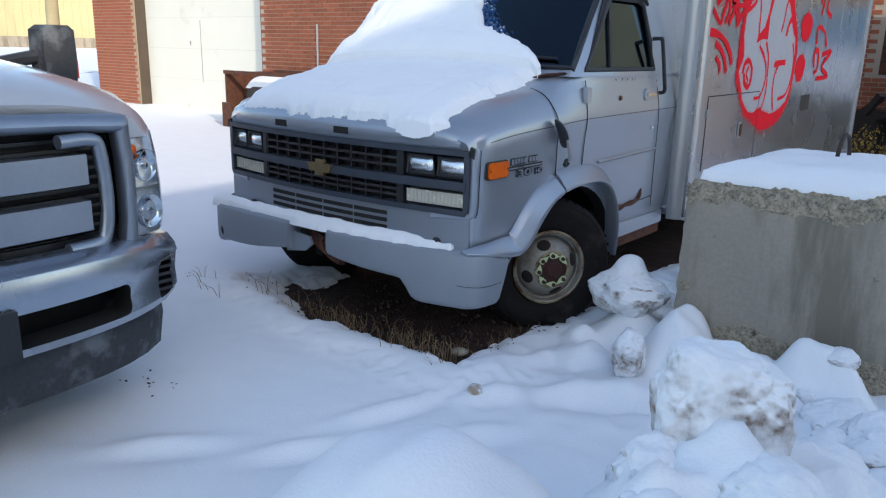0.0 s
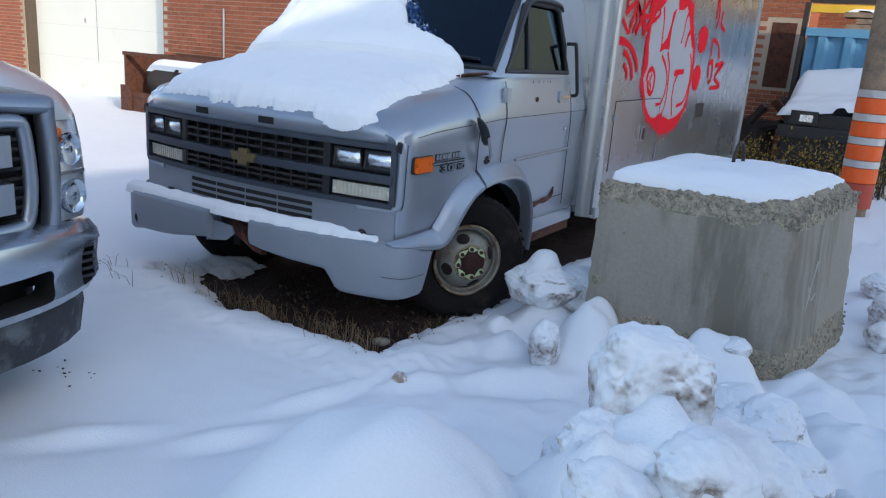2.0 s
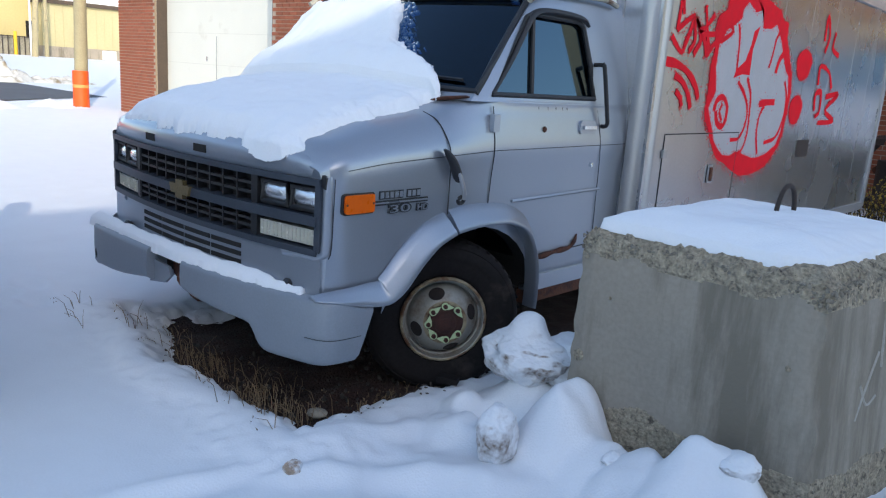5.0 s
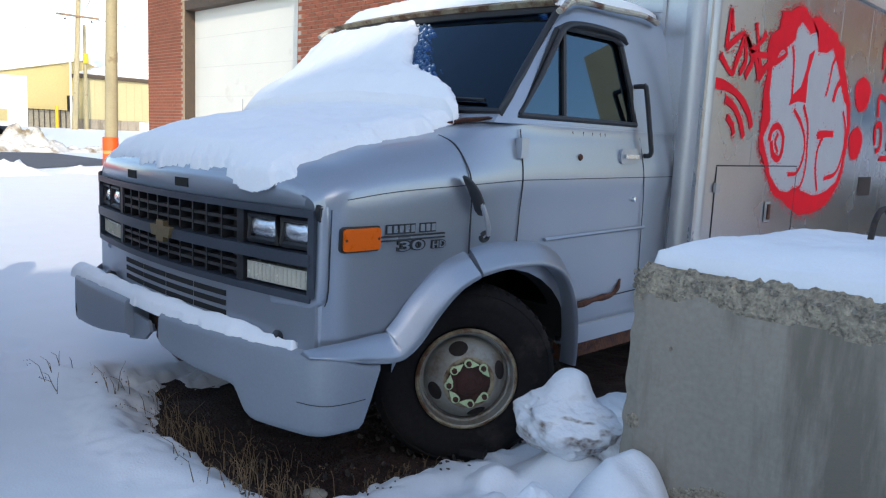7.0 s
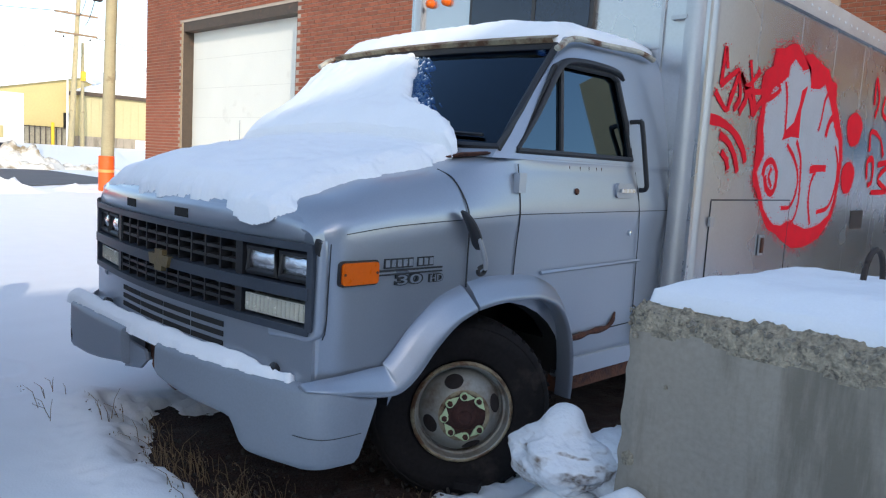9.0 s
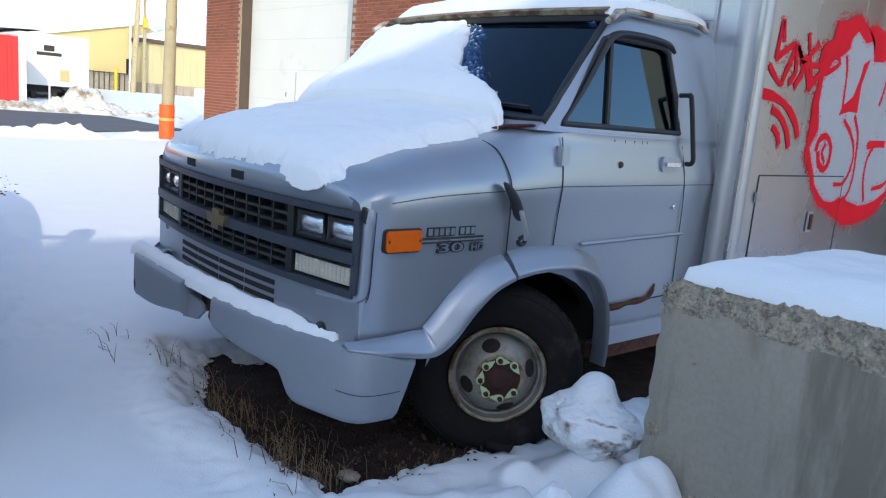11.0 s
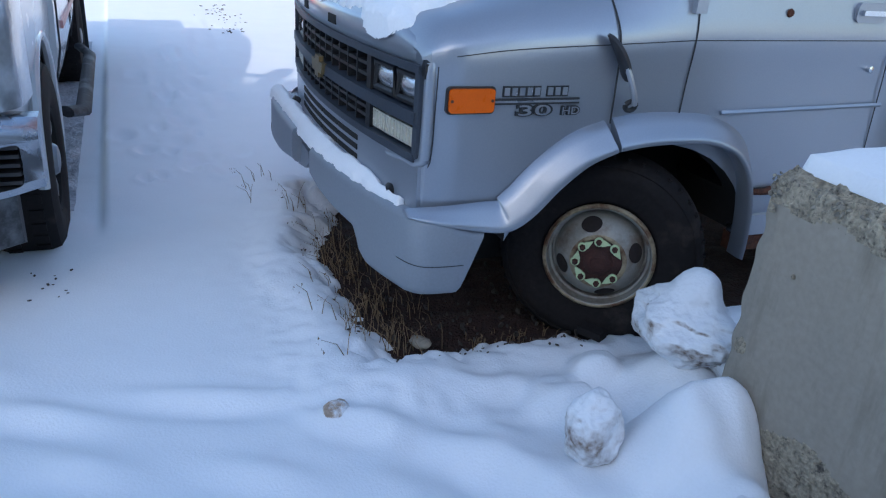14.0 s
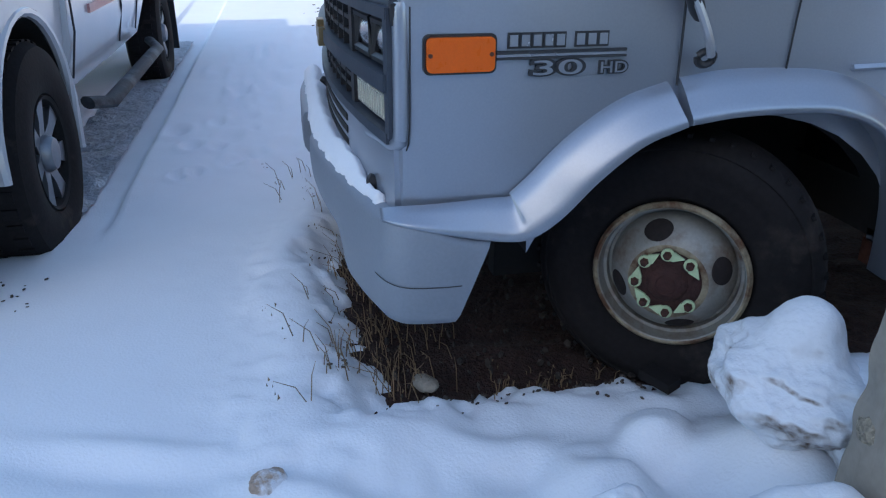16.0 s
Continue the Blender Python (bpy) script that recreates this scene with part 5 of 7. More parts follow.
def block():
    w, d, h, n = 0.462, 0.575, 0.935, 100
    bm = bmesh.new()
    bmesh.ops.create_cube(bm, size=1.0)
    bmesh.ops.subdivide_edges(bm, edges=bm.edges[:], cuts=n, use_grid_fill=True)
    for v in bm.verts:
        x, y, z = v.co * 2
        p = Vector((x * w, y * d, (z + 1) / 2 * h))
        # cast with a slight taper; worn corners, crumbled bands at top and foot
        worn = max(abs(x) + abs(y), abs(x) + abs(z), abs(y) + abs(z)) - 1.86
        if worn > 0:
            p -= Vector((x * 0.09, y * 0.09, z * 0.09)) * worn * (1 + 0.9 * noise.noise(p * 14))
        rim = float(smooth01(max(abs(x), abs(y)), 0.84, 1.0))
        p.z = min(p.z, h - 0.050 * rim * (1 + 0.7 * noise.noise(Vector((x, y, 0)) * 7) + 0.35 * noise.noise(Vector((x, y, 0)) * 26)))
        band = float(smooth01(p.z, h - 0.13, h - 0.05)) + float(smooth01(-p.z, -0.24, -0.12))
        p += Vector((x, y, 0)) * (0.010 * band * (noise.noise(p * 28) - 0.3) + 0.003 * noise.noise(p * 5))
        v.co = p + Vector((0.075 * (x + 1) / 2 - 0.01 * (1 - x) / 2, -0.02 * (1 - y) / 2, 0)) * (1 - p.z / h) + Vector((splay(x, y), 0, 0))
    for f in bm.faces:
        c = f.calc_center_median()
        f.material_index = 1 if (c.z > h - 0.125 - 0.05 * noise.noise((c.x * 7, c.y * 7, 2)) and max(abs(c.x) / w, abs(c.y) / d) > 0.8) or c.z < 0.245 + 0.05 * noise.noise((c.x * 5, c.y * 5, 4)) else 0
    part("body", bm, [M["concrete"], M["aggregate"]], blk, sharp=60)
    part("lifting_loop", b_tube(spline([(0.0, 0.10, 0.85), (0.0, 0.105, 1.0), (0.005, 0.125, 1.075), (0.01, 0.17, 1.10), (0.015, 0.215, 1.075), (0.02, 0.235, 1.0), (0.02, 0.24, 0.85)], 5), 0.010, 8), M["steel"], blk, "rusty rebar lifting loop")
    # stones standing out of the crumbled edges
    rnd = random.Random(4)
    stones = bmesh.new()
    for k in range(1100):
        top = k % 3 != 0
        a = rnd.uniform(-1, 1)
        side = rnd.choice((0, 1, 2))
        x, y = ((a * w, -d), (w, a * d), (-w, a * d))[side]
        z = rnd.uniform(h - 0.12, h - 0.05) if top else rnd.uniform(0.12, 0.25)
        s = rnd.uniform(0.003, 0.011)
        m = Matrix.Translation((x * 0.992 + splay(x / w, y / d) + 0.075 * (1 - z / h) * (x > 0), y * 0.992, z)) @ Euler((rnd.random() * 6, rnd.random() * 6, 0)).to_matrix().to_4x4() @ Matrix.Diagonal((s, s * 0.8, s * 0.6, 1))
        bmesh.ops.create_icosphere(stones, subdivisions=1, radius=1.0, matrix=m)
    # pock marks and lime streaks
    for x, z, r in ((-0.405, 0.395, 0.028), (-0.425, 0.80, 0.012), (0.38, 0.60, 0.010), (-0.30, 0.66, 0.007)):
        pock = b_lathe([(r, 0.003), (r * 0.8, 0.0), (r * 0.5, -0.002), (0.0, -0.003)], 14, "y")
        for v in pock.verts:
            v.co *= 1 + 0.3 * noise.noise(v.co * 60)
        part("pock_mark", pock, M["aggregate"], blk, at=pose(x, -d - 0.012, z))
    for pts in ([(0.02, 0.62), (-0.06, 0.50), (-0.12, 0.40)], [(-0.10, 0.52), (-0.04, 0.44), (0.03, 0.46)], [(0.05, 0.80), (0.045, 0.66), (0.05, 0.56)]):
        part("lime_streak", b_tube([(w + 0.07 - 0.07 * z + splay(1, (y - 0.2) / d), y - 0.2, z) for y, z in spline(pts, 4)], 0.006, 5, flat=1.0), M["chalk"], blk)
    tagged(part("aggregate", stones, M["stone"], blk, "small stones in the broken edge"), kind="stuff")


M["chalk"] = material("pale_lime_streak", (0.40, 0.375, 0.33), 0.9, var=0.2, scale=12, fine=80, bump=0.1)
M["stone"] = material("mixed_gravel", (0.30, 0.265, 0.21), 0.9, var=0.3, scale=20, fine=90, bump=0.3, island=0.6)
block()
snow_sheet("block_snow", "snow cap lying on the concrete block", lambda u, v: tuple((blk.matrix_basis @ Vector((u + splay(u / 0.462, v / 0.575), v, 0.922)))), -0.47, 0.47, -0.59, 0.59, 110, 130, 0.072,
           lambda u, v: min(0.432 - 0.02 * float(smooth01(u, 0.2, 0.45)) - abs(u), 0.535 - 0.06 * float(smooth01(u, 0.25, 0.45)) * float(smooth01(-v, 0.3, 0.5)) - abs(v)) + 0.008 * noise.noise((u * 7, v * 7, 1)) + 0.004 * noise.noise((u * 22, v * 22, 4)) - 0.014, ramp=0.16)

# grains of snow blown over the windscreen beside the drift
specks = bmesh.new()
rnd = random.Random(8)
for k in range(420):
    v = rnd.uniform(0.17, 0.60)
    u = float(np.interp(v, [0.02, 0.1, 0.2, 0.4, 0.6], [0.80, 0.66, 0.36, 0.14, -0.02])) + abs(rnd.gauss(0, 0.055)) - 0.01
    t = v / 0.62
    p = (u, 0.585 * t - 0.08 * t * (1 - min(1, (u / 0.8) ** 2)) + 0.012 * (1 - t), lerp(1.40, 1.905, t))
    bmesh.ops.create_icosphere(specks, subdivisions=1, radius=rnd.uniform(0.003, 0.011), matrix=Matrix.Translation(p))
tagged(finish("snow_grains", specks, M["snow"]), "grains of snow scattered over the windscreen", "snow", kind="stuff")


# ---- lumps of ploughed snow ----
def lump_material():
    """Ploughed snow: clean where fresh snow lies on top, grit frozen in on the flanks."""
    m = material("gritty_snow", (0.85, 0.87, 0.89), 0.8, var=0.04, scale=5, fine=60, bump=0.35, depth=0.012, spec=0.3)
    N, L = m.node_tree.nodes, m.node_tree.links
    bsdf = N["Principled BSDF"]
    clean = bsdf.inputs["Base Color"].links[0].from_socket
    tc, geo, split = N.new("ShaderNodeTexCoord"), N.new("ShaderNodeNewGeometry"), N.new("ShaderNodeSeparateXYZ")
    big, small = N.new("ShaderNodeTexNoise"), N.new("ShaderNodeTexNoise")
    big.inputs["Scale"].default_value, big.inputs["Detail"].default_value = 9.0, 5
    small.inputs["Scale"].default_value, small.inputs["Detail"].default_value = 55.0, 4
    for n in (big, small):
        L.new(tc.outputs["Object"], n.inputs["Vector"])
    L.new(geo.outputs["Normal"], split.inputs[0])
    flank, patch, grit = N.new("ShaderNodeMapRange"), N.new("ShaderNodeMapRange"), N.new("ShaderNodeMapRange")
    for r, src, lo, hi, a, b in ((flank, split.outputs["Z"], 0.55, -0.05, 0.0, 0.95), (patch, big.outputs[0], 0.38, 0.58, 0.0, 1.0), (grit, small.outputs[0], 0.35, 0.65, 0.4, 1.0)):
        L.new(src, r.inputs["Value"])
        for key, v in (("From Min", lo), ("From Max", hi), ("To Min", a), ("To Max", b)):
            r.inputs[key].default_value = v
    m1, m2, mix = N.new("ShaderNodeMath"), N.new("ShaderNodeMath"), N.new("ShaderNodeMix")
    m1.operation = m2.operation = "MULTIPLY"
    L.new(flank.outputs[0], m1.inputs[0])
    L.new(patch.outputs[0], m1.inputs[1])
    L.new(m1.outputs[0], m2.inputs[0])
    L.new(grit.outputs[0], m2.inputs[1])
    mix.data_type = "RGBA"
    L.new(m2.outputs[0], mix.inputs["Factor"])
    L.new(clean, mix.inputs["A"])
    mix.inputs["B"].default_value = (0.18, 0.12, 0.08, 1)
    L.new(mix.outputs["Result"], bsdf.inputs["Base Color"])
    return m


M["gritty"] = lump_material()
M["clod"] = material("brown_clod", (0.42, 0.32, 0.24), 0.9, var=0.3, scale=30, fine=120, bump=0.5, dirt=(0.8, 0.81, 0.83), dirt_amount=0.62, dirt_scale=18)


def snow_lump(x, y, z, r, seed, squash=(1, 1, 1), label="lump of ploughed snow with dirt frozen in", rough=0.2, boxy=1.0, turn=None, knobs=(), mat="gritty"):
    bm = bmesh.new()
    bmesh.ops.create_icosphere(bm, subdivisions=6 if r > 0.1 else 5, radius=1.0)
    o = Vector((seed * 3.7, seed * 1.9, 0))
    for v in bm.verts:
        d = v.co.normalized()
        k = 1 + rough * noise.noise(d * 1.4 + o) + rough * 0.40 * noise.noise(d * 3.0 + o) + rough * 0.12 * noise.noise(d * 8 + o) + rough * 0.06 * noise.noise(d * 20 + o)
        for kx, ky, kz, high, wide in knobs:
            k += high * math.exp(-((d - Vector((kx, ky, kz)).normalized()).length / wide) ** 2)
        k += rough * 0.35 * (0.5 - abs(noise.noise(d * 4.5 + o)))
        e = Vector([math.copysign(abs(c) ** boxy, c) for c in d]) * r
        v.co = Vector((e.x * squash[0], e.y * squash[1], e.z * squash[2])) * k
    return tagged(finish("snow_lump", bm, M[mat], at=pose(x, y, z, 0, 0, seed * 47 if turn is None else turn), sharp=180), label, "snow", group="ploughed snow lumps")


snow_lump(2.555, -2.19, 0.900, 0.118, 1, (0.95, 0.85, 1.05), "upright lump of ploughed snow with a gritty flank", 0.21, 0.74, 30, ((-0.5, -0.3, 0.9, 0.10, 0.5), (0.8, -0.2, -0.2, 0.16, 0.5), (-0.9, -0.2, -0.4, 0.12, 0.4)))
for i, (x, y, z, r, sq) in enumerate((
        (2.70, -2.10, 0.66, 0.17, (1.0, 1.1, 0.9)), (2.36, -2.08, 0.62, 0.055, (1, 1, 1.1)), (2.72, -1.66, 0.42, 0.13, (1, 1.2, 0.8)), (2.60, -1.22, 0.34, 0.12, (1, 1.1, 0.8)),
        (2.68, -0.92, 0.34, 0.11, (1.1, 1, 0.8)), (2.52, -0.60, 0.22, 0.12, (1, 1.1, 0.8)), (2.30, -0.72, 0.18, 0.075, (1.2, 1, 0.8)), (2.02, -0.27, 0.20, 0.045, (1.2, 1, 0.8)),
        (2.88, -1.95, 0.46, 0.18, (1.2, 1, 0.8)), (3.0, 1.05, 0.16, 0.09, (1, 1, 1)), (3.05, 1.5, 0.18, 0.15, (1, 1.2, 0.9)), (3.3, 1.2, 0.14, 0.10, (1, 1, 0.8)), (2.95, 2.1, 0.18, 0.13, (1, 1, 0.8)),
        (2.44, -1.38, 0.24, 0.10, (1, 1, 0.7)), (2.80, -1.30, 0.36, 0.12, (1, 1, 0.8)))):
    snow_lump(x, y, z, r, i + 2, sq)
# the small upright lump and the brown clod on the open snow
snow_lump(1.612, -0.45, 0.195, 0.085, 27, (0.85, 0.9, 1.3), "small upright snow lump with a gritty face", 0.18, 0.9, 0, ((0.0, 0.1, 1.0, 0.15, 0.4), (0.6, -0.6, 0.1, 0.15, 0.4)))
snow_lump(1.215, -1.09, 0.120, 0.034, 33, (1.2, 1, 0.9), "small brown clod of frozen dirt", 0.2, mat="clod")
# smaller crumbs of the ridge
rnd = random.Random(31)
for i in range(26):
    t = rnd.random()
    x, y = lerp(2.85, 2.40, t) + rnd.gauss(0, 0.15), lerp(-2.0, -0.25, t) + rnd.gauss(0, 0.06)
    if x < 1.9 or (y > -0.22 and x < 2.75):
        continue
    r = rnd.choice((0.025, 0.035, 0.05, 0.065))
    snow_lump(x, y, float(ground_height(x, y)) - r * 0.25, r, 40 + i, (rnd.uniform(0.9, 1.3), rnd.uniform(0.9, 1.3), rnd.uniform(0.7, 0.95)))
# gritty clods half sunk in the crest of the ridge
for i, (x, y, r) in enumerate(((2.58, -2.46, 0.075), (2.70, -2.36, 0.085), (2.78, -2.22, 0.07), (2.50, -2.33, 0.06), (2.66, -2.00, 0.075), (2.60, -1.85, 0.06), (2.74, -1.48, 0.07), (2.56, -1.08, 0.06), (2.70, -0.74, 0.055))):
    snow_lump(x, y, float(ground_height(x, y)) - r * 0.35, r, 71 + i, (1.15, 1.0, 0.85), rough=0.28)
# the lump between the wheel and the block: a tall knob, a flat shoulder and a gritty foot
snow_lump(1.35, 0.07, 0.305, 0.165, 21, (1.2, 0.95, 0.66), "dirty snow lump with a tall knob beside the van's wheel", 0.2, 0.95, 0, ((-0.05, 0.1, 1.0, 0.95, 0.30), (0.9, 0.3, 0.5, 0.12, 0.4), (-0.85, -0.4, 0.25, 0.18, 0.3), (-0.1, -0.9, 0.45, 0.16, 0.26), (0.6, -0.7, 0.2, 0.14, 0.3)))
snow_lump(1.52, 0.22, 0.29, 0.15, 24, (1.1, 1.0, 0.80), "flat-topped snow lump between van and block", 0.12, 0.7, 0)

# ---- pickup ----
pick = thing("pickup_truck", "white pickup truck with broad silver grille parked in snow", "pickup truck", at=pose(-0.53, -2.86, 0.0))
# local frame: x forward from the front axle, y to its left


def pickup():
    S = 0.95
    def nose(y, x):
        return x - (0.09 + 0.11 * (abs(y) / S) ** 2.4) * float(smooth01(x, 0.4, 1.0))
    # hood and fenders as a loft along x
    st = [(1.02, [(0.84, 0.86), (0.90, 0.95), (0.91, 1.10), (0.85, 1.22), (0.78, 1.275), (0.55, 1.32), (0.25, 1.33), (0.0, 1.33)]),
          (0.96, [(0.88, 0.80), (0.945, 0.95), (0.955, 1.12), (0.90, 1.25), (0.80, 1.31), (0.55, 1.365), (0.25, 1.38), (0.0, 1.38)]),
          (0.75, [(0.90, 0.62), (0.95, 0.90), (0.955, 1.14), (0.92, 1.285), (0.82, 1.355), (0.55, 1.42), (0.25, 1.435), (0.0, 1.435)]),
          (0.2, [(0.92, 0.58), (0.965, 0.90), (0.965, 1.16), (0.93, 1.32), (0.84, 1.395), (0.55, 1.47), (0.25, 1.485), (0.0, 1.485)]),
          (-0.75, [(0.93, 0.55), (0.97, 0.90), (0.97, 1.18), (0.94, 1.35), (0.86, 1.43), (0.55, 1.51), (0.25, 1.525), (0.0, 1.525)])]
    rings = []
    for x, half in st:
        half = spline(half, 3)
        rings.append([(nose(y, x), y, z) for y, z in half] + [(nose(y, x), -y, z) for y, z in half[::-1][1:]])
    body = part("front_body", b_loft(rings[::-1]), [M["white_paint"], M["dark"]], pick, sharp=40)
    # Arch, grille and lamp hollows get near-black faces as painted shade.
    cs = []
    for s in (1, -1):
        arch = [(-0.50, 0.2)] + [(0.50 * math.cos(a), 0.45 + 0.49 * math.sin(a)) for a in [math.pi * (1 - k / 14) for k in range(15)]] + [(0.50, 0.2)]
        cs.append(finish("cutter", b_prism(arch, "y", *sorted((s * 0.5, s * 1.3))), [M["dark"]], smooth=False))
    cs.append(finish("cutter", b_box(0.72, 1.5, -0.76, 0.76, 0.70, 1.24), [M["dark"]], smooth=False))
    for s in (1, -1):
        cs.append(finish("cutter", b_box(0.52, 1.5, *sorted((s * 0.765, s * 0.99)), 0.83, 1.19), [M["dark"]], smooth=False))
    cut(body, cs)
    def face(y0, y1, z0, z1, d0, d1, n=8):
        rows = []
        for z, d in ((z0, d1), (z0, d0), (z1, d0), (z1, d1)):
            rows.append([(nose(lerp(y0, y1, k / n), 1.03) + d, lerp(y0, y1, k / n), z) for k in range(n + 1)])
        bm = b_rows(rows)
        bm.verts.ensure_lookup_table()
        for c in (0, n):
            bm.faces.new([bm.verts[r * (n + 1) + c] for r in range(4)])
        return bm
    for s in (1, -1):
        lip = [(0.505 * math.cos(a), s * 0.955, 0.45 + 0.495 * math.sin(a)) for a in [math.pi * (1 - k / 18) for k in range(19)]]
        part("fender_lip", b_tube([(-0.51, s * 0.95, 0.3)] + lip, 0.022, 8), M["white_paint"], pick)
        # headlight: clear block with bulbs behind
        hl = []
        for z, o in ((0.825, 0.0), (0.89, 0.02), (1.01, 0.015), (1.11, 0.0), (1.20, -0.03)):
            hl.append([(nose(y, 1.03) + o - back, s * y, z) for y, back in ((0.765, 0.0), (0.81, 0.0), (0.86, 0.004), (0.905, 0.015), (0.938, 0.045), (0.958, 0.10), (0.966, 0.18), (0.970, 0.26))])
        lamp = part("headlight", thicken(b_rows(hl), 0.02), M["reflector"], pick, "clear headlight with a small amber corner", sharp=60)
        part("lamp_divider", face(*sorted((s * 0.77, s * 0.90)), 1.0, 1.012, 0.022, -0.02), M["chrome"], lamp)
        for yy, zz, r in ((0.845, 0.915, 0.062), (0.845, 1.085, 0.058)):
            bowl = b_lathe([(r * 1.05, 0.004), (r, 0.016), (r * 0.9, 0.010), (r * 0.5, 0.002), (0.016, 0.0), (0.014, 0.012), (0.0, 0.014)], 22)
            part("bulb_bowl", bowl, M["chrome"], lamp, at=pose(nose(yy, 1.03) + (0.010 if zz < 1.0 else -0.004), s * yy, zz) @ Matrix.Rotation(radians(s * 22), 4, "Z"))
        part("amber_bulb", b_lathe([(0.0, 0.05), (0.02, 0.04), (0.022, 0.0)], 10), M["amber"], lamp, at=pose(nose(0.79, 1.03) - 0.028, s * 0.79, 1.15))
    # grille: surround, two broad bars, dark mesh
    # Near-black sheet behind the slats, shade put into its colour.
    g = part("grille", face(-0.74, 0.74, 0.78, 1.25, -0.06, -0.08), M["dark"], pick, "dark grille with broad chrome bars")
    for k in range(12):
        z = 0.82 + 0.034 * k
        part("grille_slat", face(-0.72, 0.72, z, z + 0.012, -0.04, -0.06), M["black"], g)
    def loop(h0, h1, z0, z1, r):
        pts = [(nose(y, 1.03) + 0.01, y, z) for y, z in ((-h0, z1), (-h1, z1 - 0.05), (-h1, z0 + 0.05), (-h0, z0), (0, z0 - 0.02), (h0, z0), (h1, z0 + 0.05), (h1, z1 - 0.05), (h0, z1), (0, z1 + 0.02), (-h0, z1))]
        return b_tube(spline(pts, 4), r, 10, flat=0.8)
    part("grille_surround", loop(0.66, 0.745, 0.785, 1.255, 0.042), M["silver"], g, "silver grille surround")
    for z in (0.945, 1.105):
        for s in (1, -1):
            part("grille_bar", face(*sorted((s * 0.11, s * 0.60)), z - 0.052, z + 0.052, 0.03, -0.05), M["silver"], g, bevel=0.018)
    for s in (1, -1):
        c = [(0.975 - 0.11 * (abs(y) / S) ** 2.4, s * y, z) for y, z in ((0.50, 1.205), (0.61, 1.205), (0.645, 1.17), (0.66, 1.0), (0.645, 0.88), (0.61, 0.845), (0.50, 0.84))]
        part("grille_bracket", b_tube(spline(c, 4), 0.024, 10), M["silver"], g)
    ov = b_lathe([(0.0, 0.03), (0.06, 0.028), (0.066, 0.02), (0.068, -0.02)], 30)
    bmesh.ops.scale(ov, vec=(1, 2.1, 1), verts=ov.verts)
    part("badge", ov, M["badge_blue"], g, "plain oval blue badge", at=pose(0.97, 0, 1.025))
    # bumper of chrome with openings, dark air dam below
    rings = []
    for k in range(23):
        y = lerp(-0.99, 0.99, k / 22)
        e = (abs(y) / 0.99) ** 5
        x = nose(y, 1.14) - 0.17 * e
        t = 0.845 - 0.06 * e
        rings.append([(x - 0.10, y, t), (x - 0.02, y, t), (x + 0.03, y, t - 0.03), (x + 0.045, y, 0.755 - 0.03 * e), (x + 0.035, y, 0.715), (x + 0.02, y, 0.645), (x + 0.03, y, 0.585), (x, y, 0.545), (x - 0.10, y, 0.54)])
    bumper = part("bumper", b_loft(rings), [M["chrome_blue"], M["dark"]], pick, "dirty chrome front bumper", sharp=35)
    cs = [finish("cutter", b_prism([(y * 1.0, z + 0.640) for y, z in rounded(0.68, 0.058, 0.03)], "x", 0.6, 1.6), [M["dark"]], smooth=False)]
    for s in (1, -1):
        cs.append(finish("cutter", b_prism([(s * 0.885 + y, z + 0.650) for y, z in rounded(0.05, 0.075, 0.02)], "x", 0.7, 1.6), [M["dark"]], smooth=False))
    cut(bumper, cs)
    # Added near-black boxes make the bumper openings look deep and shaded.
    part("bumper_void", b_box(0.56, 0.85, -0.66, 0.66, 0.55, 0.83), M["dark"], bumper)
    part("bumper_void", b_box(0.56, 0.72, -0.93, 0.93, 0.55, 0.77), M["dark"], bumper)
    part("bumper_top", face(-0.80, 0.80, 0.80, 0.862, -0.02, -0.12, 12), M["black"], bumper, bevel=0.01)
    for s in (1, -1):
        for k in range(5):
            part("vent_slat", b_box(0.78, 0.855, *sorted((s * 0.84, s * 0.93)), 0.585 + 0.030 * k, 0.597 + 0.030 * k), M["black"], bumper)
    dam = []
    for k in range(19):
        y = lerp(-0.90, 0.90, k / 18)
        x = nose(y, 1.10) - 0.10 * (abs(y) / 0.9) ** 6
        dam.append([(x - 0.08, y, 0.565), (x - 0.01, y, 0.56), (x + 0.006, y, 0.49), (x - 0.03, y, 0.35), (x - 0.08, y, 0.33)])
    part("air_dam", b_loft(dam), M["grime"], pick, "black air dam crusted with road salt", sharp=50)
    # plate holder, left blank
    part("plate_bracket", b_box(1.07, 1.10, -0.26, 0.26, 0.56, 0.72), M["black"], bumper, bevel=0.01)
    # cab, door, rocker
    cab = []
    for z, h, x0, x1 in ((0.55, 0.93, -0.52, -2.52), (0.75, 0.985, -0.52, -2.60), (1.0, 0.995, -0.52, -2.62), (1.3, 0.985, -0.60, -2.62), (1.42, 0.965, -0.72, -2.62), (1.70, 0.90, -1.15, -2.58), (1.92, 0.80, -1.5, -2.5), (1.97, 0.65, -1.62, -2.4)):
        cab.append([(x0, -h, z), (x0, h, z), (lerp(x0, x1, 0.5), h * 1.01, z), (x1, h, z), (x1, -h, z), (lerp(x0, x1, 0.5), -h * 1.01, z)])
    part("cab", b_loft(cab), M["white_paint"], pick, bevel=0.03)
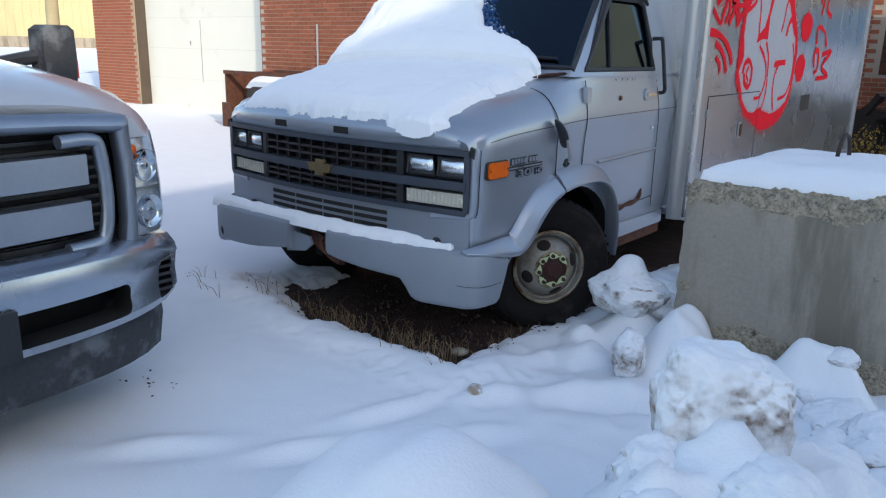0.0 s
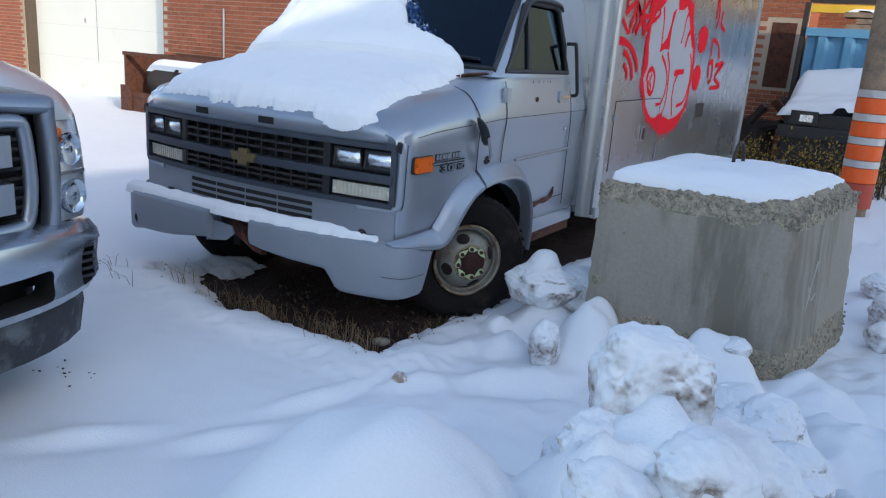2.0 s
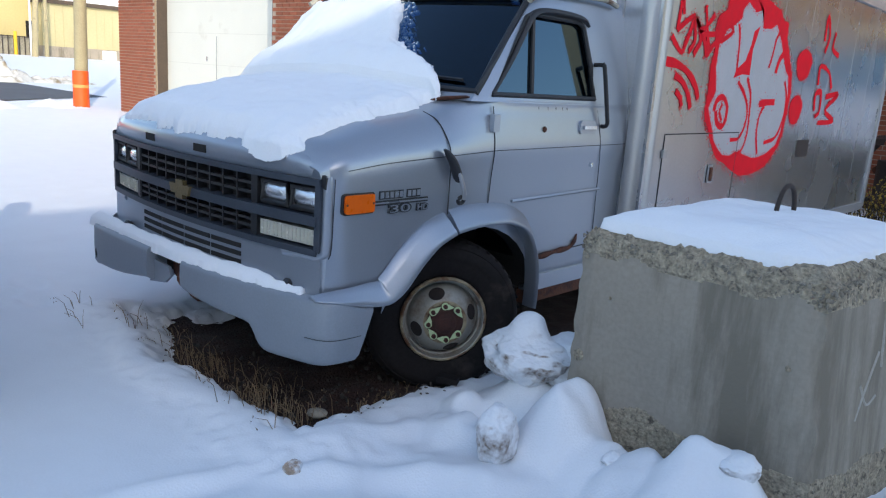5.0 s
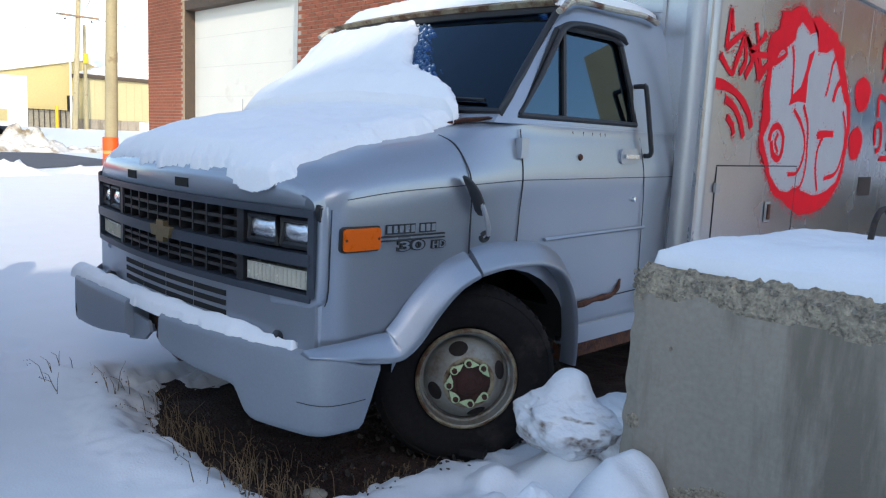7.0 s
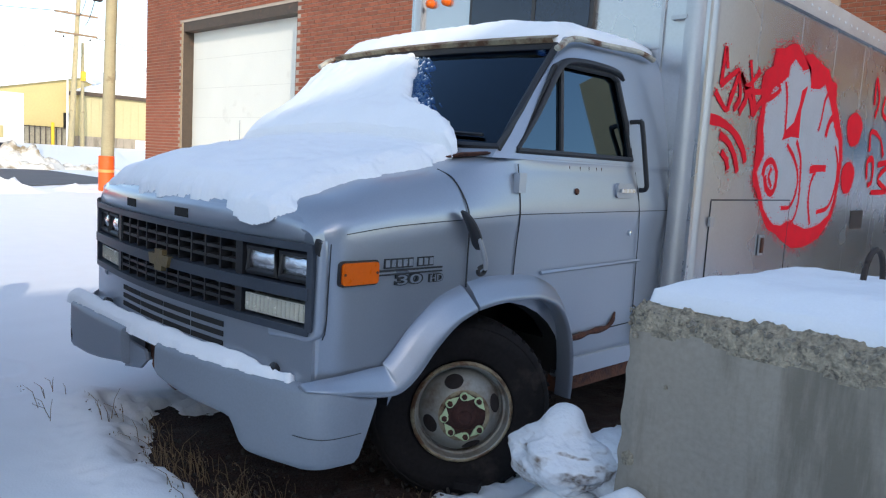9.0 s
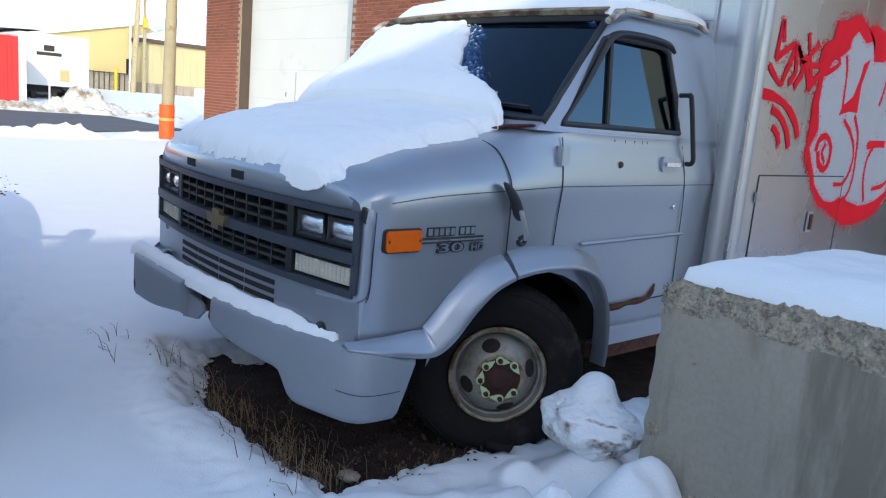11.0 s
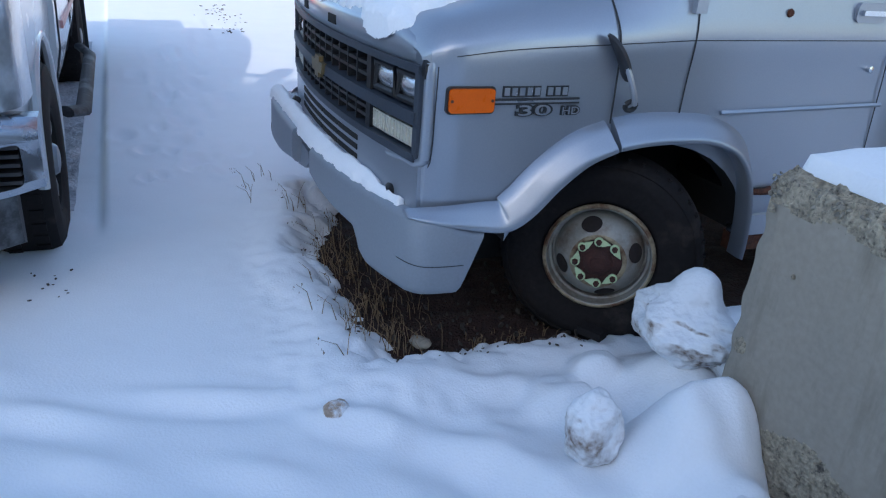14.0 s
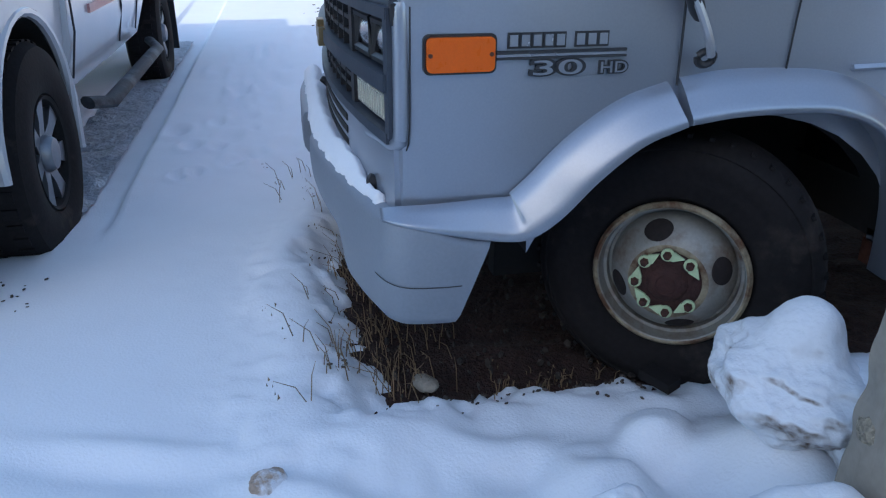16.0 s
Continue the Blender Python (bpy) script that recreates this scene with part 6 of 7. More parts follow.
    for s in (1, -1):
        for xx in (-0.56, -1.72, -2.3):
            part("door_seam", b_tube([(xx, s * 0.96, 0.60), (xx, s * 1.0, 0.8), (xx, s * 1.003, 1.0), (xx, s * 0.99, 1.3)], 0.005, 5), M["line"], pick)
        for a, b in ((-1.30, -1.80), (-1.9, -2.4)):
            win = [(a + 0.22 * (a == -1.30), 1.45), (b, 1.45), (b - 0.02, 1.80), (a - 0.30 * (a == -1.30), 1.80)]
            bm = bmesh.new()
            bm.faces.new([bm.verts.new((x, s * (0.97 - 0.23 * (z - 1.42) + 0.012), z)) for x, z in win])
            part("side_window", thicken(bm, 0.006), M["pane_dark"], pick, smooth=False)
        part("door_stripe", b_box(-2.6, -0.9, *sorted((s * 0.99, s * 1.006)), 0.845, 0.885), M["stripe"], pick, "faded red stripe along the door")
        part("running_board", b_tube([(-0.60, s * 0.99, 0.48), (-0.75, s * 1.06, 0.45), (-2.45, s * 1.06, 0.45), (-2.6, s * 0.99, 0.48)], 0.04, 10, flat=0.7), M["grime"], pick, "salt-crusted grey running board")
        # towing mirror: black housing with its amber edge
        arm = part("mirror_arm", b_tube([(-0.72, s * 0.95, 1.40), (-0.56, s * 1.08, 1.44), (-0.53, s * 1.15, 1.45)], 0.035, 8), M["black"], pick)
        head = []
        for t, w in ((0, 0.5), (0.05, 0.9), (0.5, 1.0), (0.92, 0.95), (1.0, 0.6)):
            z = 1.31 + 0.29 * t
            head.append([(-0.59, s * (1.19 - 0.095 * w), z), (-0.59, s * (1.19 + 0.095 * w), z), (-0.46, s * (1.19 + 0.08 * w), z), (-0.44, s * 1.19, z), (-0.46, s * (1.19 - 0.08 * w), z)])
        mh = part("mirror_housing", b_loft(head), M["grime"], pick, "tall black towing mirror", bevel=0.012)
        part("mirror_lamp", b_box(-0.53, -0.47, *sorted((s * 1.235, s * 1.277)), 1.34, 1.43), M["red_lens"], mh, bevel=0.008)
    bm = b_box(-1.46, -0.72, -0.86, 0.86, 1.44, 1.447)
    for v in bm.verts:
        k = (v.co.x + 0.72) / -0.74
        v.co = Vector((lerp(-0.70, -1.49, k), v.co.y * lerp(1.05, 0.90, k), lerp(1.44, 1.90, k) + (v.co.z - 1.44)))
    part("windscreen", bm, M["pane_dark"], pick, smooth=False)
    # flat bed with a lip, mud flap
    bed = part("bed", b_box(-5.1, -2.72, -1.06, 1.06, 0.92, 1.03), M["alu"], pick, "aluminium flat bed", bevel=0.012)
    part("headboard", b_box(-2.78, -2.72, -1.04, 1.04, 1.03, 1.7), M["alu"], bed, bevel=0.01)
    for s in (1, -1):
        part("bed_rail", b_box(-5.1, -2.72, *sorted((s * 1.04, s * 1.075)), 0.86, 0.94), M["alu_edge"], bed, bevel=0.006)
        part("reflector", b_box(-2.86, -2.80, *sorted((s * 1.07, s * 1.08)), 0.87, 0.92), M["red_lens"], bed)
    # Chassis as one plain near-black box.
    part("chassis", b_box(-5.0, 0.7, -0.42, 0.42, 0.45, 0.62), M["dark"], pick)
    for s in (1, -1):
        for wx in (0.0, -3.58):
            r = 0.430
            yy = s * 0.845
            w = part("wheel", b_lathe([(0.22, s * -0.14), (0.33, s * -0.145), (0.408, s * -0.12), (r, s * -0.08), (r, s * 0.08), (0.408, s * 0.115), (0.35, s * 0.13), (0.27, s * 0.128), (0.235, s * 0.115), (0.222, s * 0.09)], 64, "y"), M["rubber"], pick, "black all-terrain tyre on a silver alloy rim", at=pose(wx - 0.05, yy, 0.40))
            for k in range(40):
                for o, q in ((-0.055, 0.0), (0.055, 0.5)):
                    part("tread_block", b_box(-0.020, 0.020, -0.026, 0.026, -0.006, 0.008), M["rubber"], w, at=Matrix.Rotation(2 * math.pi * (k + q) / 40, 4, "Y") @ pose(0, o, r))
            rim = part("rim", b_lathe([(0.228, s * 0.10), (0.225, s * 0.118), (0.212, s * 0.11), (0.205, s * 0.06), (0.20, s * 0.02), (0.0, s * 0.02)], 48, "y"), M["dark"], w)
            for k in range(7):
                a = 2 * math.pi * k / 7
                sp = b_loft([[(-wd, s * y, z), (wd, s * y, z), (wd * 0.8, s * (y - 0.05), z), (-wd * 0.8, s * (y - 0.05), z)] for wd, y, z in ((0.036, 0.085, 0.05), (0.03, 0.095, 0.13), (0.045, 0.10, 0.212))])
                part("spoke", sp, M["alloy"], rim, at=Matrix.Rotation(a, 4, "Y"), bevel=0.006)
            part("hub_cap", b_lathe([(0.075, s * 0.05), (0.075, s * 0.10), (0.06, s * 0.125), (0.03, s * 0.132), (0.0, s * 0.132)], 24, "y"), M["alloy"], rim)
        part("mud_flap", b_box(-4.15, -4.12, *sorted((s * 0.66, s * 1.0)), 0.2, 0.85), M["black"], pick)


M["reflector"] = material("lamp_reflector", (0.50, 0.53, 0.57), 0.18, metal=0.6, coat=0.8, var=0.25, scale=12, fine=40, bump=0.25, depth=0.008)
M["silver"] = material("silver_trim", (0.30, 0.33, 0.38), 0.34, metal=0.8, var=0.05, scale=5, fine=70, bump=0.01)
M["chrome_blue"] = material("salted_chrome", (0.42, 0.46, 0.52), 0.27, metal=0.9, var=0.06, scale=4, fine=60, bump=0.01, dirt=(0.30, 0.31, 0.33), dirt_amount=0.3, dirt_scale=3, soft=0.35)
M["grime"] = material("salted_black_plastic", (0.03, 0.032, 0.036), 0.7, var=0.3, scale=6, fine=60, bump=0.2, dirt=(0.12, 0.13, 0.14), dirt_amount=0.45, dirt_scale=5)
M["badge_blue"] = material("blue_badge", (0.01, 0.03, 0.12), 0.3, var=0.1, coat=0.5, bump=0.0)
M["stripe"] = material("faded_red_stripe", (0.62, 0.30, 0.28), 0.4, var=0.15, scale=5, fine=40, bump=0.02)
M["red_lens"] = material("red_lens", (0.5, 0.02, 0.015), 0.3, var=0.1, bump=0.02, coat=0.5)
M["alloy"] = material("silver_alloy", (0.24, 0.25, 0.265), 0.35, metal=0.7, var=0.1, scale=8, fine=60, bump=0.05, dirt=(0.25, 0.24, 0.22), dirt_amount=0.35)
pickup()

# strip of ice pressed grey beside the pickup's wheels
ice = b_rows([[(x, y, 0.075 + 0.012 * float(noise2(x * 14, y * 14, 3)) + 0.008 * float(noise2(x * 31, y * 31, 4))) for x in np.linspace(-6.0, -0.75, 210)] for y in np.linspace(-2.22, -1.87, 20)])
M["ice"] = material("packed_ice", (0.42, 0.45, 0.49), 0.5, var=0.35, scale=9, fine=40, bump=0.8, depth=0.02)
tagged(finish("packed_ice", ice, M["ice"], sharp=180), "grey packed ice beside the pickup's wheels", "ice", kind="structure")

# ---- brick garage building ----
GY = 5.95   # its front wall


def brick_wall(owner, x0, x1, z0, z1, y, facing=-1, near=(-14, -5), holes=(), limit=300, axis="x"):
    """Brick courses laid on a mortar wall: those nearest as single bricks, the rest joined."""
    L, H, J, D = 0.205, 0.0595, 0.0135, 0.010
    me = {}
    rest, count = bmesh.new(), 0
    row = 0
    z = z0
    while z + H <= z1:
        u = x0 - (row % 2) * (L + J) / 2
        while u < x1:
            a, b = max(u, x0), min(u + L, x1)
            if b - a > 0.03 and not any(h[0] < b and h[1] > a and h[2] < z + H and h[3] > z for h in holes):
                key = round(b - a, 3)
                if count < limit and near[0] < a < near[1]:
                    if key not in me:
                        bm = b_box(0, key, -D, 0.02, 0, H) if axis == "x" else b_box(-D, 0.02, 0, key, 0, H)
                        m = bpy.data.meshes.new("brick")
                        bm.to_mesh(m)
                        bm.free()
                        m.materials.append(M["brick"])
                        me[key] = m
                    ob = new("brick", me[key])
                    ob.parent = owner
                    ob.matrix_basis = pose(a, y, z) if axis == "x" else pose(y, a, z)
                    count += 1
                elif axis == "x":
                    b_box(a, b, y - D, y + 0.02, z, z + H, rest)
                else:
                    b_box(y - D, y + 0.02, a, b, z, z + H, rest)
            u += L + J
        z += H + J
        row += 1
    tagged(part("brickwork", rest, M["brick"], owner, smooth=False), kind="stuff")


garage = thing("garage_building", "red brick garage building with a white overhead door", "building")


def build_garage():
    x0, x1, z0, z1 = -15.66, -1.5, 0.06, 8.2
    dx0, dx1, dz1 = -13.77, -9.22, 4.16
    ob = part("wall", b_box(x0, x1, GY, GY + 0.35, z0 - 0.3, z1), [M["mortar"], M["mortar"]], garage)
    cut(ob, [finish("cutter", b_box(dx0, dx1, GY - 1, GY + 1, -1, dz1), [M["mortar"]], smooth=False)])
    ob.parent = garage
    part("wall", b_box(x0, x0 + 0.35, GY + 0.35, GY + 12, z0 - 0.3, z1), M["brick"], garage)
    part("roof", b_box(x0, x1, GY, GY + 12, z1, z1 + 0.2), M["grey_wall"], garage)
    part("door_frame", b_box(dx0 - 0.004, dx0 + 0.03, GY + 0.01, GY + 0.34, 0.0, dz1), M["frame_brown"], garage, "dark brown steel door frame")
    part("door_frame", b_box(dx1 - 0.03, dx1 + 0.004, GY + 0.01, GY + 0.34, 0.0, dz1), M["frame_brown"], garage)
    part("lintel", b_box(dx0, dx1, GY + 0.012, GY + 0.33, dz1 - 0.20, dz1 + 0.003), M["frame_brown"], garage)
    door = part("overhead_door", b_box(dx0 + 0.03, dx1 - 0.03, GY + 0.25, GY + 0.31, 0.06, dz1 - 0.2), M["door_white"], garage, "white painted overhead door")
    # Grooves are thin strips in a darker door tint, imitating their shade.
    for z in (0.75, 1.40, 2.05, 2.70, 3.35):
        part("door_groove", b_box(dx0 + 0.03, dx1 - 0.03, GY + 0.246, GY + 0.25, z, z + 0.012), M["door_shade"], door)
    part("door_lock", b_box(-12.01, -11.98, GY + 0.235, GY + 0.25, 1.47, 1.57), M["alu"], door)
    part("door_rod", b_tube([(-11.6, GY + 0.24, 0.7), (-11.6, GY + 0.24, 2.0)], 0.007, 6), M["alu"], door)
    part("conduit", b_tube([(-7.6, GY - 0.03, 0.0), (-7.6, GY - 0.03, 1.9)], 0.02, 6), M["alu_edge"], garage)
    part("wall_lamp", b_box(-11.95, -11.83, GY - 0.12, GY, 4.55, 4.75), M["yellow"], garage, bevel=0.02)
    part("edge_bead", b_tube([(dx0 - 0.02, GY - 0.012, 0.1), (dx0 - 0.02, GY - 0.012, dz1)], 0.016, 6), M["wood"], garage)
    brick_wall(garage, x0, x1, z0, z1, GY, holes=((dx0, dx1, -1, dz1),), near=(-15.7, -13.8))


M["frame_brown"] = material("brown_steel", (0.07, 0.05, 0.035), 0.7, var=0.3, scale=4, fine=40, bump=0.2, dirt=(0.16, 0.08, 0.05), dirt_amount=0.3)
# Door white darkened for the painted groove shade.
M["door_shade"] = material("door_groove_shade", (0.64, 0.63, 0.56), 0.7, var=0.1)
build_garage()

# ---- the tall building across the yard, which keeps the sun off the van ----
shade = thing("tall_building", "plain grey industrial building across the yard", "building")
part("wall", b_box(13.0, 30.0, -26.0, 3.2, -0.2, 8.0), M["grey_wall"], shade)

# ---- street ----
M["wood_pale"] = material("pale_pole_wood", (0.38, 0.33, 0.20), 0.9, var=0.2, scale=3, fine=40, bump=0.4, dirt=(0.24, 0.19, 0.11), dirt_amount=0.3)
M["wood_grey"] = material("grey_pole_wood", (0.27, 0.19, 0.125), 0.9, var=0.3, scale=4, fine=45, bump=0.6, depth=0.01, dirt=(0.13, 0.105, 0.085), dirt_amount=0.4)
M["sleeve_red"] = material("faded_red_plastic", (0.42, 0.06, 0.035), 0.6, var=0.15, scale=6, fine=50, bump=0.1, dirt=(0.5, 0.4, 0.38), dirt_amount=0.15)
M["orange_pale"] = material("pale_orange_tape", (0.85, 0.35, 0.1), 0.5, var=0.1)
M["mesh_grey"] = material("grey_fence_fabric", (0.30, 0.28, 0.22), 0.9, var=0.3, scale=3, fine=12)
M["car_blue"] = material("dark_blue_car_paint", (0.03, 0.05, 0.09), 0.3, var=0.1, coat=0.6, bump=0.0)


def street():
    near = [(-16.2, -60.0), (-16.0, -8.0), (-15.9, 0.5), (-16.4, 2.3), (-18.6, 4.2), (-20.0, 6.2), (-22.0, 9.0), (-26.0, 14.0), (-36.0, 24.0), (-60.0, 42.0)]
    far = [(-29.8, -60.0), (-29.8, -8.0), (-29.6, 2.6), (-29.4, 5.4), (-30.0, 8.7), (-31.6, 12.9), (-35.0, 18.0), (-40.0, 24.0), (-50.0, 33.0), (-75.0, 52.0)]
    rows = [[(lerp(a[0], b[0], k / 6), lerp(a[1], b[1], k / 6), 0.128 + 0.8 * float(smooth01(-lerp(a[0], b[0], k / 6), 31.0, 58.0))) for k in range(7)] for a, b in zip(spline(near, 3), spline(far, 3))]
    tagged(finish("road", b_rows(rows), M["asphalt"]), "cleared dark asphalt street with wet patches", "road", kind="structure")
    def mound(bm, x, y, wx, wy, h, seed, base=0.06, n=46):
        """A rough bank of snow, fading into the ground at its edge."""
        grid = []
        for j in range(n + 1):
            row = []
            for i in range(n + 1):
                u, v = 2.4 * i / n - 1.2, 2.4 * j / n - 1.2
                px, py = x + wx * u, y + wy * v
                e = max(0.0, 1 - u * u - v * v + 0.45 * noise.noise((px * 0.9, py * 0.9, seed)))
                crag = 0.72 + 0.5 * noise.noise((px * 1.7, py * 1.7, seed + 3)) + 0.35 * noise.noise((px * 4.5, py * 4.5, seed + 5)) + 0.15 * noise.noise((px * 11, py * 11, seed + 7))
                row.append((px, py, base - 0.04 + h * e * max(0.05, crag)))
            grid.append(row)
        b_rows(grid, bm)
    bm = bmesh.new()
    mound(bm, -16.3, 2.6, 0.9, 1.5, 0.42, 1)
    mound(bm, -16.2, -1.2, 0.7, 3.2, 0.16, 2)
    mound(bm, -17.0, 5.0, 1.0, 1.1, 0.24, 3)
    mound(bm, -18.5, 6.0, 1.1, 1.0, 0.20, 4)
    tagged(finish("snow_berm", bm, M["snow"], sharp=180), "lumpy bank of ploughed snow along the street", "snow", kind="stuff")
    bm = bmesh.new()
    mound(bm, -31.2, 7.6, 1.6, 2.0, 1.0, 5)
    mound(bm, -31.0, 4.6, 1.2, 3.6, 0.45, 6)
    mound(bm, -30.9, 10.2, 1.0, 2.2, 0.4, 8)
    tagged(finish("snow_bank", bm, M["bank"], sharp=180), "dirty snow bank across the street", "snow", kind="stuff")


M["bank"] = material("sandy_snow", (0.7, 0.68, 0.62), 0.85, var=0.1, scale=3, fine=25, bump=0.6, dirt=(0.28, 0.22, 0.13), dirt_amount=0.5, dirt_scale=1.4)
street()


def utility_pole(name, label, x, y, r0, h, lean=(0.0, 0.0), z0=0.0, sleeve=None, mat="wood"):
    ob = thing(name, label, "utility pole", at=pose(x, y, z0))
    pts = [(lean[0] * t * h, lean[1] * t * h, -0.2 + t * (h + 0.2)) for t in [k / 12 for k in range(13)]]
    bm = b_tube(pts, [r0 * (1 - 0.35 * k / 12) for k in range(13)], 20)
    for v in bm.verts:
        v.co += Vector((v.co.x, v.co.y, 0)) * 0.05 * noise.noise(v.co * Vector((6, 6, 1.2)).length * 0.3)
    part("post", bm, M[mat], ob, "weathered round wooden post", sharp=60)
    if sleeve:
        for z0s, z1s, m in sleeve:
            part("sleeve_band", b_lathe([(r0 * 1.06, z0s), (r0 * 1.16, z0s + 0.004), (r0 * 1.15, z1s - 0.004), (r0 * 1.04, z1s)], 28, "z"), M[m], ob, "worn reflective sleeve band")
    return ob


left_pole = utility_pole("utility_pole", "wooden utility pole with an orange sleeve at its foot", -16.75, 5.42, 0.165, 9.0, (0.0, 0.02), 0.05,
                         ((0.0, 0.55, "orange"), (0.55, 0.63, "orange_pale"), (0.63, 0.97, "orange")), "wood_pale")
part("pole_box", b_box(-0.1, 0.1, -0.32, -0.15, 4.75, 5.3), M["steel"], left_pole)
utility_pole("utility_pole", "grey wooden pole wrapped in orange and silver bands", 2.52, 5.5, 0.15, 8.0, (-0.02, 0.0), 0.05,
             ((0.15, 0.42, "sleeve_red"), (0.42, 0.58, "orange"), (0.58, 0.66, "reflect"), (0.66, 0.82, "orange"), (0.82, 0.90, "reflect"), (0.90, 1.06, "orange"), (1.06, 1.14, "reflect"), (1.14, 1.30, "orange"), (1.30, 1.38, "reflect")), "wood_grey")


def far_street():
    # leaning poles with transformers, wires
    p = utility_pole("utility_pole", "leaning wooden pole carrying transformers far off", -55.0, 17.65, 0.22, 11.5, (0.0, 0.05), 0.6, None, "wood_pale")
    for dy in (-0.95, 0.85):
        t = part("transformer", b_lathe([(0.0, 0.0), (0.30, 0.02), (0.32, 0.1), (0.32, 0.9), (0.28, 0.98), (0.0, 1.0)], 16, "z"), M["white_metal"], p, "grey pole transformer", at=pose(0.3, 0.4 + dy, 6.9))
        part("bushing", b_lathe([(0.05, 0.0), (0.08, 0.05), (0.05, 0.1), (0.0, 0.25)], 10, "z"), M["steel"], t, at=pose(0, 0, 1.0))
    for z in (8.2, 9.6):
        part("crossarm", b_box(0.1, 0.25, -1.1, 1.8, z, z + 0.14), M["wood_grey"], p)
    q = utility_pole("utility_pole", "slim wooden pole far off", -57.0, 19.2, 0.16, 8.0, (0, 0.0), 0.6, None, "wood_pale")
    part("yellow_guard", b_tube([(0.15, 0, 5.2), (0.15, 0, 5.9)], 0.2, 8), M["yellow"], q)
    for k, (a, b, sag) in enumerate((((-55, 18.2, 10.2), (-16.8, 5.6, 8.4), 0.9), ((-55, 18.6, 9.6), (-16.8, 5.7, 7.9), 0.9), ((-55, 17.5, 10.4), (-60, -30, 9.5), 0.8), ((-55, 18.6, 8.9), (-62, 60, 9.0), 0.8), ((-16.8, 5.4, 8.0), (-14, -40, 8.0), 0.6))):
        pts = [(lerp(a[0], b[0], t), lerp(a[1], b[1], t), lerp(a[2], b[2], t) - sag * 4 * t * (1 - t)) for t in [i / 14 for i in range(15)]]
        tagged(finish("overhead_wire", b_tube(pts, 0.022, 5), M["steel"]), "thin black overhead wire", "wire", group="overhead wires")
    lamp = thing("street_lamp", "slim street lamp with a long arm", "street lamp", at=pose(-56, 15.2, 0.7))
    part("lamp_arm", b_tube(spline([(0, 2.6, 6.0), (0, 1.4, 6.9), (0, 0.3, 7.1)], 4), 0.05, 6), M["white_metal"], lamp)
    part("pole", b_tube([(0, 2.6, 0.0), (0, 2.6, 6.0)], [0.09, 0.06], 8), M["white_metal"], lamp)
    part("lamp_head", b_box(-0.15, 0.15, -0.3, 0.45, 7.02, 7.16), M["white_metal"], lamp, bevel=0.04)
    # gabled ochre warehouse
    w = thing("warehouse", "ochre gabled warehouse with a snowy roof", "warehouse")
    X = -60.0
    part("wall", b_prism([(-4.0, 0.3), (21.6, 0.3), (21.6, 5.6), (20.0, 6.25), (-4.0, 0.9)], "x", X - 30, X), M["ochre_wall"], w)
    part("roof", b_prism([(-4.2, 0.75), (20.0, 6.22), (21.9, 5.45), (21.9, 5.62), (20.0, 6.45), (-4.2, 0.98)], "x", X - 30, X + 0.3), M["snow"], w, "snow on a low gable roof")
    part("roof", b_prism([(-12, 4.2), (18.6, 5.75), (18.6, 6.6), (-12, 6.6)], "x", X - 32, X - 14), M["snow"], w)
    part("doorway", b_box(X, X + 0.05, 18.85, 19.75, 0.6, 3.45), M["dark"], w)
    for k in range(12):
        part("fence_post", b_tube([(X + 1.0, 14.6 + 0.38 * k, 0.6), (X + 1.0, 14.6 + 0.38 * k, 2.3)], 0.035, 5), M["steel"], w)
    part("fence_rail", b_box(X + 0.97, X + 1.02, 14.6, 18.8, 2.2, 2.28), M["steel"], w)
    part("fence_mesh", b_box(X + 0.7, X + 0.72, 14.6, 18.8, 0.6, 2.2), M["mesh_grey"], w)
    part("bollard", b_tube([(X + 1.5, 17.6, 0.6), (X + 1.5, 17.6, 2.6)], 0.12, 8), M["yellow"], w)
    # beige shed
    s = thing("shed", "beige clad shed with a snowy roof and block base", "shed")
    part("wall", b_box(-76, -58.6, 19.55, 40.0, 1.7, 4.85), M["beige_wall"], s)
    part("base", b_box(-76, -58.55, 19.5, 40.0, 0.4, 1.72), M["concrete"], s)
    part("eave", b_box(-76, -58.3, 19.1, 40.0, 4.83, 5.12), M["frame_brown"], s)
    part("roof", b_prism([(19.1, 5.1), (40, 5.1), (40, 8.9), (27.5, 8.2)], "x", -76, -58.4), M["snow"], s)
    for k in range(26):
        part("cladding_rib", b_box(-58.6, -58.57, 19.8 + 0.62 * k, 19.86 + 0.62 * k, 1.72, 4.83), M["beige_wall"], s)
    part("graffiti", b_box(-58.55, -58.53, 23.9, 25.0, 0.95, 1.65), M["white_metal"], s, "pale graffiti patch")
    # red container with white corner post
    r = thing("red_container", "bright red corrugated container with a white corner post", "container")
    part("body", b_box(-48, -36.0, -8.0, 6.1, 0.25, 3.15), M["red_metal"], r)
    for k in range(40):
        part("rib", b_box(-36.0, -35.95, -7.8 + 0.345 * k, -7.65 + 0.345 * k, 0.3, 3.1), M["red_metal"], r)
    part("corner_post", b_box(-48, -35.93, 6.1, 6.4, 0.2, 3.2), M["white_metal"], r)
    # white semi-trailer
    t = thing("semi_trailer", "white semi-trailer parked beside a container", "trailer")
    part("box", b_box(-52, -40.0, 7.0, 10.25, 1.05, 3.6), M["white_metal"], t, bevel=0.05)
    # Grey block paints the white trailer's end as if in shade.
    part("shaded_end", b_box(-51, -39.95, 6.6, 7.3, 1.1, 3.4), M["grey_wall"], t)
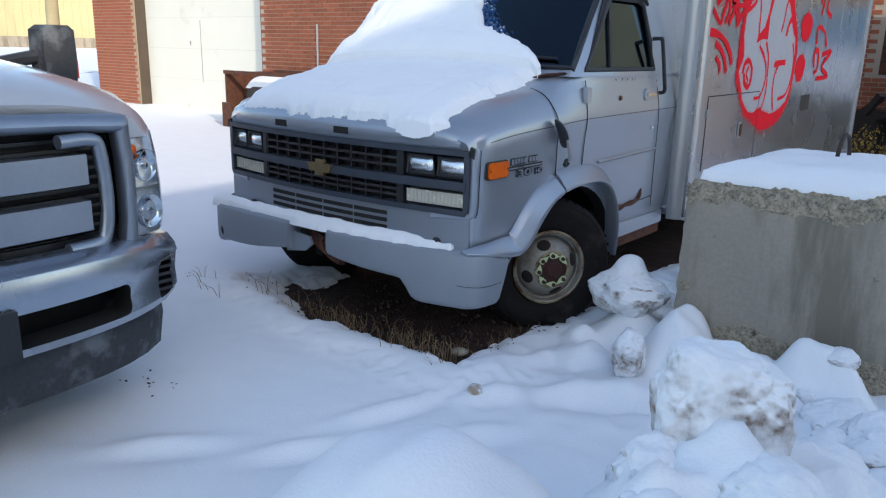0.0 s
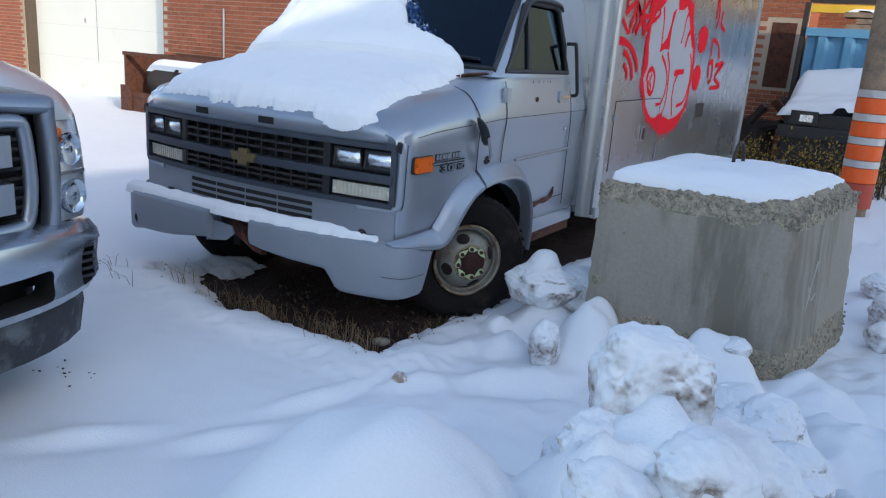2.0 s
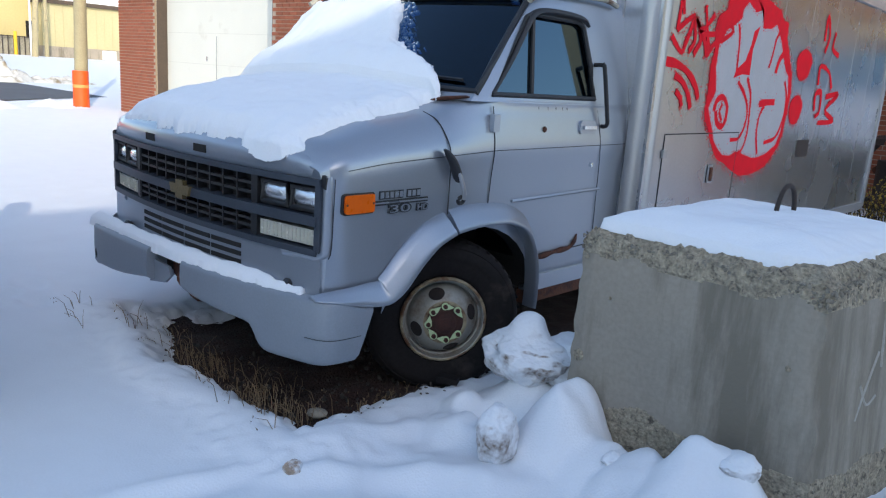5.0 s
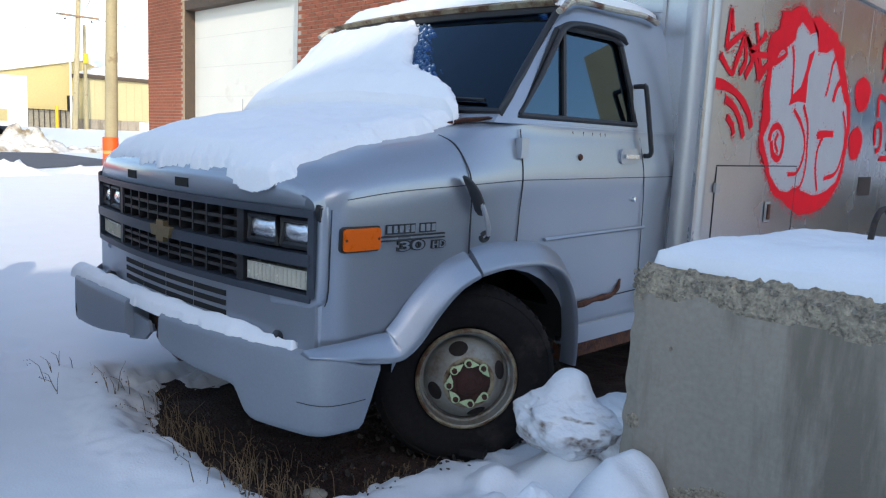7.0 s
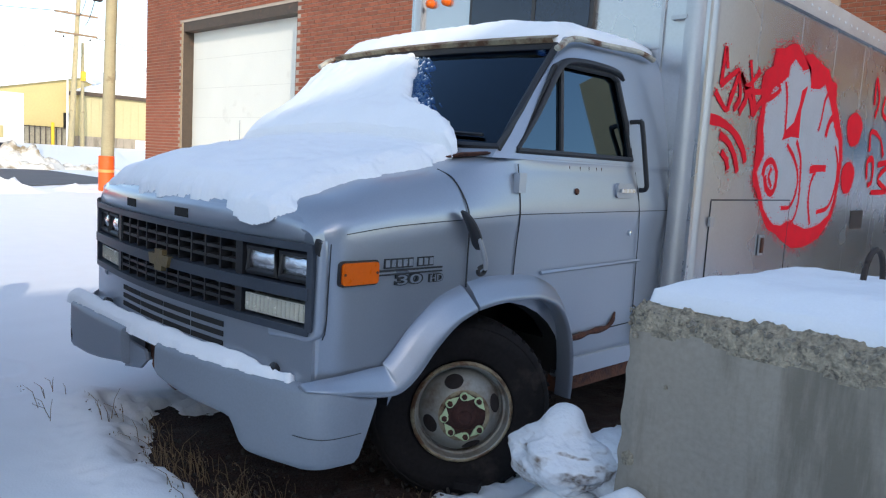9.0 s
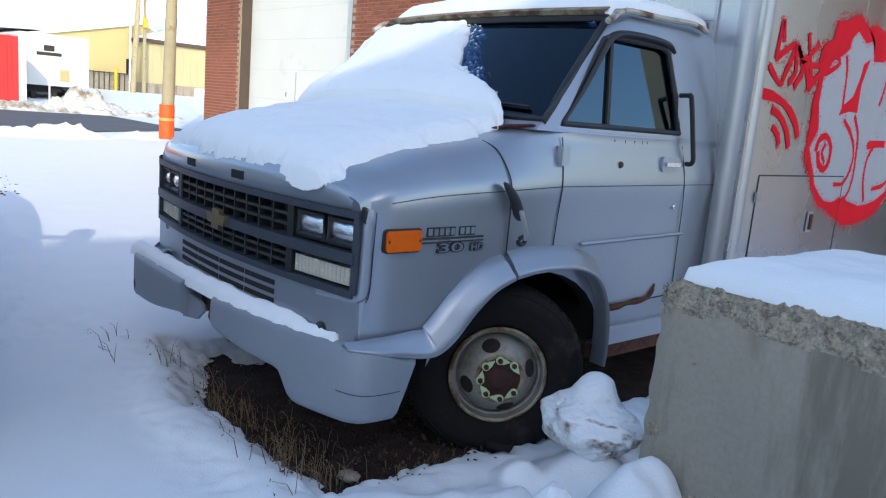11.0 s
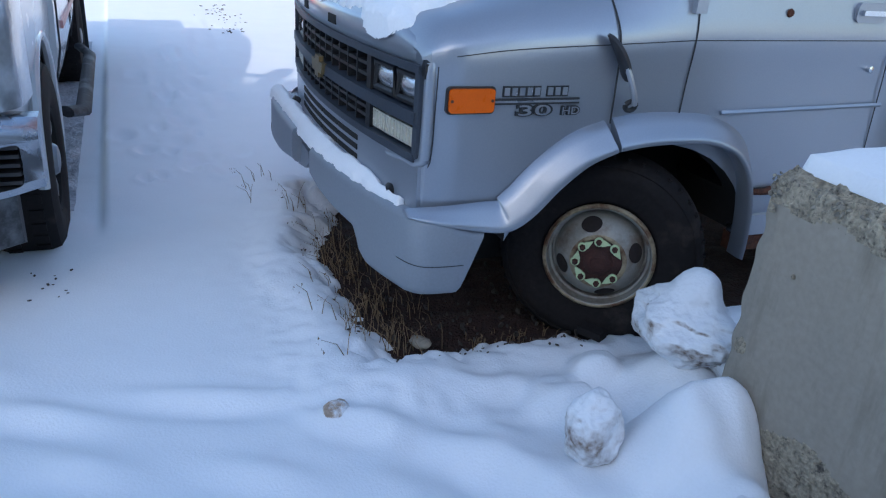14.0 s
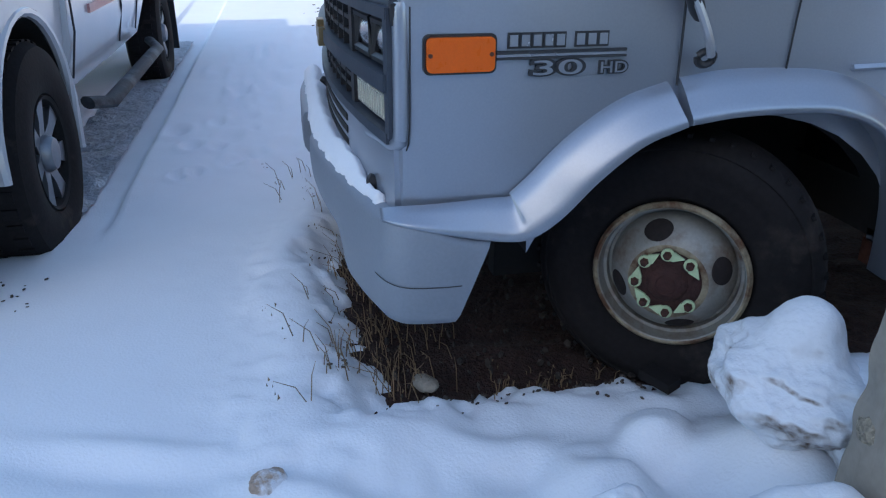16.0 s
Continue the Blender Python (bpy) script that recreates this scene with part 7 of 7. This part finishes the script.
    part("hatch", b_box(-40.0, -39.96, 8.85, 9.3, 1.3, 1.9), M["ochre_wall"], t)
    part("landing_leg", b_box(-40.6, -40.4, 7.6, 7.8, 0.2, 1.05), M["steel"], t)
    part("landing_leg", b_box(-40.6, -40.4, 8.6, 8.8, 0.2, 1.05), M["steel"], t)
    part("underframe", b_box(-51, -40.3, 7.2, 9.0, 0.75, 1.05), M["dark"], t)
    car = thing("parked_car", "dark snow-topped car parked behind the bank", "car", at=pose(-42.5, 8.0, 0.3))
    prof = [(-2.1, 0.35), (-2.1, 0.75), (-1.3, 0.9), (-0.7, 1.3), (0.8, 1.32), (1.5, 0.95), (2.1, 0.85), (2.1, 0.35)]
    part("body", b_prism(prof, "x", -0.85, 0.85), M["car_blue"], car, bevel=0.06)
    part("roof_snow", b_prism([(-0.75, 1.28), (0.8, 1.3), (0.8, 1.42), (-0.7, 1.42)], "x", -0.8, 0.8), M["snow"], car, bevel=0.04)
    for yy in (-1.3, 1.3):
        part("wheel", b_lathe([(0.0, 0.1), (0.28, 0.1), (0.32, 0.05), (0.32, -0.1), (0.0, -0.1)], 20), M["rubber"], car, at=pose(0.8, yy, 0.3))
    sg = thing("sign_post", "small street sign on a white post", "sign post", at=pose(-34.5, 7.0, 0.1))
    part("post", b_tube([(0, 0, 0), (0, 0, 2.6)], 0.04, 6), M["white_metal"], sg)
    part("arm", b_box(-0.04, 0.04, -0.5, 0.5, 2.3, 2.45), M["steel"], sg)
    part("head", b_box(-0.08, 0.08, -0.2, 0.2, 2.5, 2.75), M["steel"], sg)
    # bare tree far behind
    tr = thing("bare_tree", "leafless tree against the pale sky", "tree", at=pose(-66, 9.0, 0.6))
    rnd = random.Random(11)
    trunk = part("trunk", b_tube([(0, 0, 0), (0.1, 0.1, 2.5), (0.0, 0.3, 5.0)], [0.22, 0.17, 0.10], 8), M["wood_grey"], tr)
    twigs = bmesh.new()
    def grow(p, d, l, r, n):
        e = p + d * l
        b_tube([p, p + d * l * 0.5 + Vector((rnd.uniform(-.1, .1), rnd.uniform(-.1, .1), 0)) * l, e], [r, r * 0.8, r * 0.6], 5, twigs)
        if n:
            for _ in range(3):
                grow(e, (d + Vector((rnd.uniform(-.8, .8), rnd.uniform(-.8, .8), rnd.uniform(-.1, .6)))).normalized(), l * 0.68, r * 0.6, n - 1)
    for _ in range(4):
        grow(Vector((0, 0.2, rnd.uniform(2.5, 4.8))), Vector((rnd.uniform(-.6, .6), rnd.uniform(-.9, .9), 0.7)).normalized(), 1.5, 0.09, 4)
    part("crown", twigs, M["wood_grey"], tr)


far_street()


# Mortar warmed to ochre: sunlight put into the colour.
M["mortar_sunlit"] = material("sunlit_mortar", (0.44, 0.33, 0.20), 0.95, var=0.15, scale=3, fine=60, bump=0.4)


# ---- yard behind the van ----
def yard():
    # rusty steel bin with an old tank in it, snow on top
    b = thing("rusty_bin", "rusty steel bin with an old tank lying in it", "metal bin", at=pose(-8.55, 4.6, 0.08))
    part("end_plate", b_box(0.0, 0.05, 0.0, 1.1, 0.0, 0.97), M["rust"], b, bevel=0.008)
    part("end_plate", b_box(2.7, 2.75, 0.0, 1.1, 0.0, 0.97), M["rust"], b, bevel=0.008)
    part("rail", b_box(0.0, 2.75, -0.03, 0.03, 0.94, 1.0), M["rust"], b, bevel=0.006)
    part("rail", b_box(0.0, 2.75, 1.07, 1.13, 0.94, 1.0), M["rust"], b, bevel=0.006)
    part("low_wall", b_box(0.05, 2.7, -0.02, 0.02, 0.0, 0.35), M["rust"], b, bevel=0.006)
    part("corner_plate", b_box(-0.04, 0.22, -0.06, -0.03, 0.0, 0.45), M["rust"], b, bevel=0.006)
    tank = part("tank", b_lathe([(0.0, 0.3), (0.25, 0.32), (0.31, 0.4), (0.33, 0.55), (0.33, 2.4), (0.25, 2.5), (0.0, 2.52)], 28), M["steel"], b, "old steel tank", at=pose(0, 0.45, 0.55))
    part("tank_band", b_lathe([(0.34, 1.05), (0.345, 1.08), (0.345, 1.12), (0.34, 1.15)], 28), M["dark"], tank)
    snow_sheet("tank_snow", "snow lying along the old tank", lambda u, v: (-8.55 + u, 5.05 + 0.33 * math.sin(v), 0.63 + 0.33 * math.cos(v)), 0.35, 2.5, -1.0, 1.0, 40, 16, 0.05, lambda u, v: min(1.0 - abs(v), u - 0.38, 2.48 - u) * 0.3)
    # brick wall of the rear building, with a boarded window
    w = thing("rear_building", "weathered brick building with a boarded window", "building")
    Y = 10.2
    part("wall", b_box(-3.0, 1.12, Y, Y + 0.35, -0.2, 6.0), M["mortar"], w)
    part("wall", b_box(0.77, 1.12, Y + 0.35, Y + 1.5, -0.2, 6.0), M["brick"], w)
    part("wall", b_box(1.12, 7.5, Y + 1.5, Y + 1.85, -0.2, 6.0), M["mortar_sunlit"], w, "brick wall behind the container, tinted ochre for sunlight")
    win = part("boarded_window", b_box(0.62, 1.0, Y - 0.006, Y + 0.05, 1.28, 2.32), M["rust"], w, "brown boarded window")
    part("window_board", b_box(0.70, 0.92, Y - 0.016, Y - 0.004, 1.36, 2.24), M["rust"], win)
    brick_wall(w, 1.12, 5.2, 1.6, 5.2, Y + 1.5, near=(9, 10))
    brick_wall(w, -1.2, 1.12, 0.0, 4.5, Y, holes=((0.60, 1.02, 1.25, 2.35),), near=(-0.2, 1.2))
    # blue corrugated container with planks and a yellow beam on top
    c = thing("blue_container", "blue corrugated steel container with planks on top", "container", at=pose(1.28, 9.3, 0.08))
    part("body", b_box(0.0, 2.6, 0.05, 2.0, 0.4, 2.1), M["blue_metal"], c)
    part("skid", b_box(0.05, 2.55, 0.1, 1.9, 0.0, 0.4), M["steel"], c)
    for k in range(7):
        x = 0.12 + 0.36 * k
        part("rib", b_prism([(x, 0.05), (x + 0.05, -0.02), (x + 0.15, -0.02), (x + 0.20, 0.05)], "z", 0.45, 2.02), M["blue_metal"], c)
    part("top_rail", b_box(-0.02, 2.62, -0.03, 0.1, 2.02, 2.14), M["blue_metal"], c, bevel=0.01)
    # Dark strip added in place of the shaded gap beside the container.
    part("side_shadow_rail", b_box(-0.10, -0.03, 0.0, 0.12, 0.2, 2.5), M["steel"], c)
    for k, (z, dx) in enumerate(((2.14, 0.5), (2.22, 0.62), (2.31, 0.45))):
        part("plank", b_box(dx, 2.4, 0.0, 0.45, z, z + 0.07), M["wood_grey"], c, bevel=0.006)
    part("yellow_beam", b_box(-0.05, 1.3, 0.3, 0.42, 2.38, 2.5), M["yellow"], c, bevel=0.01)
    part("yellow_strut", b_tube([(1.0, 0.36, 2.45), (2.4, 0.36, 3.05)], 0.08, 6), M["yellow"], c)
    part("frame_bar", b_box(-0.08, 2.5, 0.28, 0.36, 2.52, 2.60), M["steel"], c)
    snow_sheet("plank_snow", "snow on the planks on the container", lambda u, v: (1.28 + u, 9.3 + v, 2.46), 0.5, 2.4, 0.0, 0.45, 40, 12, 0.05, lambda u, v: min(v, 0.45 - v, u - 0.5, 2.4 - u) + 0.03 * noise.noise((u * 5, v * 5, 0)))
    # snow-covered vehicle nose with a dark headlight
    v = thing("snowed_vehicle", "old vehicle nose buried in snow, with one headlight", "vehicle", at=pose(1.2, 7.6, 0.08))
    part("bumper", b_box(0.15, 1.9, -0.05, 0.2, 0.62, 0.78), M["black"], v, bevel=0.03)
    part("body", b_loft([[(0.2, 0.1, 0.3), (1.8, 0.1, 0.3), (1.8, 0.1, z), (0.2, 0.1, z)] if k == 0 else [(0.2, y, 0.3), (1.8, y, 0.3), (1.8, y, z), (0.2, y, z)] for k, (y, z) in enumerate(((0.1, 0.95), (0.5, 1.02), (1.3, 1.12), (1.9, 1.35)))]), M["black"], v, bevel=0.03)
    h = part("headlight", b_box(0.28, 0.62, 0.0, 0.12, 0.80, 0.98), M["black"], v, bevel=0.02)
    part("lens", b_box(0.40, 0.56, -0.015, 0.01, 0.84, 0.93), M["lamp"], h, bevel=0.006)
    snow_sheet("vehicle_snow", "deep snow over the old vehicle's nose", lambda u, q: (1.2 + u, 7.6 + q, 1.0 + 0.16 * q + 0.22 * float(smooth01(q, 0.8, 1.6)) + 0.14 * (u - 0.2)), 0.1, 1.9, 0.02, 1.8, 40, 40, 0.10, lambda u, q: min(u - 0.12, 1.88 - u, q - 0.03, 1.8 - q) + 0.04 * noise.noise((u * 4, q * 4, 2)))
    part("wiper_stalk", b_tube([(1.35, 1.2, 1.5), (1.2, 0.9, 1.75), (1.5, 0.8, 1.85)], 0.03, 6), M["black"], v)
    # junk in the shade by the wall
    j = thing("scrap_pile", "dark scrap metal heaped beside the brick wall", "scrap", at=pose(0.75, 8.6, 0.05))
    rnd = random.Random(5)
    for k in range(26):
        x, y, z, l = rnd.uniform(-0.6, 1.2), rnd.uniform(-0.3, 0.6), rnd.uniform(0.1, 1.0), rnd.uniform(0.2, 0.7)
        a = Euler((rnd.uniform(-.6, .6), rnd.uniform(-.9, .9), rnd.uniform(0, 3)))
        part("scrap_piece", b_box(-l / 2, l / 2, -0.04, 0.05, -0.03, 0.05), M["steel"] if k % 3 else M["rust"], j, at=Matrix.Translation((x, y, z)) @ a.to_matrix().to_4x4(), bevel=0.008)
    part("scrap_drum", b_lathe([(0.0, 0.0), (0.28, 0.0), (0.28, 0.75), (0.0, 0.78)], 20, "z"), M["steel"], j, at=pose(0.1, 0.4, 0.0))
    # bush with yellow leaves
    bush = thing("bush", "low bush with dark twigs and yellow leaves", "bush", at=pose(1.7, 7.0, 0.05))
    tw, lv = bmesh.new(), bmesh.new()
    for k in range(150):
        a, r = rnd.uniform(0, 6.28), rnd.uniform(0.1, 1.0)
        p0 = Vector((rnd.uniform(-1.0, 1.2), rnd.uniform(-0.25, 0.25), 0))
        p1 = p0 + Vector((rnd.uniform(-0.2, 0.2), rnd.uniform(-0.2, 0.1), rnd.uniform(0.35, 0.72)))
        b_tube([p0, (p0 + p1) / 2 + Vector((rnd.uniform(-.08, .08), 0, 0)), p1], [0.008, 0.006, 0.003], 4, tw)
        for _ in range(16):
            q = p0.lerp(p1, rnd.uniform(0.15, 1.05)) + Vector((rnd.gauss(0, 0.06), rnd.gauss(0, 0.06), rnd.gauss(0, 0.04)))
            e = Euler((rnd.uniform(0, 6), rnd.uniform(0, 6), rnd.uniform(0, 6))).to_matrix()
            s = rnd.uniform(0.012, 0.028)
            vs = [lv.verts.new(q + e @ Vector(c) * s) for c in ((-1, 0, 0), (0, -0.5, 0.15), (1, 0, 0), (0, 0.5, 0.15))]
            lv.faces.new(vs)
    tagged(part("twig", tw, M["steel"], bush), kind="stuff")
    tagged(part("foliage", lv, M["leaf"], bush, smooth=False), kind="stuff")


yard()


# ---- dry weeds, twigs and stones round the bare earth ----
def weeds():
    rnd = random.Random(17)
    bm = bmesh.new()
    def tuft(x, y, n, h, spread, lean=(0, -0.3)):
        z = max(0.02, float(ground_height(x, y)))
        for _ in range(n):
            a = rnd.uniform(0, 6.28)
            px, py = x + rnd.gauss(0, spread), y + rnd.gauss(0, spread)
            hh = h * rnd.uniform(0.4, 1.2)
            dx, dy = rnd.gauss(lean[0], 0.3) * hh, rnd.gauss(lean[1], 0.3) * hh
            b_tube([(px, py, z - 0.02), (px + dx * 0.4, py + dy * 0.4, z + hh * 0.6), (px + dx, py + dy, z + hh * 0.9)], [0.0022, 0.0016, 0.0008], 3, bm)
            if rnd.random() < 0.3:
                q = Vector((px + dx, py + dy, z + hh * 0.9))
                for _ in range(5):
                    e = Euler((rnd.uniform(0, 6), rnd.uniform(0, 6), 0)).to_matrix()
                    s = rnd.uniform(0.004, 0.011)
                    c = q + Vector((rnd.gauss(0, 0.012), rnd.gauss(0, 0.012), rnd.gauss(-0.02, 0.02)))
                    bm.faces.new([bm.verts.new(c + e @ Vector(v) * s) for v in ((-1, 0, 0), (0.3, -0.6, 0), (1, 0.2, 0.2))])
    for k in range(9):
        t = rnd.random()
        x = lerp(-0.5, 1.0, t)
        tuft(x, -0.76 + rnd.gauss(0.07, 0.06), 5, 0.09, 0.04)
    for k in range(5):
        tuft(rnd.uniform(0.3, 0.9), rnd.uniform(-0.80, -0.55), 4, 0.07, 0.05)
    for k in range(8):
        tuft(rnd.uniform(0.8, 0.9), rnd.uniform(-0.45, 0.0), 5, 0.04, 0.03, (0.3, 0))
    for k in range(10):
        tuft(rnd.uniform(-0.4, 0.3), rnd.uniform(-0.80, -0.68), 3, 0.11, 0.05)
    tuft(-1.0, -0.9, 3, 0.07, 0.05)
    # taller stalks leaning out from under the bumper
    for k in range(26):
        x = rnd.uniform(-0.55, 0.85)
        tuft(x, -0.80 - 0.05 * math.sin(x * 3) + rnd.gauss(0.02, 0.07), rnd.choice((2, 4, 7)), rnd.uniform(0.08, 0.17), 0.03, (0.1, -0.15))
    for x, y in ((0.95, -0.98), (-0.85, -1.0), (-0.7, -1.05), (-1.0, -0.95), (0.35, -0.95)):
        tuft(x, y, 2, 0.12, 0.02)
    tagged(finish("dry_weeds", bm, M["weed"], smooth=False), "dry brown weeds round the van's bumper", "weeds", kind="stuff")
    bm = bmesh.new()
    for k in range(420):
        x, y = rnd.uniform(-0.3, 1.05), rnd.uniform(-0.9, 0.35)
        s = rnd.choice((0.004, 0.006, 0.008, 0.012))
        m = Matrix.Translation((x, y, 0.03 + 0.02 * rnd.random())) @ Euler((rnd.random() * 6, rnd.random() * 6, 0)).to_matrix().to_4x4() @ Matrix.Diagonal((s * 1.4, s, s * 0.6, 1))
        bmesh.ops.create_icosphere(bm, subdivisions=1, radius=1.0, matrix=m)
    tagged(finish("gravel", bm, M["stone_dark"]), "small stones and clods on the bare earth", "gravel", kind="stuff")
    bm = bmesh.new()
    for k in range(150):
        t = rnd.random()
        if t < 0.4:
            x, y = 0.86 + abs(rnd.gauss(0, 0.08)), rnd.uniform(-0.75, -0.05)
        elif t < 0.8:
            x, y = rnd.uniform(-9.5, -6.5), rnd.gauss(-0.25, 0.12)
        else:
            x, y = (rnd.uniform(-0.7, 0.95), rnd.gauss(-0.88, 0.05)) if t < 0.93 else (rnd.uniform(-0.1, 0.25), rnd.gauss(-1.88, 0.06))
        s = rnd.uniform(0.003, 0.008) * (2.5 if 0.4 <= t < 0.8 else 1)
        m = Matrix.Translation((x, y, float(ground_height(x, y)) + 0.004)) @ Euler((0, 0, rnd.random() * 6)).to_matrix().to_4x4() @ Matrix.Diagonal((s * 1.5, s * 0.8, s * 0.5, 1))
        bmesh.ops.create_icosphere(bm, subdivisions=1, radius=1.0, matrix=m)
    tagged(finish("debris", bm, M["stone_dark"]), "dark twigs and crumbs lying on the snow", "debris", kind="stuff")
    peb = bmesh.new()
    bmesh.ops.create_icosphere(peb, subdivisions=3, radius=1.0)
    for v in peb.verts:
        v.co = Vector((v.co.x * 0.045, v.co.y * 0.03, v.co.z * 0.022)) * (1 + 0.2 * noise.noise(v.co * 2))
    tagged(finish("pebble", peb, M["stone"], at=pose(0.80, -0.66, 0.05, 0, 0, 30)), "pale pebble lying on the bare earth", "pebble")
    clod = b_box(-0.05, 0.05, -0.025, 0.025, 0, 0.03)
    tagged(finish("rubber_scrap", clod, M["rubber"], at=pose(1.0, -0.05, 0.10, 5, 0, 25), bevel=0.008), "black rubber scrap beside the van's wheel", "scrap")


M["stone_dark"] = material("dark_gravel", (0.07, 0.055, 0.045), 0.9, var=0.4, scale=20, fine=90, bump=0.3, island=0.7)
weeds()
